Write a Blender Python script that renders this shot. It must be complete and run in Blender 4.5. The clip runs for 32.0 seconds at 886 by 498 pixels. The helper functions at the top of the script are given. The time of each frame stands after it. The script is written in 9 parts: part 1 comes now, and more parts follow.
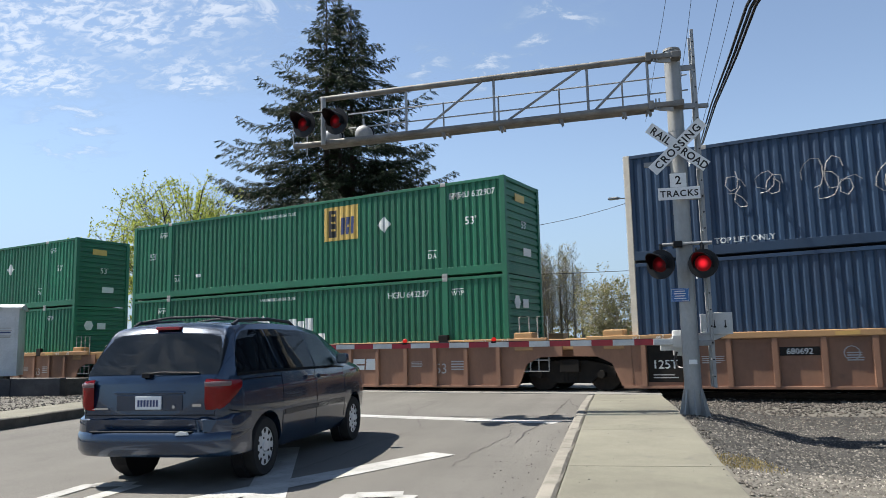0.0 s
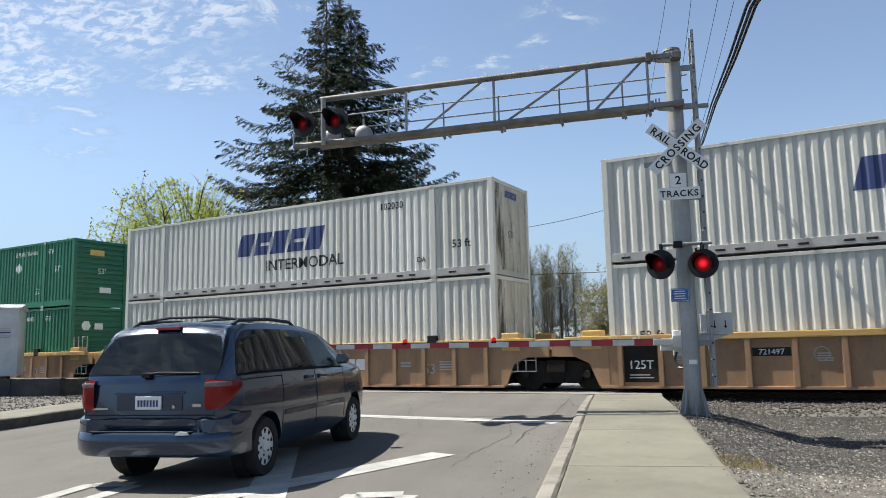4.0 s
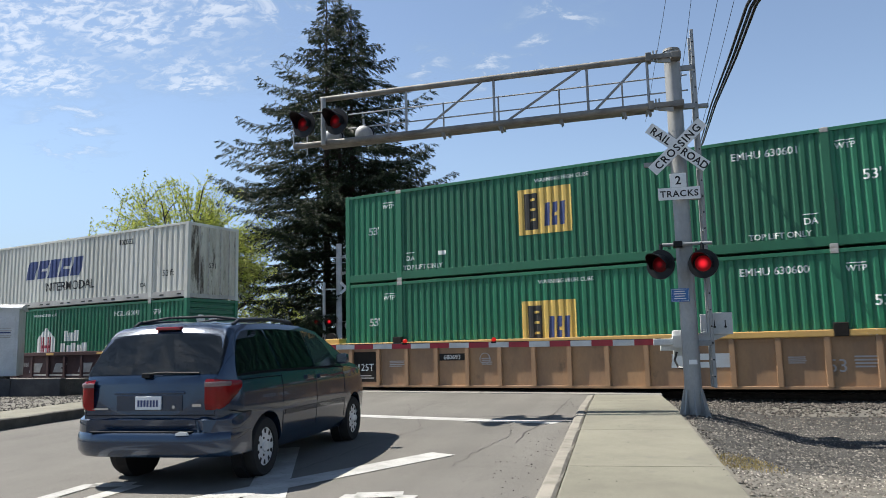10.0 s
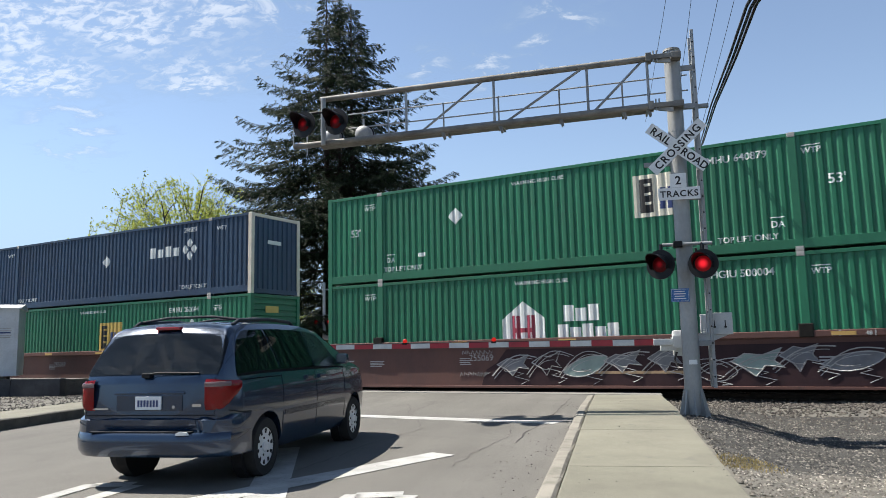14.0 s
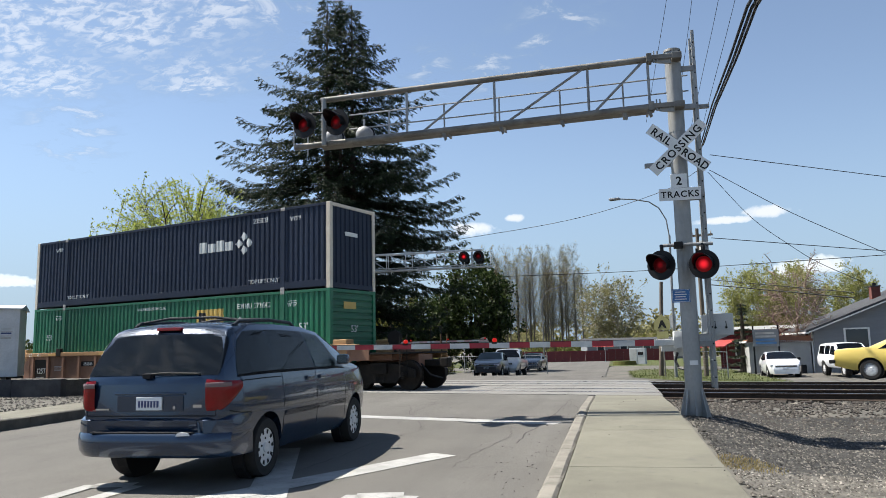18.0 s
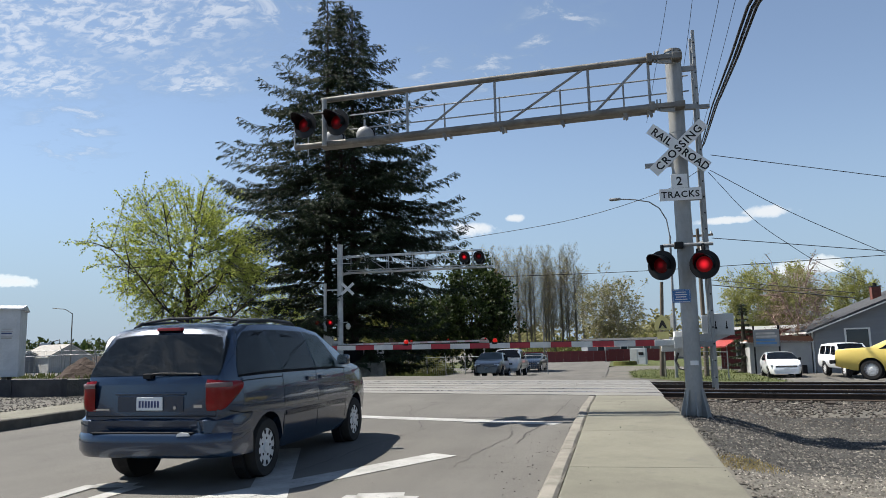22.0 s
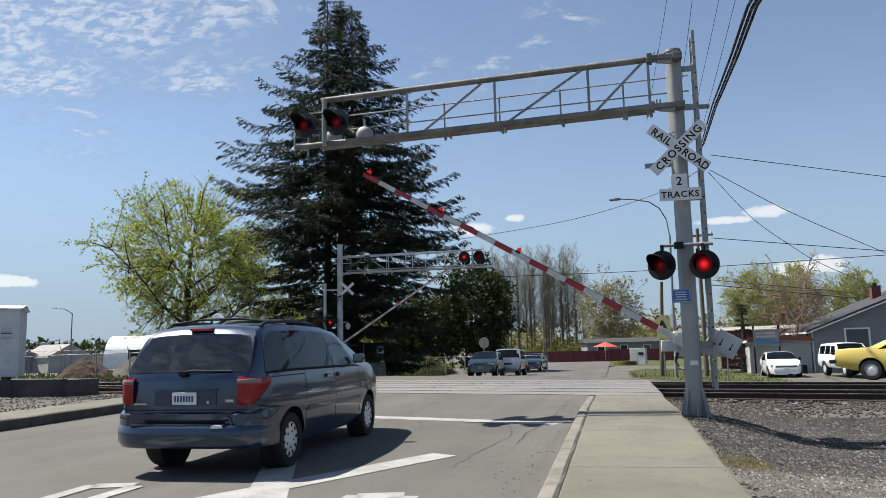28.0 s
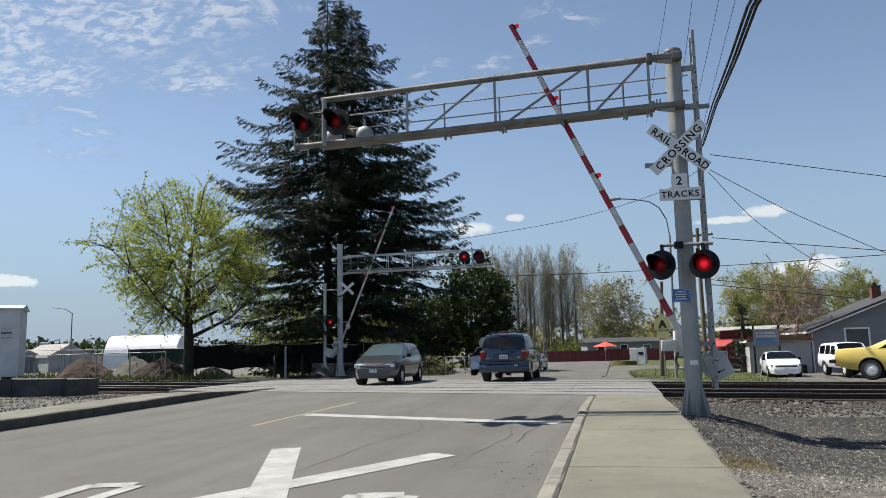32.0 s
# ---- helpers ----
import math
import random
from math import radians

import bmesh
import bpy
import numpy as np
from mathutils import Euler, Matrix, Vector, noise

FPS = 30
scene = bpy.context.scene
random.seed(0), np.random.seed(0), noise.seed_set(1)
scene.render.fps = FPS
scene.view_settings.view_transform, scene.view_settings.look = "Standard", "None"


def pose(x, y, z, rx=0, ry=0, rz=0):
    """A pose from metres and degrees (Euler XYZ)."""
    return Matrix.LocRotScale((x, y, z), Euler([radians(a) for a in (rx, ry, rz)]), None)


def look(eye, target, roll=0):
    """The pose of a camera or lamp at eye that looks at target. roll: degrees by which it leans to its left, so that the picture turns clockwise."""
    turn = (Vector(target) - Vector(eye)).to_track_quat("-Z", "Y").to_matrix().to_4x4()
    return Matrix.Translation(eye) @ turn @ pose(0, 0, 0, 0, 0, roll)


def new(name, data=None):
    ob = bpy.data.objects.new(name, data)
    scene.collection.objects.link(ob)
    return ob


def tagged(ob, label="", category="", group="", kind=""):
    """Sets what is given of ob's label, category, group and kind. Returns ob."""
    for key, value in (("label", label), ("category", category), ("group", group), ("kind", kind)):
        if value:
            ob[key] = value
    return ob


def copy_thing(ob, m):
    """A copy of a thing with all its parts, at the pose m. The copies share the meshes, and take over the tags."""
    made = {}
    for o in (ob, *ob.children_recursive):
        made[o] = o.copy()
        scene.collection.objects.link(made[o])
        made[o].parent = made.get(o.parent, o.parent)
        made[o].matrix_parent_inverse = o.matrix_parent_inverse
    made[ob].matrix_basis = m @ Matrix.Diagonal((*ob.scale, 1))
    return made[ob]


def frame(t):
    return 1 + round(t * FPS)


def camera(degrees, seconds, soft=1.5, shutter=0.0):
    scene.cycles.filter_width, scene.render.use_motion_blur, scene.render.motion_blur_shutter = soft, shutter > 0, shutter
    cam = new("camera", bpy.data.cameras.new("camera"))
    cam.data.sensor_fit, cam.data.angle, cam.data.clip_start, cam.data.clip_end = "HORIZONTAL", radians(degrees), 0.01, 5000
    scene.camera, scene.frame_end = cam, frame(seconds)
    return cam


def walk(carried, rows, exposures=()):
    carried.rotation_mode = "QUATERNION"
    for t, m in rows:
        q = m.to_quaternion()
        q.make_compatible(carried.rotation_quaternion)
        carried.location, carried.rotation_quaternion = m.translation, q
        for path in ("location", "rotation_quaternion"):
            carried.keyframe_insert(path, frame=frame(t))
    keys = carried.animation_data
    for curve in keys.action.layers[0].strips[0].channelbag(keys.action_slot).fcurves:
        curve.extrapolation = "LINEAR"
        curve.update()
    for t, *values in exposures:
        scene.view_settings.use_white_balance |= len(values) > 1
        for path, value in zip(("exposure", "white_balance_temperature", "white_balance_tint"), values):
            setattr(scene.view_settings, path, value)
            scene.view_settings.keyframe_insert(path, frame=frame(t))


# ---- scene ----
# camera on a tripod at a level crossing; x runs along the tracks, y away over them
cam = camera(61.07, 32.0, soft=0.6, shutter=0.06)


def aim(yaw, pitch):
    a, b = radians(yaw), radians(pitch)
    way = Vector((-math.sin(a) * math.cos(b), math.cos(a) * math.cos(b), math.sin(b)))
    return look((0, 0, 1.5), Vector((0, 0, 1.5)) + way * 10, -1.28)


PATH = [(0.0, aim(29.62, 7.62)), (8.0, aim(29.62, 7.63)), (17.2, aim(29.62, 7.65)), (18.6, aim(29.70, 7.70)),
        (25.0, aim(29.70, 7.69)), (29.0, aim(29.69, 7.69)), (32.0, aim(29.69, 7.67))]
walk(cam, PATH, [(0.0, 1.27), (3.2, 1.25), (5.2, 1.18), (8.5, 1.17), (10.5, 1.26), (13.0, 1.30), (17.2, 1.25), (18.9, 1.08), (27.0, 0.99), (32.0, 0.89)])

# ---- light: midday sun from the left, along the tracks ----
TO_SUN = Vector((-0.533, -0.095, 0.841))
world = bpy.data.worlds.new("sky")
scene.world = world
world.use_nodes = True
wn = world.node_tree.nodes
sky = wn.new("ShaderNodeTexSky")
sky.sky_type = "NISHITA"
sky.sun_disc = False
sky.sun_elevation = math.asin(TO_SUN.z)
sky.sun_rotation = math.atan2(TO_SUN.x, TO_SUN.y)
sky.air_density, sky.dust_density, sky.ozone_density = 1.0, 0.1, 2.0
wn["Background"].inputs["Strength"].default_value = 0.067
pale = wn.new("ShaderNodeHueSaturation")
pale.inputs["Saturation"].default_value = 0.90
world.node_tree.links.new(sky.outputs[0], pale.inputs["Color"])
world.node_tree.links.new(pale.outputs[0], wn["Background"].inputs["Color"])
sun = new("sun", bpy.data.lights.new("sun", "SUN"))
sun.data.energy, sun.data.angle, sun.data.color = 4.9, radians(0.55), (1.0, 0.945, 0.86)
sun.matrix_world = look(TO_SUN * 50, (0, 0, 0))
scene.view_settings.exposure = 0.0
# ---- materials ----
MATS = {}


def paint(name, c1, c2=None, rough=0.5, metal=0.0, scale=3.0, bump=0.0, fine=60.0, vary=0.0, stretch=(1, 1, 1), coat=0.0, spots=None, spot_scale=1.2, spot_cut=0.58, rough2=None, grain=0.14):
    """Two-scale procedural surface: c1 to c2 by large noise, fine grain, optional spots of a third colour."""
    if name in MATS:
        return MATS[name]
    m = bpy.data.materials.new(name)
    m.use_nodes = True
    n, l = m.node_tree.nodes, m.node_tree.links
    b = n["Principled BSDF"]
    c2 = c2 or tuple(min(1, v * 0.75) for v in c1)
    tc = n.new("ShaderNodeTexCoord")
    mp = n.new("ShaderNodeMapping")
    mp.inputs["Scale"].default_value = stretch
    l.new(tc.outputs["Object"], mp.inputs["Vector"])
    n1 = n.new("ShaderNodeTexNoise")
    n1.inputs["Scale"].default_value, n1.inputs["Detail"].default_value, n1.inputs["Roughness"].default_value = scale, 6, 0.62
    n2 = n.new("ShaderNodeTexNoise")
    n2.inputs["Scale"].default_value, n2.inputs["Detail"].default_value = fine, 3
    l.new(mp.outputs[0], n1.inputs["Vector"])
    l.new(mp.outputs[0], n2.inputs["Vector"])
    ramp = n.new("ShaderNodeValToRGB")
    ramp.color_ramp.elements[0].position, ramp.color_ramp.elements[1].position = 0.36, 0.64
    ramp.color_ramp.elements[0].color, ramp.color_ramp.elements[1].color = (*c1, 1), (*c2, 1)
    l.new(n1.outputs["Fac"], ramp.inputs["Fac"])
    col = ramp.outputs["Color"]
    if spots:
        n3 = n.new("ShaderNodeTexNoise")
        n3.inputs["Scale"].default_value, n3.inputs["Detail"].default_value, n3.inputs["Roughness"].default_value = spot_scale, 8, 0.7
        l.new(mp.outputs[0], n3.inputs["Vector"])
        r3 = n.new("ShaderNodeMapRange")
        r3.inputs["From Min"].default_value, r3.inputs["From Max"].default_value = spot_cut, spot_cut + 0.08
        l.new(n3.outputs["Fac"], r3.inputs["Value"])
        mx = n.new("ShaderNodeMix")
        mx.data_type = "RGBA"
        l.new(r3.outputs[0], mx.inputs["Factor"])
        l.new(col, mx.inputs["A"])
        mx.inputs["B"].default_value = (*spots, 1)
        col = mx.outputs["Result"]
    hs = n.new("ShaderNodeHueSaturation")
    l.new(col, hs.inputs["Color"])
    r2 = n.new("ShaderNodeMapRange")
    r2.inputs["To Min"].default_value, r2.inputs["To Max"].default_value = 1 - grain, 1 + grain
    l.new(n2.outputs["Fac"], r2.inputs["Value"])
    val = r2.outputs[0]
    if vary:
        oi = n.new("ShaderNodeObjectInfo")
        r4 = n.new("ShaderNodeMapRange")
        r4.inputs["To Min"].default_value, r4.inputs["To Max"].default_value = 1 - vary, 1 + vary
        l.new(oi.outputs["Random"], r4.inputs["Value"])
        mu = n.new("ShaderNodeMath")
        mu.operation = "MULTIPLY"
        l.new(val, mu.inputs[0])
        l.new(r4.outputs[0], mu.inputs[1])
        val = mu.outputs[0]
    l.new(val, hs.inputs["Value"])
    l.new(hs.outputs[0], b.inputs["Base Color"])
    rr = n.new("ShaderNodeMapRange")
    rr.inputs["To Min"].default_value, rr.inputs["To Max"].default_value = max(0.02, rough - 0.08), min(1, (rough2 or rough) + 0.1)
    l.new(n1.outputs["Fac"], rr.inputs["Value"])
    l.new(rr.outputs[0], b.inputs["Roughness"])
    b.inputs["Metallic"].default_value = metal
    if max(c1) < 0.07 and not coat:
        b.inputs["Specular IOR Level"].default_value = 0.22
    b.inputs["Coat Weight"].default_value = coat
    b.inputs["Coat Roughness"].default_value = 0.05
    if bump:
        bp = n.new("ShaderNodeBump")
        bp.inputs["Strength"].default_value, bp.inputs["Distance"].default_value = 0.8, bump
        l.new(n2.outputs["Fac"], bp.inputs["Height"])
        l.new(bp.outputs[0], b.inputs["Normal"])
    MATS[name] = m
    return m


def glow(name, c, strength):
    if name in MATS:
        return MATS[name]
    m = bpy.data.materials.new(name)
    m.use_nodes = True
    b = m.node_tree.nodes["Principled BSDF"]
    b.inputs["Base Color"].default_value = (*[v * 0.04 for v in c], 1)
    b.inputs["Emission Color"].default_value = (*c, 1)
    b.inputs["Emission Strength"].default_value = strength
    b.inputs["Roughness"].default_value = 0.5
    b.inputs["Specular IOR Level"].default_value = 0.15
    MATS[name] = m
    return m


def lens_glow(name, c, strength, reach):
    """A red lens with a bulb's falloff painted into its emission: brightest at its centre."""
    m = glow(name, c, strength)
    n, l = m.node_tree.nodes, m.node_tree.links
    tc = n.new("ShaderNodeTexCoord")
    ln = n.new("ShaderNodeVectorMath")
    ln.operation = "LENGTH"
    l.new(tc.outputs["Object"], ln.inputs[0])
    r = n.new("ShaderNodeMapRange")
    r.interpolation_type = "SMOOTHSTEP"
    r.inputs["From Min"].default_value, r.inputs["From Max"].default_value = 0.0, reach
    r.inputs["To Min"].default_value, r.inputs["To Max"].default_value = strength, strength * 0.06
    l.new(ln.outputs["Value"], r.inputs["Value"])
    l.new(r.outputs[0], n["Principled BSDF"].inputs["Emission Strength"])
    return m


def glass(name, c=(0.02, 0.025, 0.03), rough=0.03, alpha=1.0):
    """Dark tinted vehicle glass: glossy, a little see-through where alpha is below one."""
    if name in MATS:
        return MATS[name]
    m = bpy.data.materials.new(name)
    m.use_nodes = True
    b = m.node_tree.nodes["Principled BSDF"]
    b.inputs["Base Color"].default_value = (*c, 1)
    b.inputs["Roughness"].default_value = rough
    b.inputs["IOR"].default_value = 1.55
    b.inputs["Alpha"].default_value = alpha
    b.inputs["Coat Weight"].default_value = 0.0
    MATS[name] = m
    return m


# ---- mesh tools ----
def B():
    return bmesh.new()


def box(bm, x0, x1, y0, y1, z0, z1, m=None, bevel=0.0):
    r = bmesh.ops.create_cube(bm, size=1.0)
    vs = r["verts"]
    mat = Matrix.Translation(((x0 + x1) / 2, (y0 + y1) / 2, (z0 + z1) / 2)) @ Matrix.Diagonal((abs(x1 - x0), abs(y1 - y0), abs(z1 - z0), 1))
    bmesh.ops.transform(bm, matrix=(m @ mat) if m else mat, verts=vs)
    if bevel:
        es = list({e for v in vs for e in v.link_edges})
        bmesh.ops.bevel(bm, geom=es, offset=bevel, segments=2, affect="EDGES", profile=0.6)
    return bm


def rod(bm, a, b, r0, r1=None, n=10, caps=True):
    a, b = Vector(a), Vector(b)
    d = b - a
    m = Matrix.Translation((a + b) / 2) @ d.to_track_quat("Z", "Y").to_matrix().to_4x4()
    bmesh.ops.create_cone(bm, cap_ends=caps, segments=n, radius1=r0, radius2=r0 if r1 is None else r1, depth=d.length, matrix=m)
    return bm


def tube(bm, pts, r, n=8):
    """A bent round bar through points."""
    P = [Vector(p) for p in pts]
    rings, prev = [], None
    for i, p in enumerate(P):
        d = (P[min(i + 1, len(P) - 1)] - P[max(i - 1, 0)]).normalized()
        if prev is None:
            prev = d.orthogonal().normalized()
        a = prev - d * prev.dot(d)
        a = a.normalized() if a.length > 1e-4 else d.orthogonal().normalized()
        prev = a
        b = d.cross(a)
        rings.append([bm.verts.new(p + a * (r * math.cos(2 * math.pi * k / n)) + b * (r * math.sin(2 * math.pi * k / n))) for k in range(n)])
    for u, v in zip(rings, rings[1:]):
        for k in range(n):
            bm.faces.new((u[k], u[(k + 1) % n], v[(k + 1) % n], v[k]))
    bm.faces.new(rings[0][::-1])
    bm.faces.new(rings[-1])
    return bm


def ball(bm, c, r, sx=1, sy=1, sz=1, u=10, v=7):
    bmesh.ops.create_uvsphere(bm, u_segments=u, v_segments=v, radius=r, matrix=Matrix.Translation(c) @ Matrix.Diagonal((sx, sy, sz, 1)))
    return bm


def prism(bm, outline, axis, t0, t1, m=None):
    """Extrude a closed outline of (a, b) pairs between t0 and t1 along an axis: 'y' has (x, z), 'x' has (y, z), 'z' has (x, y)."""
    def at(p, t):
        v = {"y": (p[0], t, p[1]), "x": (t, p[0], p[1]), "z": (p[0], p[1], t)}[axis]
        return m @ Vector(v) if m else Vector(v)
    lo = [bm.verts.new(at(p, t0)) for p in outline]
    hi = [bm.verts.new(at(p, t1)) for p in outline]
    k = len(outline)
    bm.faces.new(lo)
    bm.faces.new(hi[::-1])
    for i in range(k):
        bm.faces.new((lo[i], hi[i], hi[(i + 1) % k], lo[(i + 1) % k]))
    bmesh.ops.recalc_face_normals(bm, faces=bm.faces)
    return bm


def mesh_of(name, bm, material, smooth=False):
    me = bpy.data.meshes.new(name)
    bm.to_mesh(me)
    bm.free()
    for mm in (material if isinstance(material, (list, tuple)) else [material]):
        me.materials.append(mm)
    if smooth:
        me.shade_smooth()
        me.set_sharp_from_angle(angle=radians(35))
    return me


def part(name, bm, material, parent=None, label="", smooth=False):
    ob = new(name, mesh_of(name, bm, material, smooth))
    if parent:
        ob.parent = parent
    return tagged(ob, label)


def share(name, me, parent, m=None, label=""):
    """One more object on a mesh that exists."""
    ob = new(name, me)
    ob.parent = parent
    if m is not None:
        ob.matrix_local = m
    return tagged(ob, label)


def thing(name, label, category, m=None, group="", kind=""):
    ob = new(name)
    ob.empty_display_size = 0.2
    if m is not None:
        ob.matrix_world = m
    return tagged(ob, label, category, group, kind)


TEXTS = {}


def words(text, size, material, parent, m, depth=0.002, width=1.0, name="lettering", bold=0.0, space=1.0):
    """Lettering in the built-in font, as a mesh lying in the local x-z plane, facing -y."""
    key = (text, size, material.name, width, bold, space)
    if key not in TEXTS:
        cu = bpy.data.curves.new("lettering", "FONT")
        cu.body, cu.size, cu.align_x, cu.extrude, cu.resolution_u = text, size, "CENTER", depth, 3
        cu.offset, cu.space_character = bold * size, space
        tmp = new("lettering_tmp", cu)
        me = bpy.data.meshes.new_from_object(tmp)
        bpy.data.objects.remove(tmp)
        me.transform(Matrix.Rotation(radians(90), 4, "X") @ Matrix.Diagonal((width, 1, 1, 1)))
        me.materials.clear()
        me.materials.append(material)
        TEXTS[key] = me
    return share(name, TEXTS[key], parent, m)


def lerp(a, b, t):
    return a + (b - a) * t


# ---- plan: road frame (r to the right of the kerb, s ahead along the road) ----
HEAD = radians(17.0)
ES = Vector((-math.sin(HEAD), math.cos(HEAD), 0))
ER = Vector((math.cos(HEAD), math.sin(HEAD), 0))
K0 = Vector((-0.70, -0.214, 0))
ROAD = Matrix.Translation(K0) @ Matrix.Rotation(HEAD, 4, "Z")
TRACK_Y, TRACK_2, RAIL = 20.82, 25.09, 0.30


def step(x, a, b):
    t = min(1, max(0, (x - a) / (b - a)))
    return t * t * (3 - 2 * t)


def road_z(x, y):
    """Height of the road and the level ground beside it."""
    z = 0.015 * y if y < 18.5 else 0.2775 + 0.0125 * step(y, 18.5, 19.3)
    right = step(x, -13, -8)
    fall = right * step(y, 27.3, 31) + (1 - right) * step(y, 30, 47)
    return max(z, -0.6) - 0.62 * fall


def ground_z(x, y):
    """Height of the terrain: the road's level with the lower track bed."""
    bed = step(y, 15.5, 18.6) * (1 - step(y, 27.6, 29.0))
    return road_z(x, y) - 0.06 - 0.13 * bed


def rs(r, s, up=0.0):
    p = K0 + ER * r + ES * s
    return Vector((p.x, p.y, road_z(p.x, p.y) + up))


def rs_pose(r, s, up=0.0, turn=0.0):
    return Matrix.Translation(rs(r, s, up)) @ Matrix.Rotation(HEAD + radians(turn), 4, "Z")
# ---- clouds: a thin high layer and a few small heaps on a far dome ----
# the lower edge of the high sheet
EDGE = (0.160, -0.288, 0.944)

def cloud_material():
    m = bpy.data.materials.new("thin cloud")
    m.use_nodes = True
    n, l = m.node_tree.nodes, m.node_tree.links
    n.remove(n["Principled BSDF"])

    def math_node(op, a, b=None, c=None, clamp=False):
        k = n.new("ShaderNodeMath")
        k.operation, k.use_clamp = op, clamp
        for i, v in enumerate((a, b, c)):
            if v is None:
                continue
            if isinstance(v, (int, float)):
                k.inputs[i].default_value = v
            else:
                l.new(v, k.inputs[i])
        return k.outputs[0]

    def ramp(v, lo, hi):
        k = n.new("ShaderNodeMapRange")
        k.interpolation_type = "SMOOTHSTEP"
        k.inputs["From Min"].default_value, k.inputs["From Max"].default_value = lo, hi
        l.new(v, k.inputs["Value"])
        return k.outputs[0]

    tc = n.new("ShaderNodeTexCoord")
    nv = n.new("ShaderNodeVectorMath")
    nv.operation = "NORMALIZE"
    l.new(tc.outputs["Object"], nv.inputs[0])
    sep = n.new("ShaderNodeSeparateXYZ")
    l.new(nv.outputs[0], sep.inputs[0])
    den = math_node("ADD", sep.outputs["Z"], 0.10)
    flat = n.new("ShaderNodeCombineXYZ")
    l.new(math_node("DIVIDE", sep.outputs["X"], den), flat.inputs[0])
    l.new(math_node("DIVIDE", sep.outputs["Y"], den), flat.inputs[1])

    def tex(scale, detail, rough, warp=0.0, sx=1.0, sy=1.0, turn=0.0, src=None):
        mp = n.new("ShaderNodeMapping")
        mp.inputs["Scale"].default_value = (sx, sy, 1)
        mp.inputs["Rotation"].default_value = (0, 0, radians(turn))
        l.new(src or flat.outputs[0], mp.inputs["Vector"])
        k = n.new("ShaderNodeTexNoise")
        k.inputs["Scale"].default_value, k.inputs["Detail"].default_value, k.inputs["Roughness"].default_value, k.inputs["Distortion"].default_value = scale, detail, rough, warp
        l.new(mp.outputs[0], k.inputs["Vector"])
        return k.outputs["Fac"]

    def spot(x, y, z, r, soft):
        """One inside a cone round a direction, falling off over soft."""
        k = n.new("ShaderNodeVectorMath")
        k.operation = "DISTANCE"
        l.new(nv.outputs[0], k.inputs[0])
        k.inputs[1].default_value = Vector((x, y, z)).normalized()
        return ramp(math_node("MULTIPLY", k.outputs["Value"], -1), -r - soft, -r)

    def low_spot(x, y, z, w, h):
        """A small flat heap low in the sky."""
        k = n.new("ShaderNodeVectorMath")
        k.operation = "SUBTRACT"
        l.new(nv.outputs[0], k.inputs[0])
        k.inputs[1].default_value = Vector((x, y, z)).normalized()
        s = n.new("ShaderNodeVectorMath")
        s.operation = "MULTIPLY"
        l.new(k.outputs[0], s.inputs[0])
        s.inputs[1].default_value = (1 / w, 1 / w, 1 / h)
        q = n.new("ShaderNodeVectorMath")
        q.operation = "LENGTH"
        l.new(s.outputs[0], q.inputs[0])
        return math_node("SUBTRACT", 1.0, q.outputs["Value"], None, True)

    # high rippled sheet
    ripple = math_node("MULTIPLY", ramp(tex(20, 5, 0.6, 0.5, 1.0, 1.6, 30), 0.32, 0.62), ramp(tex(4.2, 4, 0.5, 0.4, 1.0, 1.3, 30), 0.20, 0.52))
    broad = math_node("MULTIPLY_ADD", ramp(tex(1.6, 4, 0.5, 0.3, 1, 1.6, 32), 0.34, 0.54), 0.45, 0.50)
    tilt = n.new("ShaderNodeVectorMath")
    tilt.operation = "DOT_PRODUCT"
    l.new(nv.outputs[0], tilt.inputs[0])
    tilt.inputs[1].default_value = EDGE
    edge = ramp(math_node("ADD", tilt.outputs["Value"], math_node("MULTIPLY_ADD", tex(7, 5, 0.6), 0.05, -0.025)), -0.006, 0.020)
    # the last spot is out of view, added for the van's rear glass to reflect
    area = math_node("MAXIMUM", spot(-0.76, 0.50, 0.40, 0.17, 0.13), math_node("MAXIMUM", math_node("MULTIPLY", spot(-0.85, 0.42, 0.42, 0.25, 0.2), 0.9), math_node("MULTIPLY", spot(-0.25, -0.50, 0.83, 0.28, 0.25), 0.8)))
    main = math_node("MULTIPLY", math_node("MULTIPLY_ADD", ripple, 0.70, 0.30), math_node("MULTIPLY", math_node("MULTIPLY", area, edge), broad))
    bits = None
    for x, y, z, r in ((-0.472, 0.805, 0.359, 0.03), (-0.345, 0.861, 0.385, 0.04), (-0.40, 0.844, 0.36, 0.035), (-0.605, 0.674, 0.44, 0.06), (-0.80, 0.53, 0.272, 0.05), (-0.30, 0.85, 0.42, 0.05)):
        b = spot(x, y, z, r * 0.3, r * 1.6)
        bits = b if bits is None else math_node("MAXIMUM", bits, b)
    bits = math_node("MULTIPLY", math_node("MULTIPLY", bits, ramp(tex(9, 8, 0.65, 0.5), 0.42, 0.66)), 0.75)
    # small heaps near the horizon
    puff = tex(26, 7, 0.6, 0.3, src=nv.outputs[0])
    low = None
    for x, y, z, w, h in ((-0.454, 0.877, 0.160, 0.06, 0.020), (-0.405, 0.898, 0.172, 0.025, 0.009), (-0.101, 0.982, 0.160, 0.05, 0.014), (-0.063, 0.994, 0.090, 0.075, 0.025), (-0.858, 0.506, 0.090, 0.05, 0.015),
                          (-0.15, 0.977, 0.153, 0.06, 0.008), (0.06, 0.99, 0.12, 0.04, 0.02)):
        b = low_spot(x, y, z, w, h)
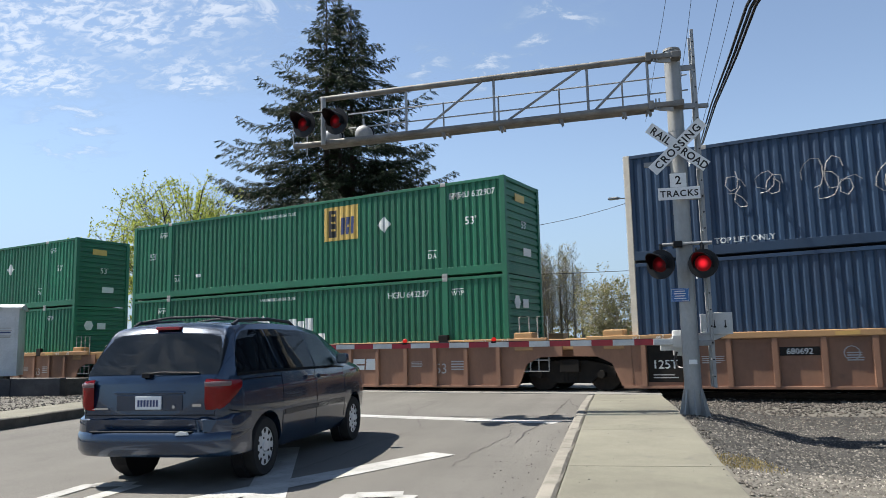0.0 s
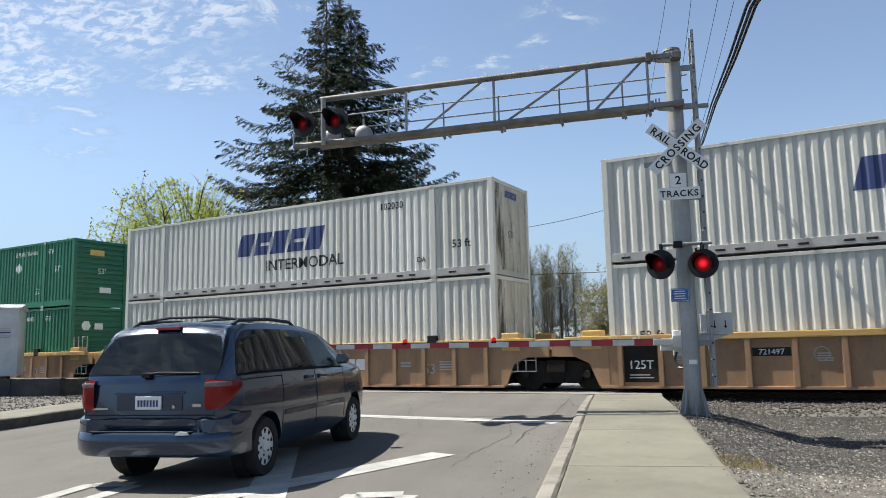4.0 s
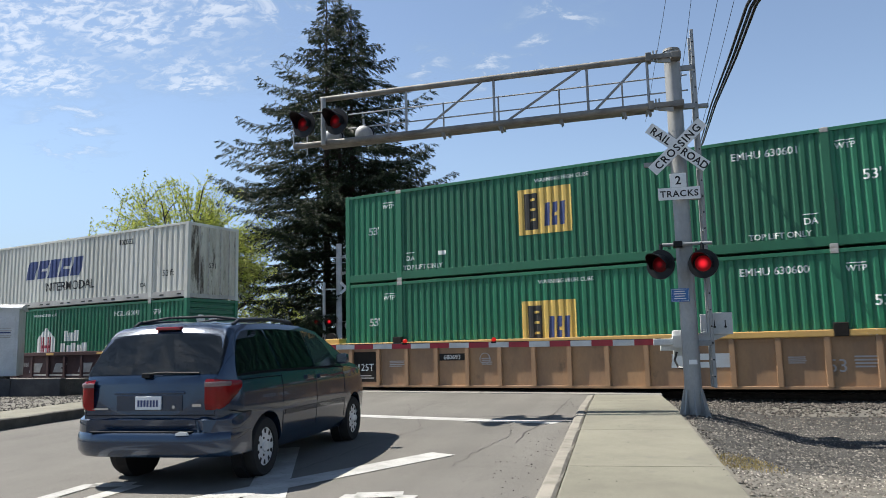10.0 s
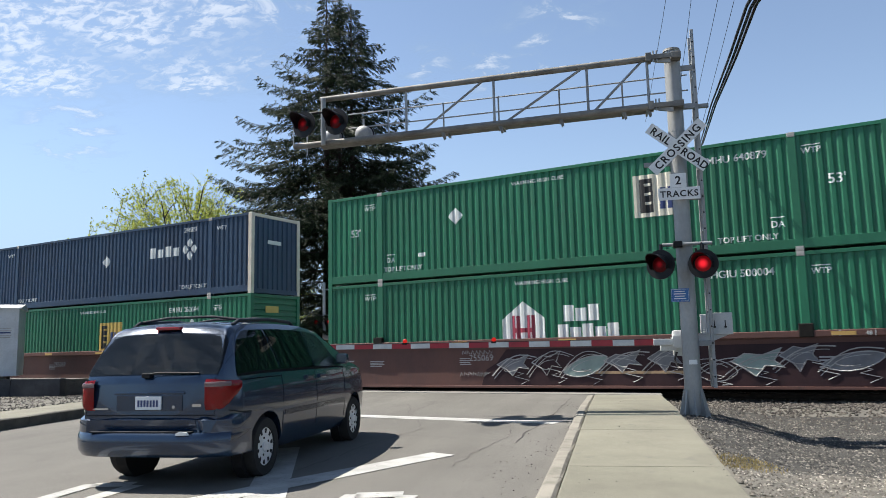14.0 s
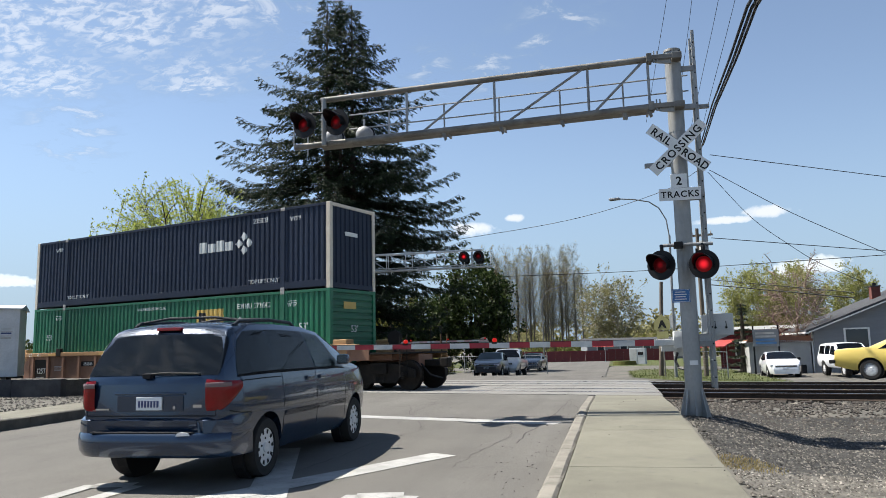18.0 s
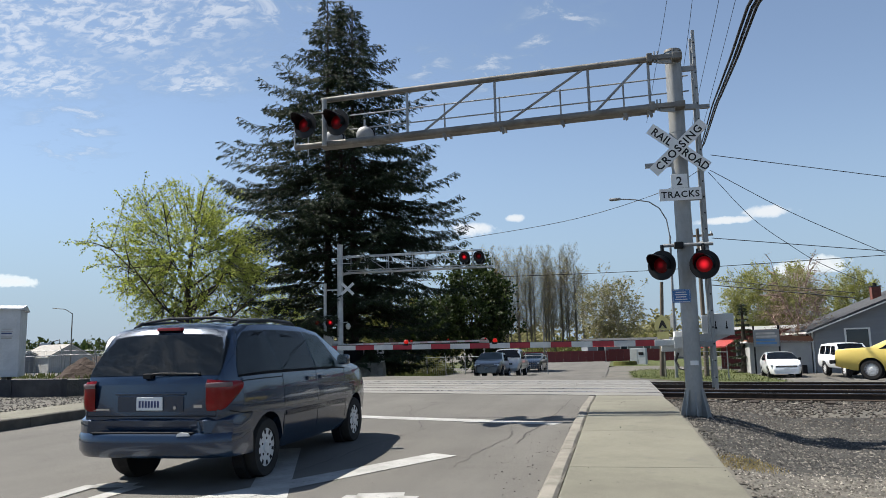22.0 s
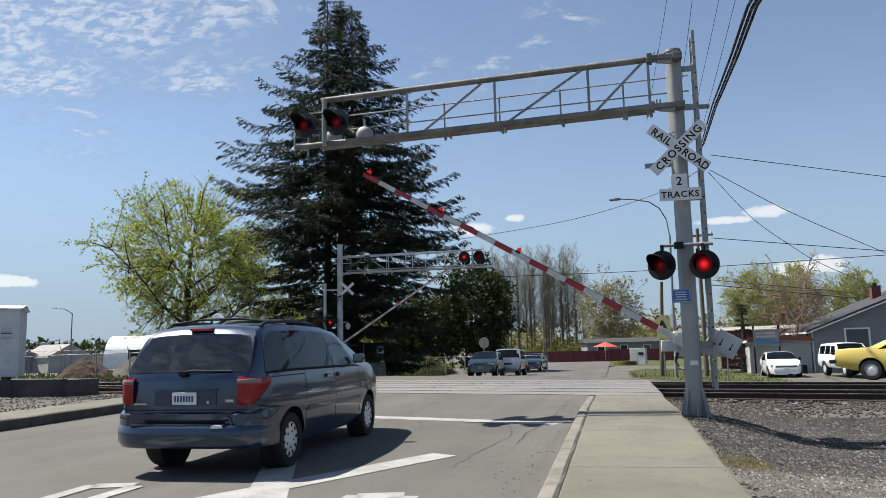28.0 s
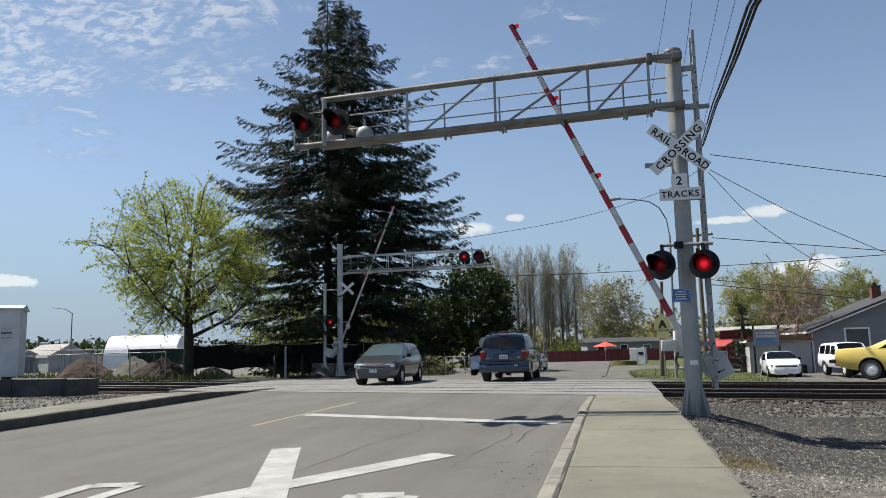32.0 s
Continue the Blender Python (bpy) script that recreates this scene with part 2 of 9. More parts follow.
        low = b if low is None else math_node("MAXIMUM", low, b)
    low = ramp(math_node("ADD", low, math_node("MULTIPLY_ADD", puff, 1.5, -0.85)), 0.15, 0.75)
    haze = math_node("MULTIPLY", ramp(math_node("MULTIPLY", sep.outputs["Z"], -1), -0.30, 0.02), 0.88)
    total = math_node("MAXIMUM", math_node("MAXIMUM", math_node("MULTIPLY", main, 0.62), math_node("MULTIPLY", bits, 0.7)), low, None, True)
    cloud = math_node("MULTIPLY", total, 0.85)
    total = math_node("MAXIMUM", cloud, haze, None, True)
    e = n.new("ShaderNodeEmission")
    # emission raised round the sun, out of view, to brighten that reflection
    sunward = n.new("ShaderNodeVectorMath")
    sunward.operation = "DOT_PRODUCT"
    l.new(nv.outputs[0], sunward.inputs[0])
    sunward.inputs[1].default_value = TO_SUN.normalized()
    l.new(math_node("MULTIPLY_ADD", ramp(sunward.outputs["Value"], 0.78, 1.0), 1.3, 0.335), e.inputs["Strength"])
    tint = n.new("ShaderNodeMix")
    tint.data_type = "RGBA"
    l.new(ramp(cloud, 0.15, 0.55), tint.inputs["Factor"])
    tint.inputs["A"].default_value, tint.inputs["B"].default_value = (0.43, 0.61, 0.85, 1), (1.34, 1.37, 1.40, 1)
    l.new(tint.outputs["Result"], e.inputs["Color"])
    t = n.new("ShaderNodeBsdfTransparent")
    mx = n.new("ShaderNodeMixShader")
    l.new(total, mx.inputs["Fac"])
    l.new(t.outputs[0], mx.inputs[1])
    l.new(e.outputs[0], mx.inputs[2])
    l.new(mx.outputs[0], n["Material Output"].inputs["Surface"])
    return m


bm = bmesh.new()
bmesh.ops.create_uvsphere(bm, u_segments=48, v_segments=24, radius=4300)
bmesh.ops.delete(bm, geom=[v for v in bm.verts if v.co.z < -300], context="VERTS")
bmesh.ops.reverse_faces(bm, faces=bm.faces)
clouds_mesh = bpy.data.meshes.new("cloud_backdrop")
bm.to_mesh(clouds_mesh)
bm.free()
clouds_mesh.materials.append(cloud_material())
clouds = tagged(new("cloud_backdrop", clouds_mesh), "thin rippled white clouds and haze in a blue sky", "sky", kind="structure")
clouds.visible_shadow = False
# ---- surfaces ----


def asphalt_material():
    """Sun-bleached asphalt: fine aggregate, broad patches, faint lengthwise wheel tracks and oil drips."""
    m = bpy.data.materials.new("asphalt")
    m.use_nodes = True
    n, l = m.node_tree.nodes, m.node_tree.links
    b = n["Principled BSDF"]
    tc = n.new("ShaderNodeTexCoord")
    turn = n.new("ShaderNodeMapping")
    turn.inputs["Rotation"].default_value = (0, 0, -radians(17.0))
    l.new(tc.outputs["Object"], turn.inputs["Vector"])

    def noisy(scale, detail, rough, stretch=(1, 1, 1)):
        mp = n.new("ShaderNodeMapping")
        mp.inputs["Scale"].default_value = stretch
        l.new(turn.outputs[0], mp.inputs["Vector"])
        k = n.new("ShaderNodeTexNoise")
        k.inputs["Scale"].default_value, k.inputs["Detail"].default_value, k.inputs["Roughness"].default_value = scale, detail, rough
        l.new(mp.outputs[0], k.inputs["Vector"])
        return k.outputs["Fac"]

    def span(v, lo, hi, a, c):
        k = n.new("ShaderNodeMapRange")
        k.inputs["From Min"].default_value, k.inputs["From Max"].default_value = lo, hi
        k.inputs["To Min"].default_value, k.inputs["To Max"].default_value = a, c
        l.new(v, k.inputs["Value"])
        return k.outputs[0]

    def times(a, c):
        k = n.new("ShaderNodeMath")
        k.operation = "MULTIPLY"
        l.new(a, k.inputs[0])
        l.new(c, k.inputs[1])
        return k.outputs[0]

    grit = noisy(85, 3, 0.8)
    chip = n.new("ShaderNodeTexVoronoi")
    chip.inputs["Scale"].default_value = 60
    l.new(turn.outputs[0], chip.inputs["Vector"])
    val = times(span(grit, 0.30, 0.70, 0.62, 1.38), span(noisy(0.35, 5, 0.6), 0.35, 0.65, 0.88, 1.10))
    val = times(val, span(noisy(1.0, 4, 0.6, (1.3, 0.06, 1)), 0.35, 0.65, 0.90, 1.08))
    val = times(val, span(noisy(2.6, 8, 0.75), 0.30, 0.42, 0.78, 1.0))
    val = times(val, span(chip.outputs["Distance"], 0.0, 0.35, 1.22, 0.95))
    hs = n.new("ShaderNodeHueSaturation")
    hs.inputs["Color"].default_value = (0.104, 0.099, 0.090, 1)
    l.new(val, hs.inputs["Value"])
    l.new(hs.outputs[0], b.inputs["Base Color"])
    b.inputs["Roughness"].default_value = 0.92
    b.inputs["Specular IOR Level"].default_value = 0.3
    bp = n.new("ShaderNodeBump")
    bp.inputs["Strength"].default_value, bp.inputs["Distance"].default_value = 0.7, 0.006
    l.new(grit, bp.inputs["Height"])
    l.new(bp.outputs[0], b.inputs["Normal"])
    return m


ASPHALT = asphalt_material()
TAR = paint("crack", (0.041, 0.039, 0.037), (0.055, 0.051, 0.049), 0.9)
CONCRETE = paint("pale concrete", (0.142, 0.137, 0.104), (0.105, 0.100, 0.077), 0.92, 0, 0.9, 0.005, 85, 0.09, spots=(0.095, 0.090, 0.076), spot_scale=2.5, spot_cut=0.60, grain=0.50)
KERB = paint("kerb concrete", (0.197, 0.183, 0.153), (0.120, 0.112, 0.093), 0.92, 0, 3, 0.004, 90, 0.06)
# the shade on the far left kerb's road face is put into this colour
KERB_SHADE = paint("kerb concrete with painted shade", (0.082, 0.076, 0.063), (0.050, 0.045, 0.038), 0.92, 0, 3, 0.004, 90, 0.06)
WHITE_LINE = paint("worn white road paint", (0.317, 0.317, 0.303), (0.229, 0.229, 0.218), 0.85, 0, 3.0, 0.002, 150, spots=(0.104, 0.104, 0.101), spot_scale=22.0, spot_cut=0.585, grain=0.3)
YELLOW_LINE = paint("worn yellow road paint", (0.240, 0.202, 0.109), (0.186, 0.164, 0.104), 0.85, 0, 3.0, 0.002, 150, spots=(0.104, 0.104, 0.098), spot_scale=22.0, spot_cut=0.57, grain=0.3)
DIRT = paint("ground", (0.109, 0.101, 0.084), (0.071, 0.068, 0.060), 0.95, 0, 0.35, 0.02, 30, spots=(0.142, 0.131, 0.109), spot_scale=0.8, spot_cut=0.60)
GRINDINGS = paint("dark gravel", (0.030, 0.030, 0.029), (0.057, 0.055, 0.051), 0.95, 0, 1.0, 0.05, 28, spots=(0.109, 0.101, 0.087), spot_scale=9.0, spot_cut=0.60)
PEBBLE = paint("pale gravel", (0.131, 0.120, 0.101), (0.071, 0.066, 0.055), 0.95, 0, 5.0, 0.04, 40, spots=(0.186, 0.175, 0.153), spot_scale=14, spot_cut=0.60)


def stone_mat(name, lo, hi):
    """Stones that differ from one to the next."""
    m = bpy.data.materials.new(name)
    m.use_nodes = True
    n, l = m.node_tree.nodes, m.node_tree.links
    g = n.new("ShaderNodeNewGeometry")
    ramp = n.new("ShaderNodeValToRGB")
    ramp.color_ramp.elements[0].color, ramp.color_ramp.elements[1].color = (*lo, 1), (*hi, 1)
    ramp.color_ramp.elements.new(0.7).color = (*[(a * 0.7 + b * 0.3) for a, b in zip(lo, hi)], 1)
    l.new(g.outputs["Random Per Island"], ramp.inputs["Fac"])
    l.new(ramp.outputs["Color"], n["Principled BSDF"].inputs["Base Color"])
    n["Principled BSDF"].inputs["Roughness"].default_value = 0.9
    return m


STONE = stone_mat("ballast stone", (0.026, 0.022, 0.019), (0.122, 0.109, 0.092))
CHIPS = stone_mat("crushed chips", (0.012, 0.012, 0.011), (0.190, 0.175, 0.150))
PALE_CHIPS = stone_mat("pale crushed gravel", (0.040, 0.036, 0.030), (0.340, 0.315, 0.270))

GRASS_SOIL = paint("mown grass", (0.051, 0.068, 0.020), (0.082, 0.087, 0.033), 0.95, 0, 1.4, 0.03, 40)
STEEL = paint("rail steel", (0.42, 0.42, 0.43), (0.30, 0.30, 0.31), 0.28, 1.0, 8, 0, 60)
RUST = paint("rusty rail side", (0.05, 0.036, 0.028), (0.03, 0.024, 0.02), 0.9, 0, 8, 0.003, 60)
TIE = paint("creosoted timber", (0.04, 0.033, 0.028), (0.025, 0.021, 0.018), 0.9, 0, 2, 0.006, 40, 0.2)
PANEL = paint("crossing panel concrete", (0.169, 0.164, 0.151), (0.131, 0.128, 0.120), 0.9, 0, 1.0, 0.003, 100, 0.05)
RUBBER = paint("black rubber", (0.02, 0.02, 0.02), (0.03, 0.03, 0.03), 0.75)


def sheet(name, xs, ys, fz, material, parent=None, keep=None, smooth=True):
    """A grid sheet over xs and ys that follows fz."""
    bm = B()
    grid = [[bm.verts.new((x, y, fz(x, y))) for y in ys] for x in xs]
    for i in range(len(xs) - 1):
        for j in range(len(ys) - 1):
            if keep is None or keep((xs[i] + xs[i + 1]) / 2, (ys[j] + ys[j + 1]) / 2):
                bm.faces.new((grid[i][j], grid[i + 1][j], grid[i + 1][j + 1], grid[i][j + 1]))
    loose = [v for v in bm.verts if not v.link_faces]
    bmesh.ops.delete(bm, geom=loose, context="VERTS")
    return part(name, bm, material, parent, smooth=smooth)


def spaced(*pieces):
    out = []
    for a, b, k in pieces:
        out += [a + (b - a) * i / k for i in range(k)]
    return out + [pieces[-1][1]]


def bumpy(x, y):
    """Small unevenness of the open ground."""
    return 0.05 * noise.noise((x * 0.35, y * 0.35, 3)) + 0.025 * noise.noise((x * 1.3, y * 1.3, 7))


GX = spaced((-3200, -300, 10), (-300, -60, 16), (-60, -12, 40), (-12, 14, 90), (14, 60, 20), (60, 300, 16), (300, 3200, 10))
GY = spaced((-600, -20, 10), (-20, 2, 14), (2, 20, 60), (20, 50, 50), (50, 120, 24), (120, 400, 16), (400, 4000, 12))


def in_road(x, y):
    p = Vector((x, y, 0)) - K0
    r, s = p.dot(ER), p.dot(ES)
    return -13.8 < r < (1.5 if s < 21 else -0.4) and s < 115


def terrain(x, y):
    z = ground_z(x, y)
    p = Vector((x, y, 0)) - K0
    r, s = p.dot(ER), p.dot(ES)
    if in_road(x, y):
        return z - 0.12
    near = step(r, 1.8, 3.2) if r > 0 else step(-r, 14, 16)
    dip = -0.36 * step(r, 2.3, 4.2) * step(y, 9.0, 12.0) * (1 - step(y, 16.4, 18.8))
    far = step(y, 60, 300) * 0.6
    if s > 27 and r > -0.4:
        z += 0.068 * (1 - step(r, 3.0, 7.0))
    if r > 1.4 and s < 19.5:
        z += 0.115 * (1 - step(r, 1.9, 2.8)) * (1 - step(s, 15.5, 19))
    return z - 0.02 + near * (bumpy(x, y) + (dip if r > 0 else 0)) - far


ground = tagged(sheet("ground", GX, GY, terrain, DIRT), "bare grey-brown earth around the level crossing", "ground", kind="structure")

# the road is a strip in its own frame, with a gentle rise to the rails
SS = spaced((-25, 4, 8), (4, 20, 40), (20, 34, 30), (34, 60, 26), (60, 130, 20))
RR = spaced((-11.5, 0.0, 14))


def strip(name, rr, ss, up, material, parent=None):
    bm = B()
    g = [[bm.verts.new(rs(r, s, up)) for s in ss] for r in rr]
    for i in range(len(rr) - 1):
        for j in range(len(ss) - 1):
            bm.faces.new((g[i][j], g[i + 1][j], g[i + 1][j + 1], g[i][j + 1]))
    return part(name, bm, material, parent, smooth=True)


road = tagged(strip("road", RR, SS, 0.0, ASPHALT), "worn sun-bleached grey asphalt road over the tracks", "road", kind="structure")


def decal(name, pts, up, material, parent, label=""):
    """Flat paint lying on the road: a polygon of (r, s)."""
    bm = B()
    bm.faces.new([bm.verts.new(rs(r, s, up)) for r, s in pts])
    bmesh.ops.triangulate(bm, faces=bm.faces)
    bmesh.ops.recalc_face_normals(bm, faces=bm.faces)
    for f in bm.faces:
        if f.normal.z < 0:
            f.normal_flip()
    return part(name, bm, material, parent, label)


def line(name, r0, s0, r1, s1, w, material, up=0.005, n=8):
    d = Vector((r1 - r0, s1 - s0))
    q = Vector((-d.y, d.x)).normalized() * w / 2
    a = [(r0 + d.x * i / n + q.x, s0 + d.y * i / n + q.y) for i in range(n + 1)]
    b = [(r0 + d.x * i / n - q.x, s0 + d.y * i / n - q.y) for i in range(n + 1)]
    for i in range(n):
        yield a[i], a[i + 1], b[i + 1], b[i]


def lines(name, segs, material, parent, up=0.005, label=""):
    bm = B()
    for seg in segs:
        for quad in line(name, *seg, material):
            f = bm.faces.new([bm.verts.new(rs(r, s, up)) for r, s in quad])
            f.normal_update()
            if f.normal.z < 0:
                f.normal_flip()
    return part(name, bm, material, parent, label)


lines("stop_line", [(-5.82, 15.40, -0.30, 13.50, 0.42)], WHITE_LINE, road, label="worn white stop line")
lines("centre_line", [(-6.02, 13.3, -5.80, 18.4, 0.11)], YELLOW_LINE, road, label="worn yellow centre line")
lines("crossing_mark", [(-3.98 - 0.05, 10.45, -1.75, 4.6, 0.42)], WHITE_LINE, road, label="worn white X marking")
lines("crossing_mark", [(-1.55, 9.95, -4.35, 5.1, 0.42)], WHITE_LINE, road, 0.007)
for dr, ss0 in ((-4.75, 6.0), (-1.55, 5.7)):
    lines("letter_mark", [(dr - 0.28, ss0 + 1.55, dr + 0.18, ss0 + 1.65, 0.26), (dr + 0.25, ss0 + 1.6, dr + 0.22, ss0 + 0.9, 0.2),
                          (dr - 0.3, ss0 + 1.6, dr - 0.3, ss0 - 0.3, 0.2), (dr - 0.2, ss0 + 0.8, dr + 0.2, ss0 + 0.75, 0.2)], WHITE_LINE, road, 0.009, "worn white road lettering")


def wander(r0, s0, r1, s1, seed, n=26, w=0.011, amp=0.10):
    rnd = random.Random(seed)
    pts, off = [], 0
    for i in range(n + 1):
        off += rnd.uniform(-amp, amp) * 0.5
        off *= 0.9
        pts.append((r0 + (r1 - r0) * i / n + off, s0 + (s1 - s0) * i / n + rnd.uniform(-0.03, 0.03)))
    return [(*a, *b, w * rnd.uniform(0.5, 1.5)) for a, b in zip(pts, pts[1:])]


lines("crack", wander(-3.2, 7.5, -2.6, 12.8, 1) + wander(-2.6, 12.8, -4.2, 17.5, 2) + wander(-3.2, 13.5, -3.6, 18.6, 8), TAR, road, 0.004, "dark crack in the asphalt")
lines("crack", wander(-0.7, 11.0, -0.45, 18.8, 3, w=0.016) + wander(-1.2, 9.0, -1.0, 12.5, 4), TAR, road, 0.004)

# pavement on the near right: slabs with open joints behind a rounded kerb
pavement = thing("pavement", "pale concrete pavement slabs beside the road", "pavement", kind="structure")


def slab(r0, r1, s0, s1, up, drop, material, name, parent, n=3, bev=0.015):
    """One slab that follows the slope; drop(s) lowers its top."""
    bm = B()
    rows = []
    for i in range(n + 1):
        s = s0 + (s1 - s0) * i / n
        e = bev if i in (0, n) else 0
        h = up - drop(s)
        rows.append([bm.verts.new(v) for v in (rs(r0, s, -0.25), rs(r0, s, h - bev), rs(r0 + bev, s, h - e * 0.6), rs(r1 - bev, s, h - e * 0.6), rs(r1, s, h - bev), rs(r1, s, -0.25))])
    for a, b in zip(rows, rows[1:]):
        for k in range(5):
            bm.faces.new((a[k], a[k + 1], b[k + 1], b[k]))
    bm.faces.new(rows[0])
    bm.faces.new(rows[-1][::-1])
    bmesh.ops.recalc_face_normals(bm, faces=bm.faces)
    return part(name, bm, material, parent)


def to_rail(s):
    return 0.11 * step(s, 15.0, 19.5)


JOINTS = [-6.2, -3.2, -0.2, 2.6, 5.4, 8.42, 11.63, 14.47, 17.3, 19.9]
for a, b in zip(JOINTS, JOINTS[1:]):
    slab(0.17, 1.78, a + 0.008, b - 0.008, 0.12, to_rail, CONCRETE, "slab", pavement)
for i in range(13):
    a = -6.2 + i * 2.0
    slab(-0.02, 0.155, a + 0.006, a + 1.994, 0.12, to_rail, KERB, "kerbstone", pavement, 4, 0.03)

# pavement on the far left side of the road
left_pavement = thing("pavement", "long grey concrete pavement with a dark kerb face", "pavement", kind="structure")
for i in range(12):
    a = 2.0 + i * 1.9
    slab(-12.7, -11.22, a + 0.008, a + 1.892, 0.20, lambda s: 0.17 * step(s, 19.5, 24.0), CONCRETE, "slab", left_pavement)
    slab(-11.20, -11.0, a + 0.008, a + 1.892, 0.21, lambda s: 0.17 * step(s, 19.5, 24.0), KERB_SHADE, "kerbstone", left_pavement, 4, 0.02)

# ---- tracks ----


def rail_outline(y, top):
    return [(y - 0.07, top - 0.172), (y + 0.07, top - 0.172), (y + 0.07, top - 0.155), (y + 0.012, top - 0.13), (y + 0.012, top - 0.045), (y + 0.036, top - 0.035), (y + 0.036, top - 0.004), (y + 0.028, top),
            (y - 0.028, top), (y - 0.036, top - 0.004), (y - 0.036, top - 0.035), (y - 0.012, top - 0.045), (y - 0.012, top - 0.13), (y - 0.07, top - 0.155)]


TIE_MESH = None
for cy in (TRACK_Y, TRACK_2):
    track = thing("railway_track", "railway track on creosoted sleepers and stone ballast", "railway track", group="railway tracks", kind="structure")
    for side in (-0.7525, 0.7525):
        bm = prism(B(), rail_outline(cy + side, RAIL), "x", -420, 330)
        ob = part("rail", bm, [RUST, STEEL], track, "steel rail with a bright running edge")
        for f in ob.data.polygons:
            if f.normal.z > 0.5 and f.center.z > RAIL - 0.01:
                f.material_index = 1
    if TIE_MESH is None:
        TIE_MESH = mesh_of("sleeper", box(B(), -0.115, 0.115, -1.3, 1.3, -0.18, 0.0, bevel=0.012), TIE)
    rnd = random.Random(int(cy))
    for i in range(-75, 76):
        x = i * 0.53
        if -20.5 < x + 0.3 * (cy - 20) < -5.2 and cy < 22 or -21.5 < x < -6.5 and cy > 22:
            continue
        share("sleeper", TIE_MESH, track, pose(x + rnd.uniform(-0.03, 0.03), cy + rnd.uniform(-0.04, 0.04), RAIL - 0.172, 0, 0, rnd.uniform(-1, 1)))

# crossing panels between and beside the rails
crossing = thing("crossing_surface", "concrete crossing panels between the rails", "crossing panel", kind="structure")


def track_left(y):
    """Where the crossing starts and ends along a track, by the road's slant."""
    t = (y - K0.y) / ES.y
    return K0.x + ES.x * t


def lerp_r(f):
    """Distance along the track from the kerb line, from the left end of the panels to the right."""
    return -15.6 + 17.5 * f


for cy in (TRACK_Y, TRACK_2):
    for a, b in ((-2.05, -0.86), (-0.63, 0.63), (0.86, 2.1)):
        k = 7
        for i in range(k):
            fa, fb = i / k, (i + 1) / k
            o = [(track_left(y) + lerp_r(f) + d, y) for f, y, d in ((fa, cy + a, 0.01), (fb, cy + a, -0.01), (fb, cy + b, -0.01), (fa, cy + b, 0.01))]
            part("panel", prism(B(), o, "z", RAIL - 0.2, RAIL - 0.006), PANEL, crossing)
    for a, b in ((-0.855, -0.80), (0.80, 0.855)):
        mid = track_left(cy)
        part("flange_strip", box(B(), mid - 15.4, mid + 1.7, cy + a, cy + b, RAIL - 0.2, RAIL - 0.015), RUBBER, crossing)


def rocks(name, spots, material, label, category):
    """Loose stones joined into one mesh: spots of (x, y, z, size)."""
    rnd = random.Random(len(spots))
    base = [(1, 0, 0), (-1, 0, 0), (0, 1, 0), (0, -1, 0), (0, 0, 1), (0, 0, -1)]
    tri = [(0, 2, 4), (2, 1, 4), (1, 3, 4), (3, 0, 4), (2, 0, 5), (1, 2, 5), (3, 1, 5), (0, 3, 5)]
    vs, fs = [], []
    for x, y, z, r in spots:
        a = rnd.uniform(0, 6.28)
        ca, sa = math.cos(a), math.sin(a)
        k = len(vs)
        for bx, by, bz in base:
            j = r * rnd.uniform(0.6, 1.25)
            vs.append((x + (bx * ca - by * sa) * j, y + (bx * sa + by * ca) * j, z + bz * j * 0.7))
        fs += [(k + p, k + q, k + s) for p, q, s in tri]
    me = bpy.data.meshes.new(name)
    me.from_pydata(vs, [], fs)
    me.materials.append(material)
    return tagged(new(name, me), label, category, kind="stuff")


rnd = random.Random(5)
spots = []
for _ in range(9000):
    x, y = rnd.uniform(-4.6, 9), rnd.uniform(16.6, 20.4)
    if rnd.random() < 0.12 + 0.88 * step(y, 16.4, 18.6):
        spots.append((x, y, terrain(x, y) + 0.01, rnd.uniform(0.02, 0.055)))
for _ in range(5000):
    x, y = rnd.uniform(-44, -22), rnd.uniform(17.0, 27)
    spots.append((x, y, terrain(x, y) + 0.01, rnd.uniform(0.03, 0.065)))
rocks("ballast", spots, STONE, "loose grey-brown ballast stones along the rails", "ballast")
spots = []
for _ in range(9000):
    x, y = rnd.uniform(-5.5, 12), rnd.uniform(19.4, 27.4)
    spots.append((x, y, terrain(x, y) + 0.03, rnd.uniform(0.03, 0.06)))
rocks("track_ballast", spots, CHIPS, "dark ballast stones between the rails", "ballast")
spots = []
pale_spots = []
for _ in range(52000):
    x, y = rnd.uniform(-3.6, 5.5), rnd.uniform(4.5, 17.5)
    r, s = (Vector((x, y, 0)) - K0).dot(ER), (Vector((x, y, 0)) - K0).dot(ES)
    if r < 1.86 or x > 0.62 * y:
        continue
    size = rnd.uniform(0.010, 0.026) * (1.6 if rnd.random() < 0.10 else 1)
    near = y < 9.6 + 0.12 * x + rnd.gauss(0, 0.25)
    (pale_spots if near else spots).append((x, y, terrain(x, y) + 0.012, size * (0.75 if near else 1)))
rocks("loose_gravel", spots, CHIPS, "coarse dark gravel on the verge", "gravel")
rocks("crushed_gravel", pale_spots, PALE_CHIPS, "pale crushed gravel beside the pavement", "gravel")
spots = []
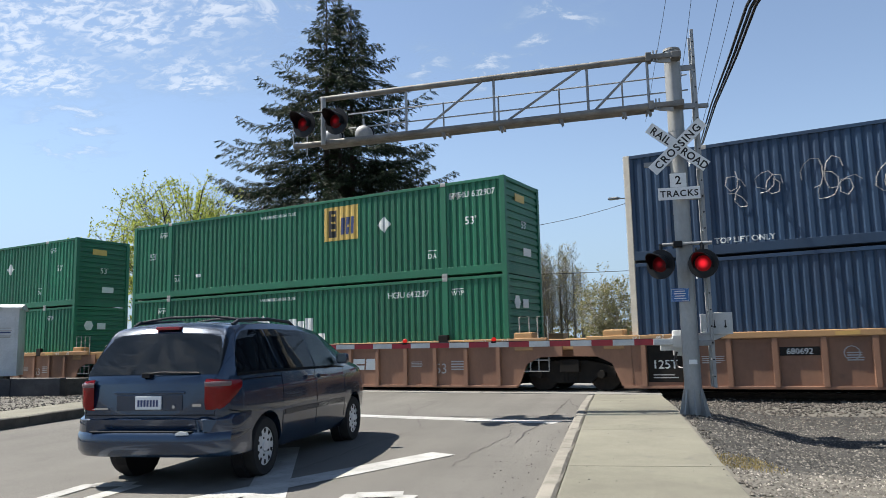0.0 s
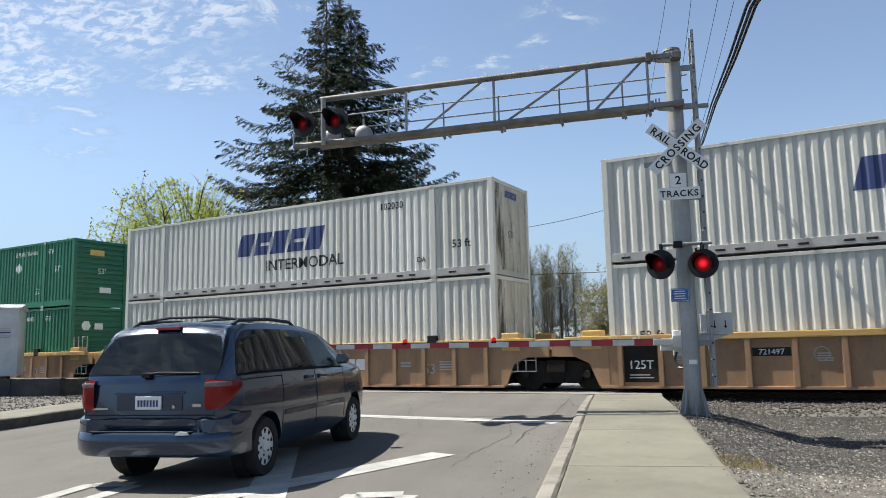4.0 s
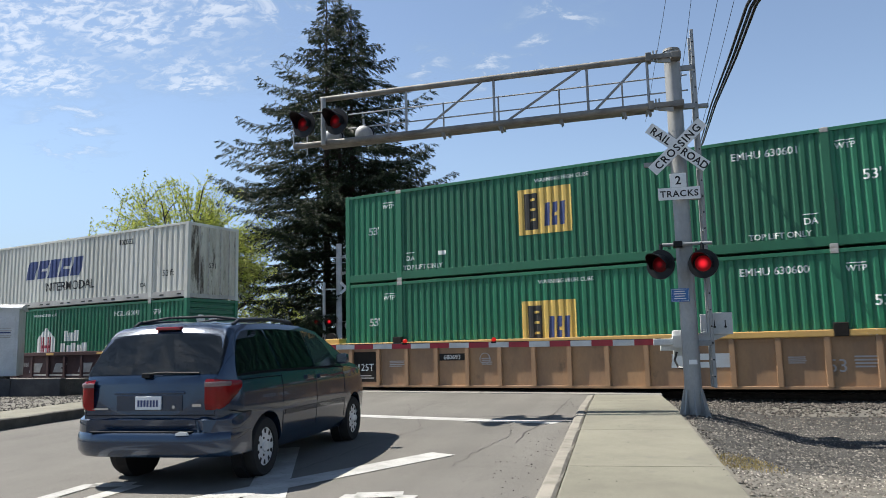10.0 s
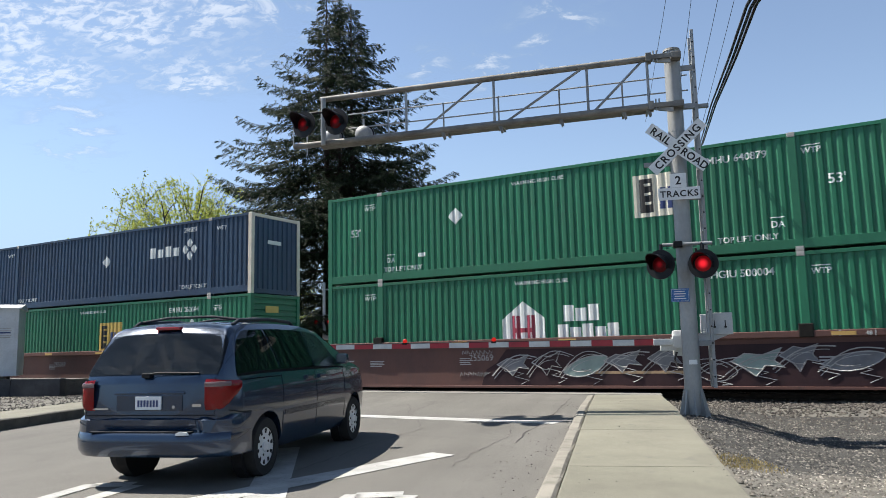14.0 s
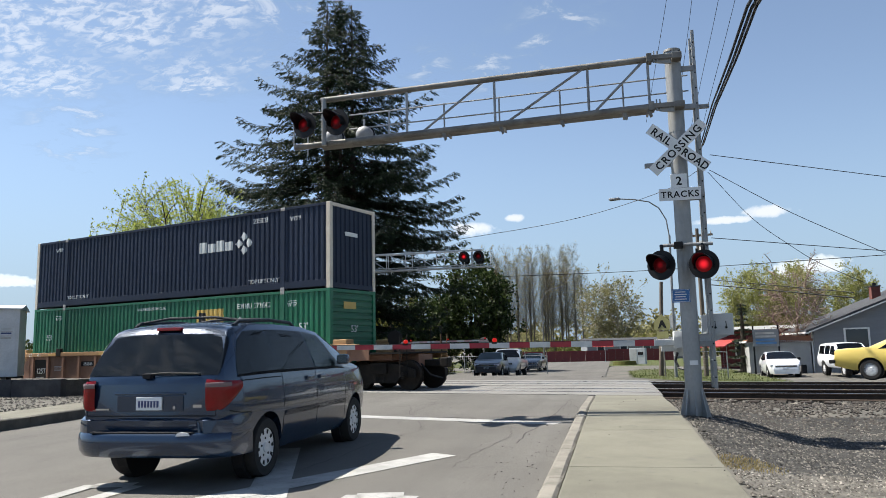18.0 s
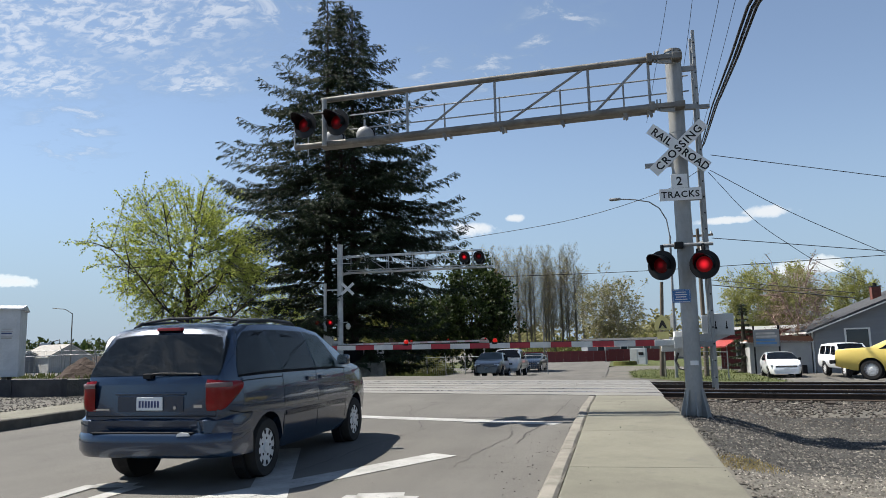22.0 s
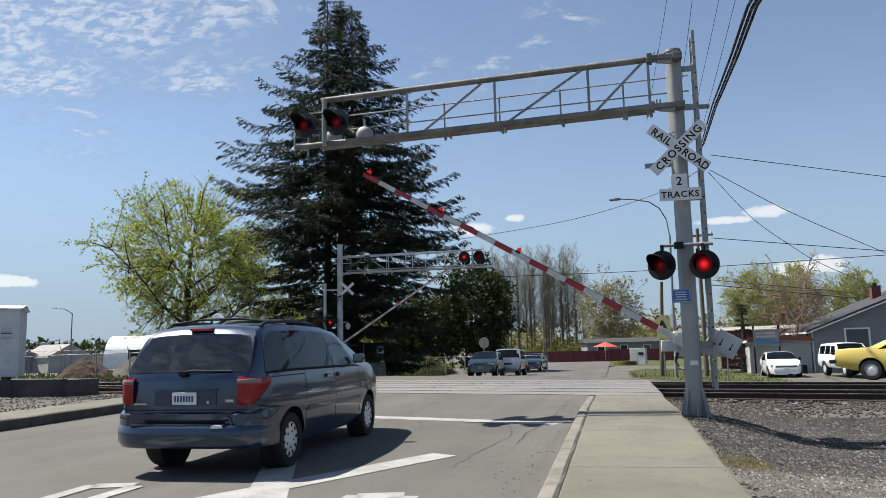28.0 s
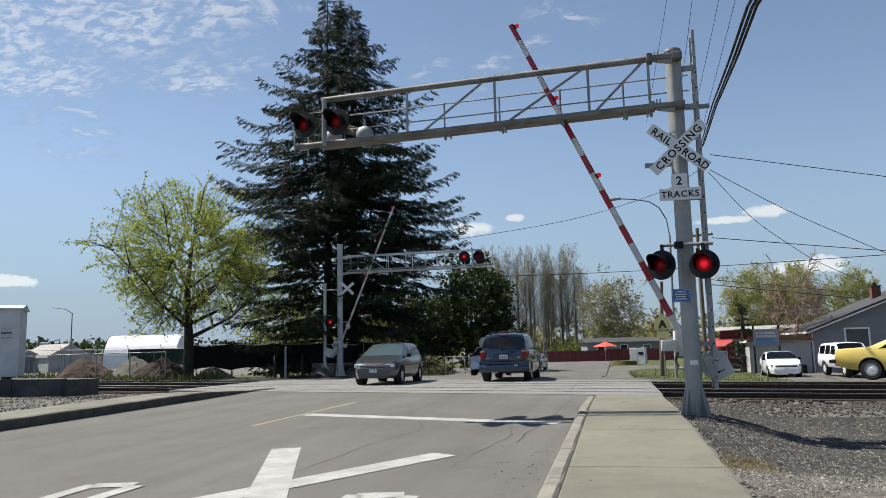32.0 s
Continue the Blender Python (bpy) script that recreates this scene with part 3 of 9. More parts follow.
for _ in range(260):
    r, s = -abs(rnd.gauss(0, 0.45)) - 0.03, rnd.uniform(4, 18)
    if rnd.random() < 0.12:
        r = rnd.uniform(-3.0, 0)
    p = rs(r, s, 0.004)
    spots.append((p.x, p.y, p.z, rnd.uniform(0.004, 0.013)))
for _ in range(60):
    p = rs(rnd.uniform(0.2, 1.75), rnd.uniform(4, 17), 0.12)
    spots.append((p.x, p.y, p.z - to_rail(14), rnd.uniform(0.005, 0.012)))
rocks("road_grit", spots, CHIPS, "loose grit and dead leaves along the kerb", "grit")
spots = []
for _ in range(7000):
    r, s = rnd.uniform(-22.5, -13.1), rnd.uniform(8, 24)
    p = K0 + ER * r + ES * s
    spots.append((p.x, p.y, terrain(p.x, p.y) + 0.01, rnd.uniform(0.015, 0.05)))
rocks("loose_gravel", spots, CHIPS, "grey gravel behind the far kerb", "gravel")

# verge surfaces, a few millimetres above the earth


def patch(name, xs, ys, keep, up, material, label, category):
    bm = B()
    g = [[bm.verts.new((x, y, terrain(x, y) + up)) for y in ys] for x in xs]
    for i in range(len(xs) - 1):
        for j in range(len(ys) - 1):
            x, y = (xs[i] + xs[i + 1]) / 2, (ys[j] + ys[j + 1]) / 2
            if keep(x, y):
                bm.faces.new((g[i][j], g[i + 1][j], g[i + 1][j + 1], g[i][j + 1]))
    bmesh.ops.delete(bm, geom=[v for v in bm.verts if not v.link_faces], context="VERTS")
    return tagged(part(name, bm, material, smooth=True), label, category, kind="structure")


def ragged(x, y, k):
    return 0.35 * noise.noise((x * 0.9, y * 0.9, k)) + 0.15 * noise.noise((x * 3, y * 3, k))


def rsof(x, y):
    p = Vector((x, y, 0)) - K0
    return p.dot(ER), p.dot(ES)


patch("gravel_verge", spaced((-4.5, 9, 110)), spaced((2, 17.8, 120)),
      lambda x, y: rsof(x, y)[0] > 2.0 + ragged(x, y, 1) * 0.8 and y > 9.4 + ragged(x, y, 4) + 0.12 * x, 0.012, GRINDINGS, "dark gravel verge beside the pavement", "gravel")
patch("gravel_lot", spaced((-3, 9, 80)), spaced((-2, 11, 80)),
      lambda x, y: rsof(x, y)[0] > 1.9 + ragged(x, y, 2) * 0.5 and y < 9.6 + ragged(x, y, 4) + 0.12 * x, 0.010, PEBBLE, "pale crushed gravel lot beside the pavement", "gravel")
# ---- crossing signals ----
GALV = paint("galvanised steel", (0.312, 0.316, 0.312), (0.226, 0.232, 0.232), 0.5, 0.4, 1.5, 0.001, 25, stretch=(1, 1, 0.5))
GALV_OLD = paint("weathered galvanised steel", (0.202, 0.194, 0.178), (0.116, 0.108, 0.096), 0.62, 0.3, 2.5, 0.001, 30)
GALV_DULL = paint("dull aluminium", (0.27, 0.28, 0.285), (0.20, 0.205, 0.21), 0.55, 0.4, 2, 0, 30)
BLACK = paint("black enamel", (0.005, 0.005, 0.006), (0.009, 0.009, 0.01), 0.4, 0, 4)
SIGN_WHITE = paint("white reflective sheeting", (0.666, 0.675, 0.675), (0.594, 0.603, 0.603), 0.45, 0, 2)
SIGN_BLACK = paint("sign black", (0.015, 0.015, 0.015), (0.02, 0.02, 0.02), 0.5)
SIGN_BLUE = paint("blue sign", (0.03, 0.13, 0.36), (0.025, 0.11, 0.30), 0.4)
ARM_RED = paint("red arm sheeting", (0.36, 0.018, 0.03), (0.27, 0.02, 0.03), 0.45)
ARM_WHITE = paint("white arm sheeting", (0.558, 0.558, 0.540), (0.432, 0.432, 0.423), 0.45)
ARM_FADED = paint("bleached red arm sheeting", (0.40, 0.22, 0.21), (0.46, 0.36, 0.35), 0.55)
GREY_BOX = paint("light grey paint", (0.50, 0.51, 0.50), (0.42, 0.43, 0.425), 0.5, 0, 2, 0, 40)
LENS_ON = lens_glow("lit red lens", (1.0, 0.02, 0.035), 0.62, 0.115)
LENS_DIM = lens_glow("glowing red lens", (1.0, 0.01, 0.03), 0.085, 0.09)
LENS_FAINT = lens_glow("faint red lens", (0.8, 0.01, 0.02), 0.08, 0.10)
BULB_RED = glow("red arm lamp", (1.0, 0.03, 0.02), 0.22)


def signal_head(parent, m, lens, r=0.305, shell=None):
    """A round flashing light facing local -y: backplate, housing, visor and lens."""
    head = share("signal_head", mesh_of("signal_head", rod(B(), (0, 0.03, 0), (0, 0.0, 0), r, r, 28), BLACK, True), parent, m, "black round signal backplate")
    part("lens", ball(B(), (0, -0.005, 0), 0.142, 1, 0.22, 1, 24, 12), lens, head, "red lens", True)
    bm = B()
    n = 18
    rows = []
    for i in range(n + 1):
        a = radians(-28 + 236 * i / n)
        d = 0.40 * (0.30 + 0.70 * max(0, math.sin(a)))
        rows.append([bm.verts.new((rr * math.cos(a), yy, rr * math.sin(a))) for rr, yy in ((0.172, 0), (0.172, -d), (0.165, -d), (0.165, 0))])
    for a, b in zip(rows, rows[1:]):
        for k in range(4):
            bm.faces.new((a[k], a[(k + 1) % 4], b[(k + 1) % 4], b[k]))
    bmesh.ops.recalc_face_normals(bm, faces=bm.faces)
    part("visor", bm, BLACK, head)
    bm = rod(B(), (0, 0.03, 0), (0, 0.12, 0), 0.19, 0.18, 18)
    ball(bm, (0, 0.12, 0), 0.18, 1, 0.5, 1, 16, 10)
    part("housing", bm, shell or BLACK, head, smooth=True)
    part("hanger", rod(B(), (0, 0.08, 0.17), (0, 0.08, 0.34), 0.022, n=8), shell or BLACK, head)
    return head


def cantilever(place, root, tip, z_low, z_high, height, lamps, lens, back, uprights, diagonals, posts, stubs, slope=0.0, back_r=0.22, back_off=0.26, back_up=0.34, lamp_up=0.36, radius=0.152, steel=None):
    """Pole, cantilever walkway truss towards -r, flashing lights. Local x is r, local y is s; slope: how far the truss falls towards its tip."""
    bright, old, dull = steel or (GALV, GALV_OLD, GALV_DULL)
    t = thing("signal_cantilever", "galvanised crossing signal pole with a cantilever truss over the road", "crossing signal", place, "crossing signals")
    part("pole", rod(B(), (0, 0, 0), (0, 0, height), radius, radius * 0.97, 28), bright, t, "galvanised tapered steel pole", True)
    part("cap", rod(B(), (0, 0, height), (0, 0, height + 0.045), radius * 1.06, radius * 1.02, 24), old, t)
    part("weld_ring", rod(B(), (0, 0, height * 0.77), (0, 0, height * 0.77 + 0.012), radius * 1.01, radius * 1.01, 24), dull, t)
    base = part("base_plate", box(B(), -0.28, 0.28, -0.28, 0.28, 0.0, 0.045, bevel=0.008), bright, t, "welded base plate")
    for i in range(8):
        m = Matrix.Rotation(i * math.pi / 4, 4, "Z")
        part("gusset", prism(B(), [(radius - 0.008, 0.04), (0.272, 0.04), (0.265, 0.09), (radius + 0.012, 0.54), (radius - 0.008, 0.54)], "y", -0.011, 0.011, m), bright, base)
        if i % 2:
            p = m @ Vector((0.30, 0, 0))
            part("anchor_bolt", rod(B(), (p.x * 0.8, p.y * 0.8, 0.045), (p.x * 0.8, p.y * 0.8, 0.11), 0.02, n=8), dull, base)

    def drop(x):
        return slope * (x - root)
    f = -0.26
    # near chords: weathered steel, with their shade from below put into the colour too
    part("top_chord", rod(B(), (root, f, z_high), (tip + 0.58, f, z_high + drop(tip + 0.58)), 0.062, 0.058, 16), old, t, smooth=True)
    part("bottom_chord", rod(B(), (root, f, z_low), (tip, f, z_low + drop(tip)), 0.068, 0.062, 16), old, t, smooth=True)
    for x in uprights:
        part("upright", rod(B(), (x, f, z_low + drop(x)), (x, f, z_high + drop(x)), 0.026, n=8), dull, t)
    for a, b in diagonals:
        part("diagonal", rod(B(), (a, f, z_low + drop(a)), (b, f, z_high + drop(b)), 0.025, n=8), dull, t)
    for up in (0.48, 0.79):
        part("handrail", rod(B(), (0.30, 0.42, z_low + up), (tip + 0.95, 0.42, z_low + up + drop(tip + 0.95)), 0.015, n=8), dull, t)
    for x in posts:
        part("rail_post", rod(B(), (x, 0.42, z_low + 0.06 + drop(x)), (x, 0.42, z_low + 0.80 + drop(x)), 0.018, n=8), dull, t)
    for x in stubs:
        q = z_low + drop(x)
        bm = prism(B(), [(x - 0.05, q - 0.05), (x + 0.04, q - 0.05), (x + 0.06, q - 0.17), (x + 0.02, q - 0.20), (x - 0.01, q - 0.12)], "y", f - 0.03, f + 0.03)
        part("hanger", bm, old, t)
        part("walkway_bearer", box(B(), x - 0.02, x + 0.02, f, 0.46, q + 0.03, q + 0.07), dull, t)
    part("walkway_grating", box(B(), tip + 0.4, root - 0.1, 0.0, 0.38, 0, 0.02), old, t, "open steel walkway").matrix_local = Matrix.Translation((0, 0, z_low + 0.07)) @ Matrix.Rotation(-math.atan(slope), 4, "Y")
    for z in (z_low, z_high):
        bm = box(B(), root - 0.05, 0.12, f - 0.085, f - 0.045, z - 0.045, z + 0.045, bevel=0.008)
        box(bm, root - 0.05, 0.12, f + 0.045, f + 0.085, z - 0.045, z + 0.045, bevel=0.008)
        box(bm, root - 0.08, root + 0.02, f - 0.10, f + 0.10, z - 0.085, z + 0.085, bevel=0.012)
        box(bm, -0.04, 0.14, f - 0.09, f + 0.14, z - 0.06, z + 0.06, bevel=0.012)
        cl = part("clamp", bm, old, t, "bolted chord clamp")
        for x in (root + 0.06, root + 0.12):
            part("bolt", rod(B(), (x, f - 0.06, z - 0.10), (x, f - 0.06, z + 0.12), 0.014, n=8), dull, cl)
        part("saddle", prism(B(), [(root + 0.02, z - 0.05), (-0.05, z - 0.05), (-0.05, z - 0.13), (root + 0.12, z - 0.09)], "y", f - 0.03, f + 0.03), bright, cl)
    # end frame and lamps
    e = z_low + drop(tip)
    bm = tube(B(), [(tip, -0.3, e), (tip, -0.3, e + 0.72), (tip, 0.42, e + 0.72), (tip, 0.42, e)], 0.016, 6)
    rod(bm, (tip, -0.3, e), (tip + 0.7, -0.3, e), 0.02, n=6)
    part("end_frame", bm, dull, t)
    mid = (lamps[0] + lamps[1]) / 2
    q = z_low + drop(mid)
    part("lamp_mast", rod(B(), (mid, -0.33, q - 0.05), (mid, -0.33, z_high + drop(mid)), 0.05, n=14), bright, t, smooth=True)
    part("lamp_bar", rod(B(), (lamps[0], -0.40, q + lamp_up + 0.26), (lamps[1], -0.40, q + lamp_up + 0.26), 0.024), BLACK, t)
    for x, le, lb in zip(lamps, lens, back):
        signal_head(t, pose(x, -0.52, q + lamp_up, 0, 0, -14), le, 0.27)
        signal_head(t, pose(x + back_off, 0.52, q + back_up, 0, 0, 180), lb, back_r, dull)
    return t


# steel of the far signal and post, paler than the near signal's
PALE_STEEL = paint("pale galvanised steel", (0.52, 0.53, 0.53), (0.40, 0.41, 0.41), 0.5, 0.1, 2, 0, 30)
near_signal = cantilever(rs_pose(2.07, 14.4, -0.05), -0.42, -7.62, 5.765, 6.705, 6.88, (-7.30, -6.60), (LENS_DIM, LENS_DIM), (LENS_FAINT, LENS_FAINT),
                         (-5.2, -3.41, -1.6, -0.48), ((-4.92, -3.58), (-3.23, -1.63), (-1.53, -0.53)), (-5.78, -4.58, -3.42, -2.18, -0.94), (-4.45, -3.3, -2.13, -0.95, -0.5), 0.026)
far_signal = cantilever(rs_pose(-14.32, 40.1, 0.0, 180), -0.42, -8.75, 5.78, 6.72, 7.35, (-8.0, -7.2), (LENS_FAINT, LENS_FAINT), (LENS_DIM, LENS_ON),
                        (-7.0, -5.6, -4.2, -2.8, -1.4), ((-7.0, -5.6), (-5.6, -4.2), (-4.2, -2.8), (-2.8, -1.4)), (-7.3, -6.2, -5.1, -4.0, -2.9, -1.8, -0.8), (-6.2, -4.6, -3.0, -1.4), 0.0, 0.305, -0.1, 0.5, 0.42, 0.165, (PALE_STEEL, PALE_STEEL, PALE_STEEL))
tagged(far_signal, "galvanised cantilever crossing signal across the tracks")


def crossbuck(t, x, y, z, size=1.37, both=True):
    """Two crossed white boards lettered RAIL ROAD CROSSING, facing -y."""
    w = 0.168 * size
    for ang, text, yy in ((-39.5, "RAIL", -0.012), (42.8, "CROSSING", -0.03)):
        m = Matrix.Translation((x, y + yy, z)) @ Matrix.Rotation(radians(-ang), 4, "Y")
        b = part("crossbuck_board", box(B(), -size / 2, size / 2, -0.004, 0.004, -w / 2, w / 2, bevel=0.002), SIGN_WHITE, t, "white crossbuck board")
        b.matrix_local = m
        if text == "RAIL":
            words("RAIL", 0.155 * size, SIGN_BLACK, b, pose(-0.285 * size, -0.006, -0.055 * size), 0.001, 0.95, bold=0.022, space=1.12)
            words("ROAD", 0.155 * size, SIGN_BLACK, b, pose(0.295 * size, -0.006, -0.055 * size), 0.001, 0.95, bold=0.022, space=1.05)
        else:
            words("CROSSING", 0.155 * size, SIGN_BLACK, b, pose(0, -0.006, -0.055 * size), 0.001, 0.98, bold=0.022, space=1.22)


N = near_signal
crossbuck(N, -0.025, -0.24, 4.955, 1.28)
p2 = part("track_count_sign", box(B(), -0.195, 0.095, -0.242, -0.232, 4.20, 4.46, bevel=0.003), SIGN_WHITE, N, "white sign reading 2")
words("2", 0.22, SIGN_BLACK, p2, pose(-0.05, -0.245, 4.255), 0.001, bold=0.02)
p2 = part("tracks_sign", box(B(), -0.415, 0.325, -0.242, -0.232, 3.97, 4.196, bevel=0.003), SIGN_WHITE, N, "white sign reading TRACKS")
words("TRACKS", 0.165, SIGN_BLACK, p2, pose(-0.045, -0.245, 4.025), 0.001, 1.0, bold=0.022, space=1.15)
p2 = part("notice_sign", box(B(), -0.30, 0.02, -0.215, -0.205, 2.10, 2.34, bevel=0.004), SIGN_BLUE, N, "blue notice with pale lines")
part("sign_border", tube(B(), [(-0.285, -0.217, 2.115), (0.005, -0.217, 2.115), (0.005, -0.217, 2.325), (-0.285, -0.217, 2.325), (-0.285, -0.217, 2.115)], 0.004, 4), SIGN_WHITE, p2)
for k in range(4):
    part("notice_line", box(B(), -0.25 + 0.015 * (k % 2), -0.04 - 0.02 * (k % 2), -0.219, -0.214, 2.15 + 0.043 * k, 2.166 + 0.043 * k), SIGN_WHITE, p2)
part("light_arm", rod(B(), (-0.40, -0.26, 3.14), (0.46, -0.26, 3.14), 0.032, n=12), GALV_DULL, N, "crossarm for the flashing lights")
part("light_clamp", box(B(), -0.21, -0.05, -0.31, -0.14, 3.08, 3.20, bevel=0.02), BLACK, N)
for x in (-0.43, 0.28):
    part("light_elbow", tube(B(), [(x, -0.26, 3.14), (x, -0.30, 3.09), (x, -0.32, 3.01)], 0.035, 8), BLACK, N)
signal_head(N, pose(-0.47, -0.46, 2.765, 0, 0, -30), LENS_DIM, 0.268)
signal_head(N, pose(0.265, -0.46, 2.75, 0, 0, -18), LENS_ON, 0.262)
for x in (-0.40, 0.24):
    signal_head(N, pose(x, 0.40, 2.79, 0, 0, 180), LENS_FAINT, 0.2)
# ladder on the back right of the pole
lad = part("ladder_rail", box(B(), 0.36, 0.42, 0.0, 0.07, 0.55, 7.3, bevel=0.006), GALV, N, "perforated steel ladder rail")
part("ladder_rail", box(B(), 0.36, 0.42, 0.42, 0.49, 0.55, 7.3, bevel=0.006), GALV, N)
for k in range(22):
    part("rung", rod(B(), (0.39, 0.07, 0.75 + 0.3 * k), (0.39, 0.42, 0.75 + 0.3 * k), 0.014, n=6), GALV_DULL, N)
    part("hole", rod(B(), (0.39, -0.002, 0.75 + 0.3 * k), (0.39, 0.0, 0.75 + 0.3 * k), 0.016, n=8), BLACK, N)
for z in (1.35, 4.05, 5.8, 6.55):
    part("ladder_bracket", box(B(), 0.1, 0.42, 0.0, 0.06, z - 0.05, z + 0.05, bevel=0.008), GALV_DULL, N)
part("stub_arm", box(B(), -0.62, -0.1, 0.1, 0.18, 4.70, 4.78), GALV_DULL, N)
part("stub_arm", box(B(), 0.1, 0.62, 0.1, 0.18, 5.78, 5.85), GALV_DULL, N)
part("conduit", tube(B(), [(-0.22, 0.3, 1.2), (-0.27, 0.28, 1.05), (-0.22, 0.2, 0.92), (-0.14, 0.12, 0.9)], 0.022, 8), BLACK, N)
part("decal", box(B(), -0.06, 0.08, -0.211, -0.203, 0.98, 1.06), SIGN_WHITE, N)


def gate_unit(place, label, pivot, length, stripes):
    """Gate mechanism, with an arm that swings about the local y axis; the arm points to -x at rest."""
    t = thing("crossing_gate", label, "crossing gate", place, "crossing gates")
    px, py, pz = pivot
    part("mechanism", box(B(), px - 0.18, px + 0.22, py + 0.06, py + 0.42, pz - 0.26, pz + 0.22, bevel=0.03), GREY_BOX, t, "grey gate mechanism box", True)
    part("mechanism_mount", box(B(), px - 0.05, px + 0.25, py + 0.3, py + 0.62, pz - 0.12, pz + 0.08), GALV_DULL, t)
    part("junction_box", box(B(), px - 0.42, px - 0.14, py + 0.02, py + 0.24, pz - 0.16, pz + 0.05, bevel=0.015), GREY_BOX, t, "small grey junction box", True)
    part("support_leg", rod(B(), (px + 0.05, py + 0.3, 0.0), (px + 0.05, py + 0.3, pz - 0.2), 0.04), GALV, t)
    # the swinging part, drawn about its own origin at the pivot
    bm = box(B(), -0.55, 0.06, -0.035, 0.035, -0.06, 0.06, bevel=0.012)
    arm = part("arm", bm, GREY_BOX, t, "red and white striped gate arm")
    arm.matrix_local = pose(*pivot)
    k = round((length - 0.5) / 0.406)
    for i in range(k):
        x1 = -0.5 - i * (length - 0.5) / k
        x0 = -0.5 - (i + 1) * (length - 0.5) / k
        h = lerp(0.056, 0.044, i / k)
        part("stripe", box(B(), x0, x1 - 0.002, -0.02, 0.02, -h, h), stripes[i % 2], arm)
    for f in (0.995, 0.75, 0.50):
        x = -length * f + 0.05
        lampo = part("arm_lamp", ball(B(), (x, 0.0, 0.10), 0.048), BULB_RED, arm, "small red lamp")
        part("lamp_bracket", box(B(), x - 0.05, x + 0.05, -0.03, 0.03, 0.03, 0.07), BLACK, arm)
    part("arm_cable", tube(B(), [(-0.4, 0.02, 0.06), (-length * 0.5, 0.02, 0.055), (-length + 0.1, 0.02, 0.05)], 0.008, 5), BLACK, arm)
    for yy in (-0.10, 0.42):
        part("counter_arm", prism(B(), [(-0.2, -0.10), (0.1, -0.12), (0.55, 0.02), (0.84, 0.14), (0.84, 0.30), (0.4, 0.16), (-0.2, 0.10)], "y", yy, yy + 0.03), GREY_BOX, arm)
    w = part("counterweight", box(B(), 0.42, 0.86, -0.14, -0.10, 0.12, 0.52, bevel=0.01), GREY_BOX, arm, "grey counterweight plate")
    part("counterweight", box(B(), 0.36, 0.80, 0.45, 0.49, 0.12, 0.52, bevel=0.01), GREY_BOX, arm)
    for x in (0.54, 0.73):
        part("bolt", rod(B(), (x, -0.165, 0.26), (x, -0.14, 0.26), 0.022, n=10), BLACK, w)
        part("slot", box(B(), x - 0.008, x + 0.008, -0.143, -0.14, 0.26, 0.38), BLACK, w)
    return t, arm


near_gate, near_arm = gate_unit(rs_pose(2.07, 14.4, -0.05), "red and white crossing gate arm beside the signal pole", (-0.08, 0.34, 1.385), 7.25, (ARM_RED, ARM_WHITE))
far_gate, far_arm = gate_unit(rs_pose(-14.75, 39.6, 0.0, 180), "red and white crossing gate arm across the tracks", (-0.5, -0.30, 1.70), 8.3, (ARM_FADED, ARM_WHITE))
# the far gate's own post with its lights
post = thing("signal_post", "grey crossing post with a pair of flashing lights", "crossing signal", rs_pose(-15.15, 39.9, 0.0), "crossing signals")
part("pole", rod(B(), (0, 0, 0), (0, 0, 5.15), 0.085, n=16), PALE_STEEL, post, smooth=True)
part("cap", rod(B(), (0, 0, 5.15), (0, 0, 5.22), 0.1, 0.05, 14), GALV_DULL, post)
part("brace", rod(B(), (0, 0, 4.8), (0.8, 0.15, 4.8), 0.04), PALE_STEEL, post)
part("light_arm", rod(B(), (-0.4, 0, 3.35), (0.4, 0, 3.35), 0.03), GALV_DULL, post)
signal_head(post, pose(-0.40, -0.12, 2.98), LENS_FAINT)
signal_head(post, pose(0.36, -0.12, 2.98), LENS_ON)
part("base_box", box(B(), -0.2, 0.2, -0.2, 0.2, 0, 0.5, bevel=0.02), GREY_BOX, post)
crossbuck(far_signal, -0.5, 0.2, 4.85, 0.95)
part("bell", ball(B(), (-0.55, 0.25, 2.75), 0.14, 1, 1, 1.3), GREY_BOX, far_signal, "grey crossing bell", True)
part("bell_arm", rod(B(), (0, 0.2, 2.98), (-0.55, 0.25, 2.98), 0.02), GREY_BOX, far_signal)
# ---- the train ----
L53, W53, H53, RIB = 16.154, 2.59, 2.896, 0.2225
NEAR_Y = 19.53
SPEED = 15.79
FLOOR = RAIL + 6.526 - 0.30 - 2 * H53


def corr(bm, x0, x1, y, z0, z1, depth, pitch, inward):
    """Vertical trapezoid corrugation in the x-z plane; inward is the sign of y towards the inside."""
    n = max(1, round((x1 - x0) / pitch))
    p = (x1 - x0) / n
    xs = []
    for i in range(n):
        a = x0 + i * p
        xs += [(a, 0), (a + p * 0.40, 0), (a + p * 0.51, 1), (a + p * 0.70, 1)]
    xs.append((x1, 0))
    vs = [(bm.verts.new((x, y + inward * depth * d, z0)), bm.verts.new((x, y + inward * depth * d, z1))) for x, d in xs]
    for (a, b), (c, d) in zip(vs, vs[1:]):
        f = bm.faces.new((a, c, d, b))
        if inward < 0:
            f.normal_flip()
    return bm


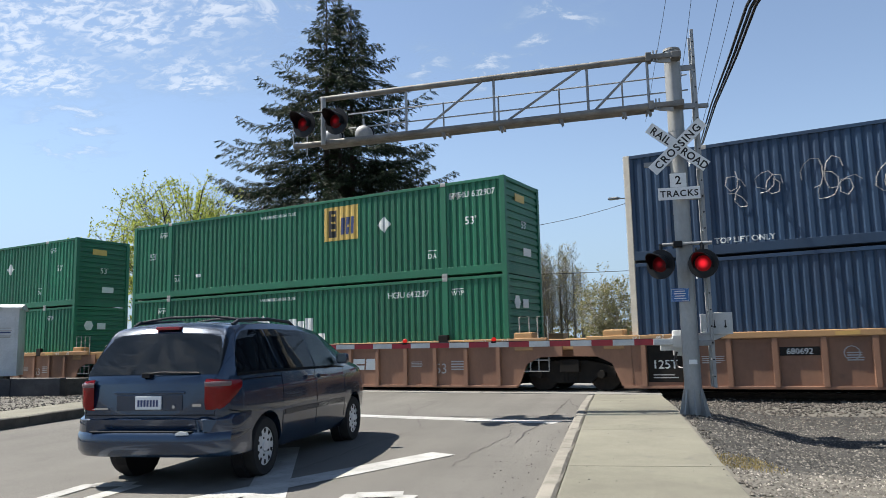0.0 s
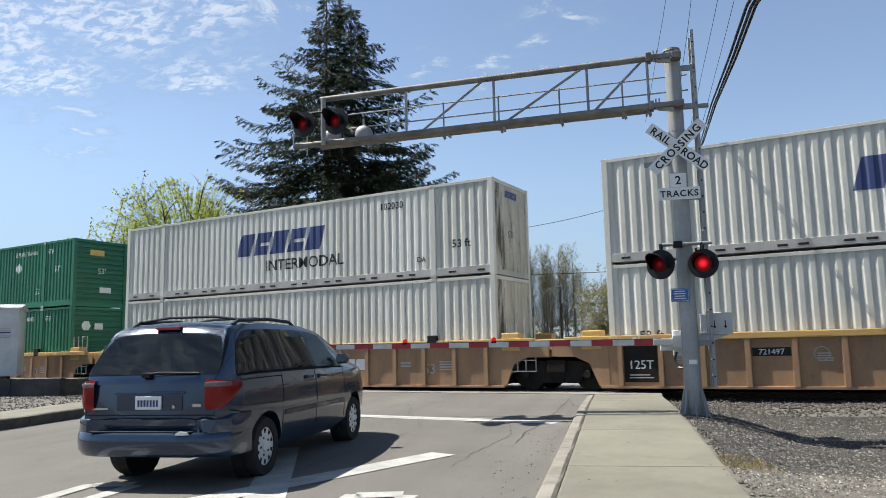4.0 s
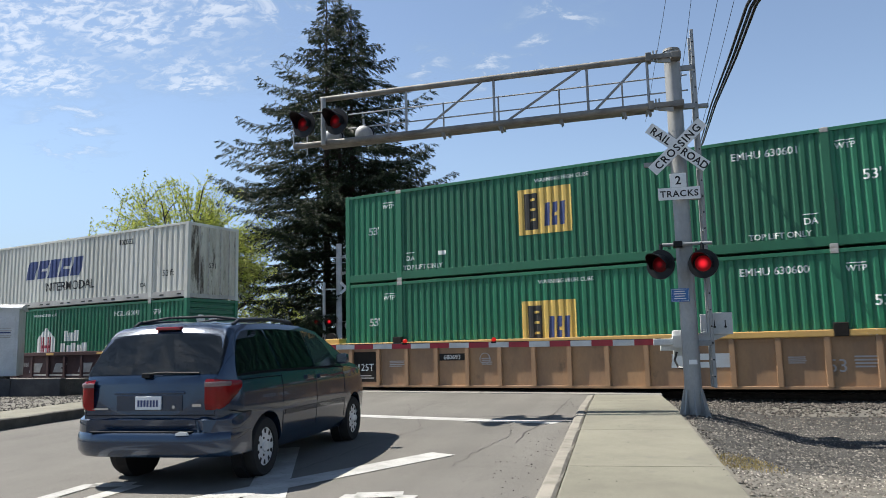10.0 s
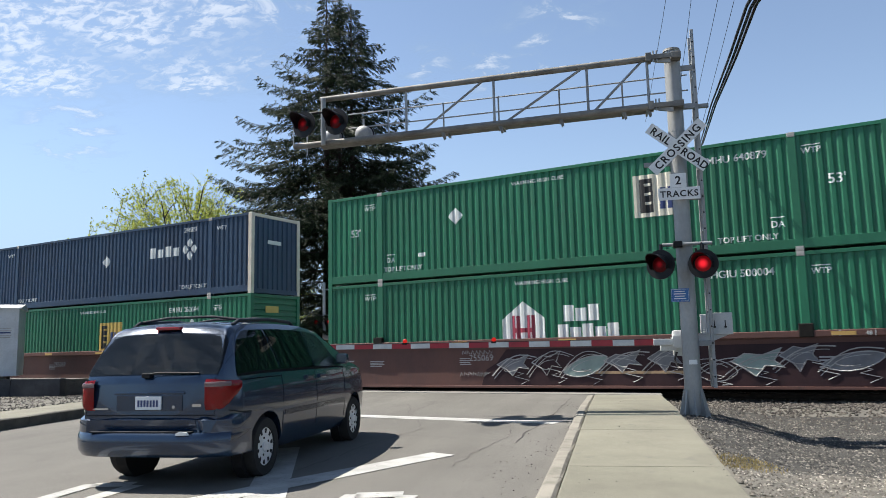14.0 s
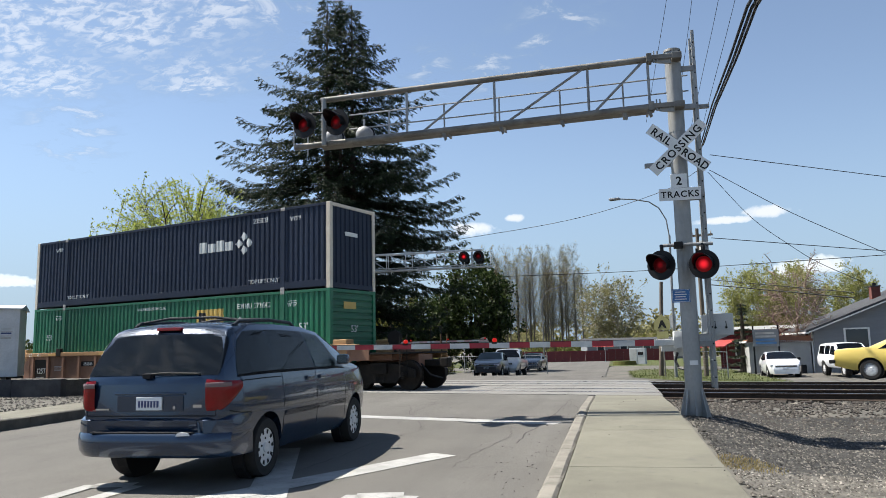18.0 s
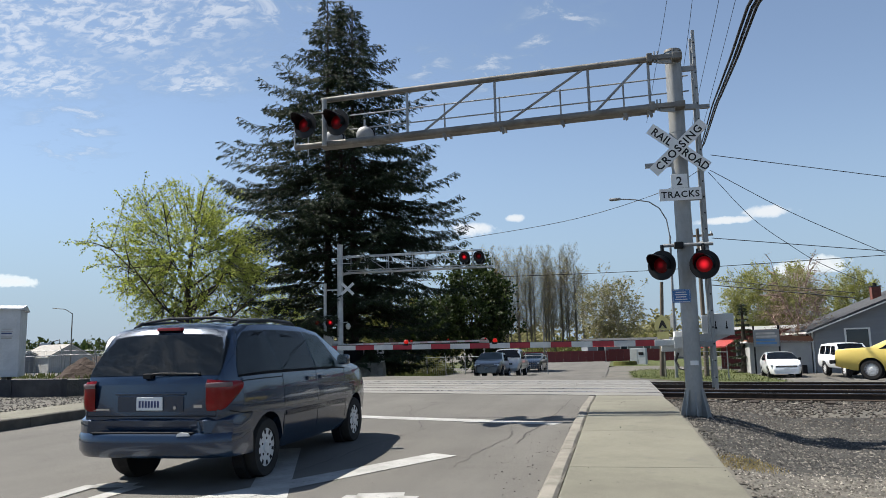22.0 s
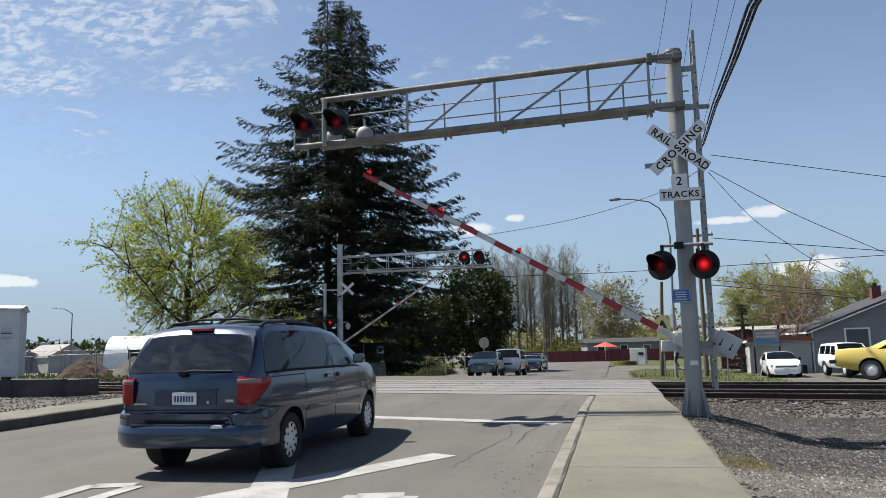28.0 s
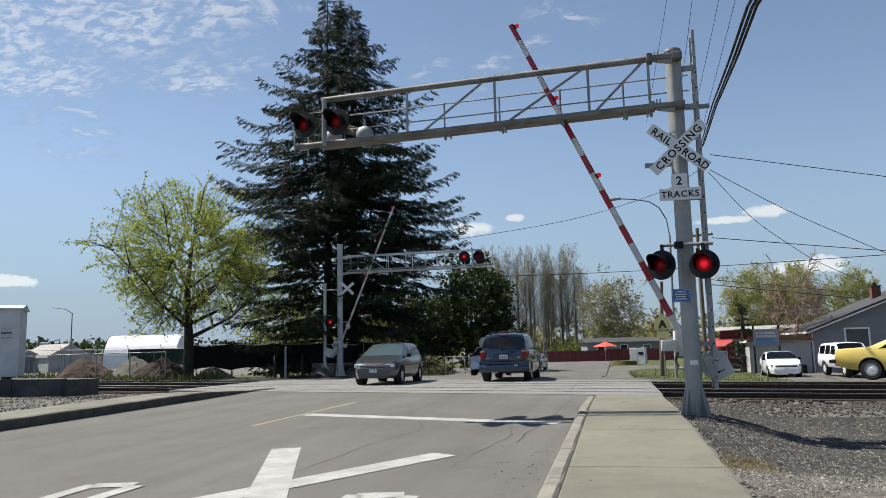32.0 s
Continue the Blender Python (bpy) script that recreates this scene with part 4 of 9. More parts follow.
def corr_end(bm, x, y0, y1, z0, z1, depth, n, upright):
    """End wall in the y-z plane facing +x, ribbed upright or lying."""
    a0, a1 = (y0, y1) if upright else (z0, z1)
    p = (a1 - a0) / n
    xs = []
    for i in range(n):
        a = a0 + i * p
        xs += [(a, 0), (a + p * 0.55, 0), (a + p * 0.65, 1), (a + p * 0.9, 1)]
    xs.append((a1, 0))
    if upright:
        vs = [(bm.verts.new((x - depth * d, a, z0)), bm.verts.new((x - depth * d, a, z1))) for a, d in xs]
    else:
        vs = [(bm.verts.new((x - depth * d, y1, a)), bm.verts.new((x - depth * d, y0, a))) for a, d in xs]
    for (a, b), (c, d) in zip(vs, vs[1:]):
        bm.faces.new((a, c, d, b))
    return bm


CONT = {}


def container_meshes(key, skin, rail, post, casting, slots, upright_end):
    """All shared meshes of one kind of 53-foot container; origin at the left near bottom corner."""
    if key in CONT:
        return CONT[key]
    d = {}
    mid0, mid1 = (L53 - 12.19) / 2, (L53 + 12.19) / 2
    zb, zt = 0.30, H53 - 0.10
    for nm, a, b in (("a", 0.16, mid0 - 0.02), ("b", mid0 + 0.17, mid1 - 0.17), ("c", mid1 + 0.02, L53 - 0.16)):
        d["side_" + nm] = mesh_of("side_panel", corr(B(), a, b, 0.025, zb, zt, 0.036, RIB * (1.25 if slots else 1.0), 1), skin)
    d["far"] = mesh_of("far_side", corr(B(), 0.16, L53 - 0.16, W53 - 0.025, zb, zt, 0.036, RIB * (1.25 if slots else 1.0), -1), skin)
    d["mid_post"] = mesh_of("middle_post", box(B(), -0.095, 0.095, 0.0, 0.09, 0.0, H53, bevel=0.006), skin)
    d["corner_post"] = mesh_of("corner_post", box(B(), 0, 0.16, 0, 0.15, 0.0, H53, bevel=0.008), post)
    d["bottom_rail"] = mesh_of("bottom_rail", box(B(), 0.16, L53 - 0.16, 0.004, 0.10, 0.07, zb, bevel=0.006), rail)
    d["top_rail"] = mesh_of("top_rail", box(B(), 0.16, L53 - 0.16, 0.006, 0.08, H53 - 0.10, H53 - 0.01, bevel=0.006), skin)
    d["end_rail"] = mesh_of("end_rail", box(B(), L53 - 0.10, L53 - 0.004, 0.15, W53 - 0.15, H53 - 0.12, H53 - 0.01, bevel=0.006), post)
    d["end_sill"] = mesh_of("end_sill", box(B(), L53 - 0.10, L53 - 0.004, 0.15, W53 - 0.15, 0.02, 0.18, bevel=0.006), rail)
    d["roof"] = mesh_of("roof_panel", box(B(), 0.05, L53 - 0.05, 0.05, W53 - 0.05, H53 - 0.05, H53 - 0.025), skin)
    d["floor"] = mesh_of("floor_panel", box(B(), 0.05, L53 - 0.05, 0.1, W53 - 0.1, 0.06, 0.12), rail)
    d["front"] = mesh_of("end_panel", corr_end(B(), L53 - 0.03, 0.15, W53 - 0.15, 0.18, H53 - 0.12, 0.012 if slots else 0.04, 9 if upright_end else 12, upright_end), SOOT_END if slots else skin)
    d["back"] = mesh_of("door_panel", box(B(), 0.01, 0.05, 0.15, W53 - 0.15, 0.05, H53 - 0.05), skin)
    d["casting"] = mesh_of("corner_casting", box(B(), -0.09, 0.09, -0.004, 0.16, -0.06, 0.06, bevel=0.01), casting)
    d["slot"] = mesh_of("fork_slot", box(B(), -0.12, 0.12, 0.0, 0.02, -0.028, 0.028, bevel=0.006), SIGN_BLACK)
    CONT[key] = d
    return d


def container(key, colour, label):
    skin, rail, post, casting, slots, upright = STYLES[key]
    d = container_meshes(key, skin, rail, post, casting, slots, upright)
    t = thing("container", label, "container", group="containers on the train")
    RIBBED[t.name] = 1.25 if slots else 1.0
    mid0, mid1 = (L53 - 12.19) / 2, (L53 + 12.19) / 2
    for nm in ("side_a", "side_b", "side_c"):
        share("side_panel", d[nm], t)
    for nm, key2 in (("far_side", "far"), ("roof_panel", "roof"), ("floor_panel", "floor"), ("end_panel", "front"), ("door_panel", "back"), ("end_rail", "end_rail"), ("end_sill", "end_sill")):
        share(nm, d[key2], t)
    flip = Matrix.Translation((0, W53, 0)) @ Matrix.Diagonal((1, -1, 1, 1))
    for x in (mid0 + 0.08, mid1 - 0.08):
        share("middle_post", d["mid_post"], t, pose(x, 0, 0))
        share("middle_post", d["mid_post"], t, pose(x, W53 - 0.09, 0))
        share("corner_casting", d["casting"], t, pose(x, 0, H53 - 0.058))
        share("corner_casting", d["casting"], t, pose(x, 0, 0.06))
    for x in (0, L53 - 0.16):
        share("corner_post", d["corner_post"], t, pose(x, 0, 0))
        share("corner_post", d["corner_post"], t, pose(x, W53 - 0.15, 0))
    for yy in (0, W53 - 0.104):
        share("bottom_rail", d["bottom_rail"], t, pose(0, yy, 0))
        share("top_rail", d["top_rail"], t, pose(0, yy, 0))
    if slots:
        for i in range(22):
            x = 0.65 + i * 0.71
            if abs(x - mid0) > 0.25 and abs(x - mid1) > 0.25:
                share("fork_slot", d["slot"], t, pose(x + (0.15 if i % 2 else -0.1), -0.002, 0.17))
    return t


def along(table, y):
    """Piecewise linear value from rows of (y, value)."""
    if y <= table[0][0]:
        return table[0][1]
    for (a, u), (b, v) in zip(table, table[1:]):
        if y <= b:
            return lerp(u, v, (y - a) / (b - a))
    return table[-1][1]


RIBBED = {}


def rib_table(pitch):
    """Breaks of the ribbed side as (x, y) from end to end, posts included."""
    mid0, mid1 = (L53 - 12.19) / 2, (L53 + 12.19) / 2
    out = [(-0.5, 0.0), (0.159, 0.0)]
    for a, b in ((0.16, mid0 - 0.02), (mid0 + 0.17, mid1 - 0.17), (mid1 + 0.02, L53 - 0.16)):
        n = max(1, round((b - a) / pitch))
        p = (b - a) / n
        out.append((a - 0.001, 0.0))
        for i in range(n):
            q = a + i * p
            out += [(q, 0.025), (q + p * 0.40, 0.025), (q + p * 0.51, 0.061), (q + p * 0.70, 0.061)]
        out += [(b, 0.025), (b + 0.001, 0.0)]
    return out + [(L53 + 0.5, 0.0)]


RIB_TABLES = {k: rib_table(RIB * k) for k in (1.0, 1.25)}


def painted(me, x0, pitch):
    """Lay a flat marking onto the ribs: cut it at every break and push each piece to the surface."""
    table = RIB_TABLES[pitch]
    bm = bmesh.new()
    bm.from_mesh(me)
    lo, hi = min(v.co.x for v in bm.verts), max(v.co.x for v in bm.verts)
    for x, _ in table:
        if lo + 0.002 < x - x0 < hi - 0.002:
            bmesh.ops.bisect_plane(bm, geom=bm.verts[:] + bm.edges[:] + bm.faces[:], plane_co=(x - x0, 0, 0), plane_no=(1, 0, 0), dist=1e-5)
    for v in bm.verts:
        v.co.y += along(table, v.co.x + x0) - 0.022
    bm.to_mesh(me)
    bm.free()
    return me


def ink(t, shape, material, x, z, label="", name="marking", y=0.018):
    """Paint one shape, or each of a list of shapes, on a container's near side."""
    for bm in (shape if isinstance(shape, list) else [shape]):
        ob = part(name, bm, material, t, label)
        painted(ob.data, x, RIBBED[t.name])
        ob.matrix_local = pose(x, y, z)


def slant_bars(w, h, k, lean=0.25, gap=0.22):
    """A row of slanted blocks that stands in for a brand word, each a shape of its own."""
    out = []
    p = w / k
    for i in range(k):
        bm = B()
        x = -w / 2 + i * p
        a, b = x, x + p * (1 - gap)
        m = h * 0.40
        if i % 2:
            o = [(a, 0), (b, 0), (b + lean * m, m), (a + p * 0.27 + lean * m, m), (a + p * 0.27 + lean * h * 0.55, h * 0.55), (b + lean * h * 0.55, h * 0.55), (b + lean * h, h), (a + lean * h, h)]
        else:
            o = [(a, 0), (b, 0), (b + lean * h, h), (a + lean * h, h)]
        out.append(prism(bm, o, "y", -0.002, 0.002))
    return out


def slab_bars(w, h, k, gap=0.28):
    p = w / k
    out = []
    for i in range(k):
        x = -w / 2 + i * p
        out.append(box(B(), x, x + p * (1 - gap), -0.002, 0.002, 0, h if i % 2 == 0 else h * 0.8))
    return out


def diamond(r):
    return prism(B(), [(0, -r), (r, 0), (0, r), (-r, 0)], "y", -0.002, 0.002)


def text_at(t, text, size, material, x, z, width=1.0):
    ob = words(text, size, material, t, pose(x, 0.018, z), 0.002, width, bold=0.012)
    ob.data = painted(ob.data.copy(), x, RIBBED[t.name])
    return ob


GREEN = paint("green container paint", (0.008, 0.130, 0.063), (0.007, 0.103, 0.051), 0.5, 0, 0.7, 0, 18, 0.16, stretch=(1, 1, 0.25), spots=(0.024, 0.096, 0.059), spot_scale=1.6, spot_cut=0.60)
BLUE = paint("blue container paint", (0.011, 0.040, 0.087), (0.010, 0.030, 0.067), 0.5, 0, 0.7, 0, 18, 0.18, stretch=(1, 1, 0.25), spots=(0.024, 0.032, 0.060), spot_scale=1.6, spot_cut=0.62)
NAVY = paint("dark navy container paint", (0.018, 0.027, 0.050), (0.013, 0.020, 0.038), 0.5, 0, 0.7, 0, 18, 0.1, stretch=(1, 1, 0.25))
WHITE = paint("white container paint", (0.535, 0.535, 0.486), (0.437, 0.437, 0.389), 0.55, 0, 0.8, 0, 18, 0.08, stretch=(1, 1, 0.2), spots=(0.292, 0.267, 0.219), spot_scale=1.5, spot_cut=0.66)
WHITE_RAIL = paint("grimy white rail paint", (0.405, 0.397, 0.373), (0.275, 0.267, 0.251), 0.6, 0, 1.2, 0, 18, stretch=(1, 1, 0.4), spots=(0.162, 0.105, 0.065), spot_scale=3, spot_cut=0.66)
RED = paint("orange-red container paint", (0.405, 0.069, 0.037), (0.324, 0.057, 0.032), 0.5, 0, 0.8, 0, 18, 0.1, stretch=(1, 1, 0.25))
CREAM = paint("cream post paint", (0.62, 0.57, 0.47), (0.50, 0.44, 0.35), 0.6, 0, 2, 0, 20, spots=(0.22, 0.12, 0.06), spot_scale=3, spot_cut=0.66)
CAST = paint("casting steel", (0.42, 0.42, 0.40), (0.22, 0.2, 0.18), 0.6, 0.1, 5)
INK_WHITE = paint("white lettering", (0.66, 0.68, 0.66), (0.56, 0.58, 0.56), 0.5, 0, 2)
INK_NAVY = paint("navy lettering", (0.03, 0.05, 0.16), (0.025, 0.04, 0.12), 0.5, 0, 2)
INK_BLUE = paint("blue lettering", (0.05, 0.16, 0.33), (0.045, 0.14, 0.29), 0.5, 0, 2)
INK_BLACK = paint("black lettering", (0.03, 0.03, 0.03), (0.04, 0.04, 0.04), 0.55, 0, 2)
INK_YELLOW = paint("yellow panel", (0.58, 0.40, 0.10), (0.50, 0.34, 0.08), 0.5, 0, 2)
INK_CREAM = paint("cream panel", (0.66, 0.62, 0.50), (0.58, 0.54, 0.43), 0.5, 0, 2)
INK_RED = paint("maroon panel", (0.30, 0.03, 0.06), (0.25, 0.03, 0.05), 0.5, 0, 2)
SOOT_END = paint("soot-streaked white end", (0.50, 0.49, 0.42), (0.36, 0.34, 0.28), 0.65, 0, 1.6, 0.002, 22, 0.1, stretch=(1, 1.4, 0.22), spots=(0.065, 0.050, 0.035), spot_scale=1.9, spot_cut=0.555, grain=0.3)
STYLES = {
    "green": (GREEN, GREEN, GREEN, CAST, False, False),
    "blue": (BLUE, BLUE, CREAM, CAST, False, True),
    "navy": (NAVY, NAVY, CREAM, CAST, False, True),
    "white": (WHITE, WHITE_RAIL, WHITE, CAST, True, True),
    "red": (RED, RED, RED, CAST, False, True),
}
MID = L53 / 2


def yellow_square(t, x, z, w=1.38, h=1.12, panel=None):
    """A yellow panel with dark and blue blocks on it."""
    ink(t, box(B(), -w / 2, w / 2, -0.004, 0.0, 0, h), panel or INK_YELLOW, x, z, "yellow panel with dark blocks")
    ink(t, slab_bars(w * 0.26, h * 0.8, 1, 0.0), INK_BLACK, x - w * 0.26, z + h * 0.1, y=0.0145)
    for i in range(3):
        ink(t, box(B(), -0.13, 0.03, -0.006, 0.0, -0.035, 0.035), panel or INK_YELLOW, x - w * 0.19, z + h * (0.32 + 0.22 * i), y=0.0125)
    ink(t, slant_bars(w * 0.42, h * 0.5, 3, 0.05, 0.3), INK_NAVY, x + w * 0.2, z + h * 0.16, y=0.0145)


def house_mark(t, x, z, roof=INK_CREAM, fill=INK_RED, s=1.0):
    """A house-shaped white emblem with a maroon grid, and two rows of white blocks beside it."""
    o = [(-0.62 * s, 0), (0.62 * s, 0), (0.62 * s, 0.75 * s), (0, 1.22 * s), (-0.62 * s, 0.75 * s)]
    ink(t, prism(B(), o, "y", -0.004, 0), INK_WHITE, x, z, "white house-shaped emblem")
    for a in (-0.34, 0.10):
        ink(t, box(box(B(), 0, 0.10 * s, -0.004, 0, 0.06 * s, 0.84 * s), 0.14 * s, 0.24 * s, -0.004, 0, 0.06 * s, 0.84 * s), fill, x + a * s, z, y=0.0145)
    ink(t, box(B(), -0.33 * s, 0.30 * s, -0.004, 0, 0.38 * s, 0.50 * s), fill, x, z, y=0.0125)


def white_marks(t, top, num="", swift=True, faded=False):
    """Lettering of the white containers."""
    if swift:
        ink(t, slant_bars(3.9, 0.78, 5, 0.3, 0.18), WHITE_RAIL if faded else INK_NAVY, MID - 0.2, 1.30, "slanted blue block lettering")
    text_at(t, "INTERMODAL", 0.52, INK_BLACK, MID + 0.9, 0.72, 1.05)
    if num:
        text_at(t, num, 0.30, INK_BLACK, MID + 4.5, 2.32)
    text_at(t, "53 ft", 0.34, INK_BLACK, L53 - 1.1, 0.9)
    text_at(t, "DA", 0.22, INK_BLACK, L53 - 2.5, 0.55)


def common_marks(t, ink_m, num="", high=1.55, at=3.4):
    for x in (1.65, L53 - 1.65):
        text_at(t, "WTP", 0.20, ink_m, x, H53 - 0.55)
        ink(t, box(B(), -0.2, 0.2, -0.002, 0.002, 0, 0.025), ink_m, x, H53 - 0.37)
    text_at(t, "53'", 0.34, ink_m, 1.1, high)
    text_at(t, "53'", 0.34, ink_m, L53 - 1.15, high)
    if high > 1:
        for x in (2.45, L53 - 2.5):
            text_at(t, "DA", 0.22, ink_m, x, 0.62)
            ink(t, box(B(), -0.16, 0.16, -0.002, 0.002, 0, 0.025), ink_m, x, 0.85)
        ink(t, box(B(), -0.13, 0.13, -0.002, 0.002, 0, 0.12), ink_m, 3.6, 0.72)
    text_at(t, "WARNING HIGH CUBE", 0.155, ink_m, MID - 0.6, H53 - 0.36)
    if num:
        text_at(t, num, 0.26, ink_m, L53 - at, H53 - 0.52)


def end_marks(t, ink_m):
    """Small signs on the visible end wall."""
    m0 = Matrix.Translation((L53 + 0.0, 0.75, 2.35)) @ Matrix.Rotation(radians(90), 4, "Z")
    ob = part("marking", box(B(), -0.34, 0.34, -0.012, -0.004, -0.12, 0.12), ink_m, t)
    ob.matrix_local = Matrix.Translation((L53 - 0.024, 1.1, 2.35)) @ Matrix.Rotation(radians(90), 4, "Z")
    words("53'", 0.34, INK_WHITE if ink_m != INK_NAVY else INK_BLACK, t, Matrix.Translation((L53 - 0.016, 1.35, 1.45)) @ Matrix.Rotation(radians(90), 4, "Z"))
    ob = part("placard", box(B(), -0.28, 0.28, -0.012, -0.004, -0.12, 0.12), INK_WHITE, t)
    ob.matrix_local = Matrix.Translation((L53 - 0.024, 1.55, 0.75)) @ Matrix.Rotation(radians(90), 4, "Z")


def locks(t):
    """Vertical lock rods on the end."""
    for yy in (0.55, 1.0, 1.6, 2.05):
        part("lock_rod", rod(B(), (L53 + 0.03, yy, 0.15), (L53 + 0.03, yy, H53 - 0.12), 0.02, n=6), CAST, t)


def emp(t, x, num="", panel=None, dia=None, top_lift=False, square_z=1.2, w=1.38, at=3.4):
    common_marks(t, INK_WHITE, num and "EMHU " + num, at=at)
    if x is not None:
        yellow_square(t, x, square_z, w, w * 0.82, panel)
    if dia is not None:
        ink(t, diamond(0.26), INK_WHITE, dia, 1.85, "white diamond placard")
    if top_lift:
        text_at(t, "TOP LIFT ONLY", 0.20, INK_WHITE, 2.9, 0.34)
        text_at(t, "TOP LIFT ONLY", 0.20, INK_WHITE, L53 - 3.2, 0.34)
    end_marks(t, INK_YELLOW)


def hub(t, x, num="", colour=INK_WHITE, s=1.0):
    common_marks(t, colour, num and "HGIU " + num, 0.38)
    house_mark(t, x, 0.80, s=s * 1.04)
    ink(t, slab_bars(1.05, 0.44, 3, 0.14), INK_WHITE, x + 1.72, 1.46, "white block lettering")
    ink(t, slab_bars(1.75, 0.42, 5, 0.14), INK_WHITE, x + 1.90, 0.96)
    ob = part("placard", prism(B(), [(0.22 * math.cos(a * math.pi / 3), 0.22 * math.sin(a * math.pi / 3)) for a in range(6)], "y", -0.012, -0.004), INK_WHITE, t)
    ob.matrix_local = Matrix.Translation((L53 - 0.024, 0.7, 2.1)) @ Matrix.Rotation(radians(90), 4, "Z")
    ob = part("marking", box(B(), -0.2, 0.2, -0.012, -0.004, -0.13, 0.13), INK_WHITE, t)
    ob.matrix_local = Matrix.Translation((L53 - 0.024, 1.3, 2.08)) @ Matrix.Rotation(radians(90), 4, "Z")


def umax(t, num="", word_x=None, dia=None, low=False):
    text_at(t, "WTP", 0.22, INK_WHITE, 1.55, H53 - 0.5)
    text_at(t, "WTP", 0.22, INK_WHITE, L53 - 1.5, H53 - 0.5)
    if not low:
        text_at(t, "TOP LIFT ONLY", 0.20, INK_WHITE, 2.9, 0.34)
        text_at(t, "TOP LIFT ONLY", 0.20, INK_WHITE, L53 - 2.95, 0.34)
    if num:
        text_at(t, num, 0.24, INK_WHITE, L53 - 3.1, H53 - 0.42)
    if word_x:
        ink(t, slab_bars(1.75, 0.40, 4, 0.2), INK_WHITE, word_x, 1.62, "white block lettering")
        for k in range(4):
            a = k * math.pi / 2
            ink(t, diamond(0.17), INK_WHITE, word_x + 1.35 + 0.24 * math.cos(a), 1.82 + 0.24 * math.sin(a))
    if dia:
        ink(t, diamond(0.25), INK_WHITE, dia, 1.7, "white diamond placard")
    ob = part("marking", box(B(), -0.35, 0.35, -0.012, -0.004, -0.07, 0.07), INK_WHITE, t)
    ob.matrix_local = Matrix.Translation((L53 - 0.024, 1.2, 1.9)) @ Matrix.Rotation(radians(90), 4, "Z")


# ---- well cars ----
BROWN = paint("orange-brown car paint", (0.225, 0.115, 0.068), (0.162, 0.083, 0.052), 0.7, 0, 0.8, 0, 25, 0.05, stretch=(1, 1, 0.4), spots=(0.108, 0.063, 0.041), spot_scale=1.4, spot_cut=0.60)
TAN = paint("faded tan car paint", (0.306, 0.180, 0.090), (0.198, 0.122, 0.072), 0.7, 0, 0.8, 0, 25, 0.05, stretch=(1, 1, 0.4), spots=(0.117, 0.077, 0.045), spot_scale=1.4, spot_cut=0.60)
MAROON = paint("dark maroon car paint", (0.063, 0.036, 0.036), (0.045, 0.027, 0.029), 0.7, 0, 0.8, 0, 25, 0.05, stretch=(1, 1, 0.4), spots=(0.045, 0.032, 0.030), spot_scale=1.4, spot_cut=0.62)
MINERAL = paint("brown-red car paint", (0.105, 0.044, 0.033), (0.081, 0.037, 0.030), 0.7, 0, 0.8, 0, 25, 0.05, stretch=(1, 1, 0.4), spots=(0.049, 0.032, 0.028), spot_scale=1.4, spot_cut=0.62)
CHORD_YELLOW = paint("yellow top chord", (0.50, 0.31, 0.08), (0.38, 0.24, 0.09), 0.65, 0, 1.5, 0, 25, stretch=(0.3, 1, 1))
CHORD_TAN = paint("tan top chord", (0.38, 0.22, 0.09), (0.28, 0.16, 0.075), 0.65, 0, 1.5, 0, 25, stretch=(0.3, 1, 1))
GRIME = paint("greasy black steel", (0.008, 0.0075, 0.007), (0.018, 0.015, 0.012), 0.8, 0.1, 4)
WHEEL_STEEL = paint("wheel steel", (0.02, 0.017, 0.015), (0.035, 0.028, 0.022), 0.6, 0.6, 6)
DATA_GREY = paint("faded data panel", (0.38, 0.37, 0.36), (0.28, 0.27, 0.26), 0.7, 0, 3)
CARS = {}
def scrawl(t):
    """Thin white sprayed loops high on the left of a container."""
    rn = random.Random(4)
    for k in range(12):
        x, z = 2.6 + 0.42 * k, rn.uniform(1.45, 1.9)
        pts = [(x, 0.004, z)]
        a = rn.uniform(0, 6.28)
        for _ in range(8):
            a += rn.uniform(0.3, 1.3) * (1 if k % 2 else -1)
            x, z = x + 0.17 * math.cos(a), min(2.3, max(1.2, z + 0.22 * math.sin(a)))
            pts.append((x, 0.004, z))
        part("graffiti", tube(B(), pts, 0.010, 4), DATA_GREY, t, "thin grey-white sprayed graffiti")


HALF = 1.44
SEAM_BLACK = paint("black stencil board", (0.014, 0.013, 0.012), (0.022, 0.02, 0.018), 0.8, 0, 3)
SPRAY_PLUM = paint("dark plum spray paint", (0.040, 0.019, 0.021), (0.026, 0.014, 0.016), 0.65, 0, 1.5)
SPRAY_TEAL = paint("pale green spray paint", (0.26, 0.33, 0.30), (0.20, 0.26, 0.24), 0.7, 0, 2)
STENCIL_GREY = paint("mid grey spray paint", (0.17, 0.17, 0.18), (0.13, 0.13, 0.14), 0.7, 0, 3)
GOLD = paint("faded gold lettering", (0.40, 0.27, 0.15), (0.30, 0.20, 0.115), 0.7, 0, 3)
SPRAY_BLUE = paint("light blue spray paint", (0.12, 0.42, 0.52), (0.10, 0.36, 0.45), 0.6, 0, 3)


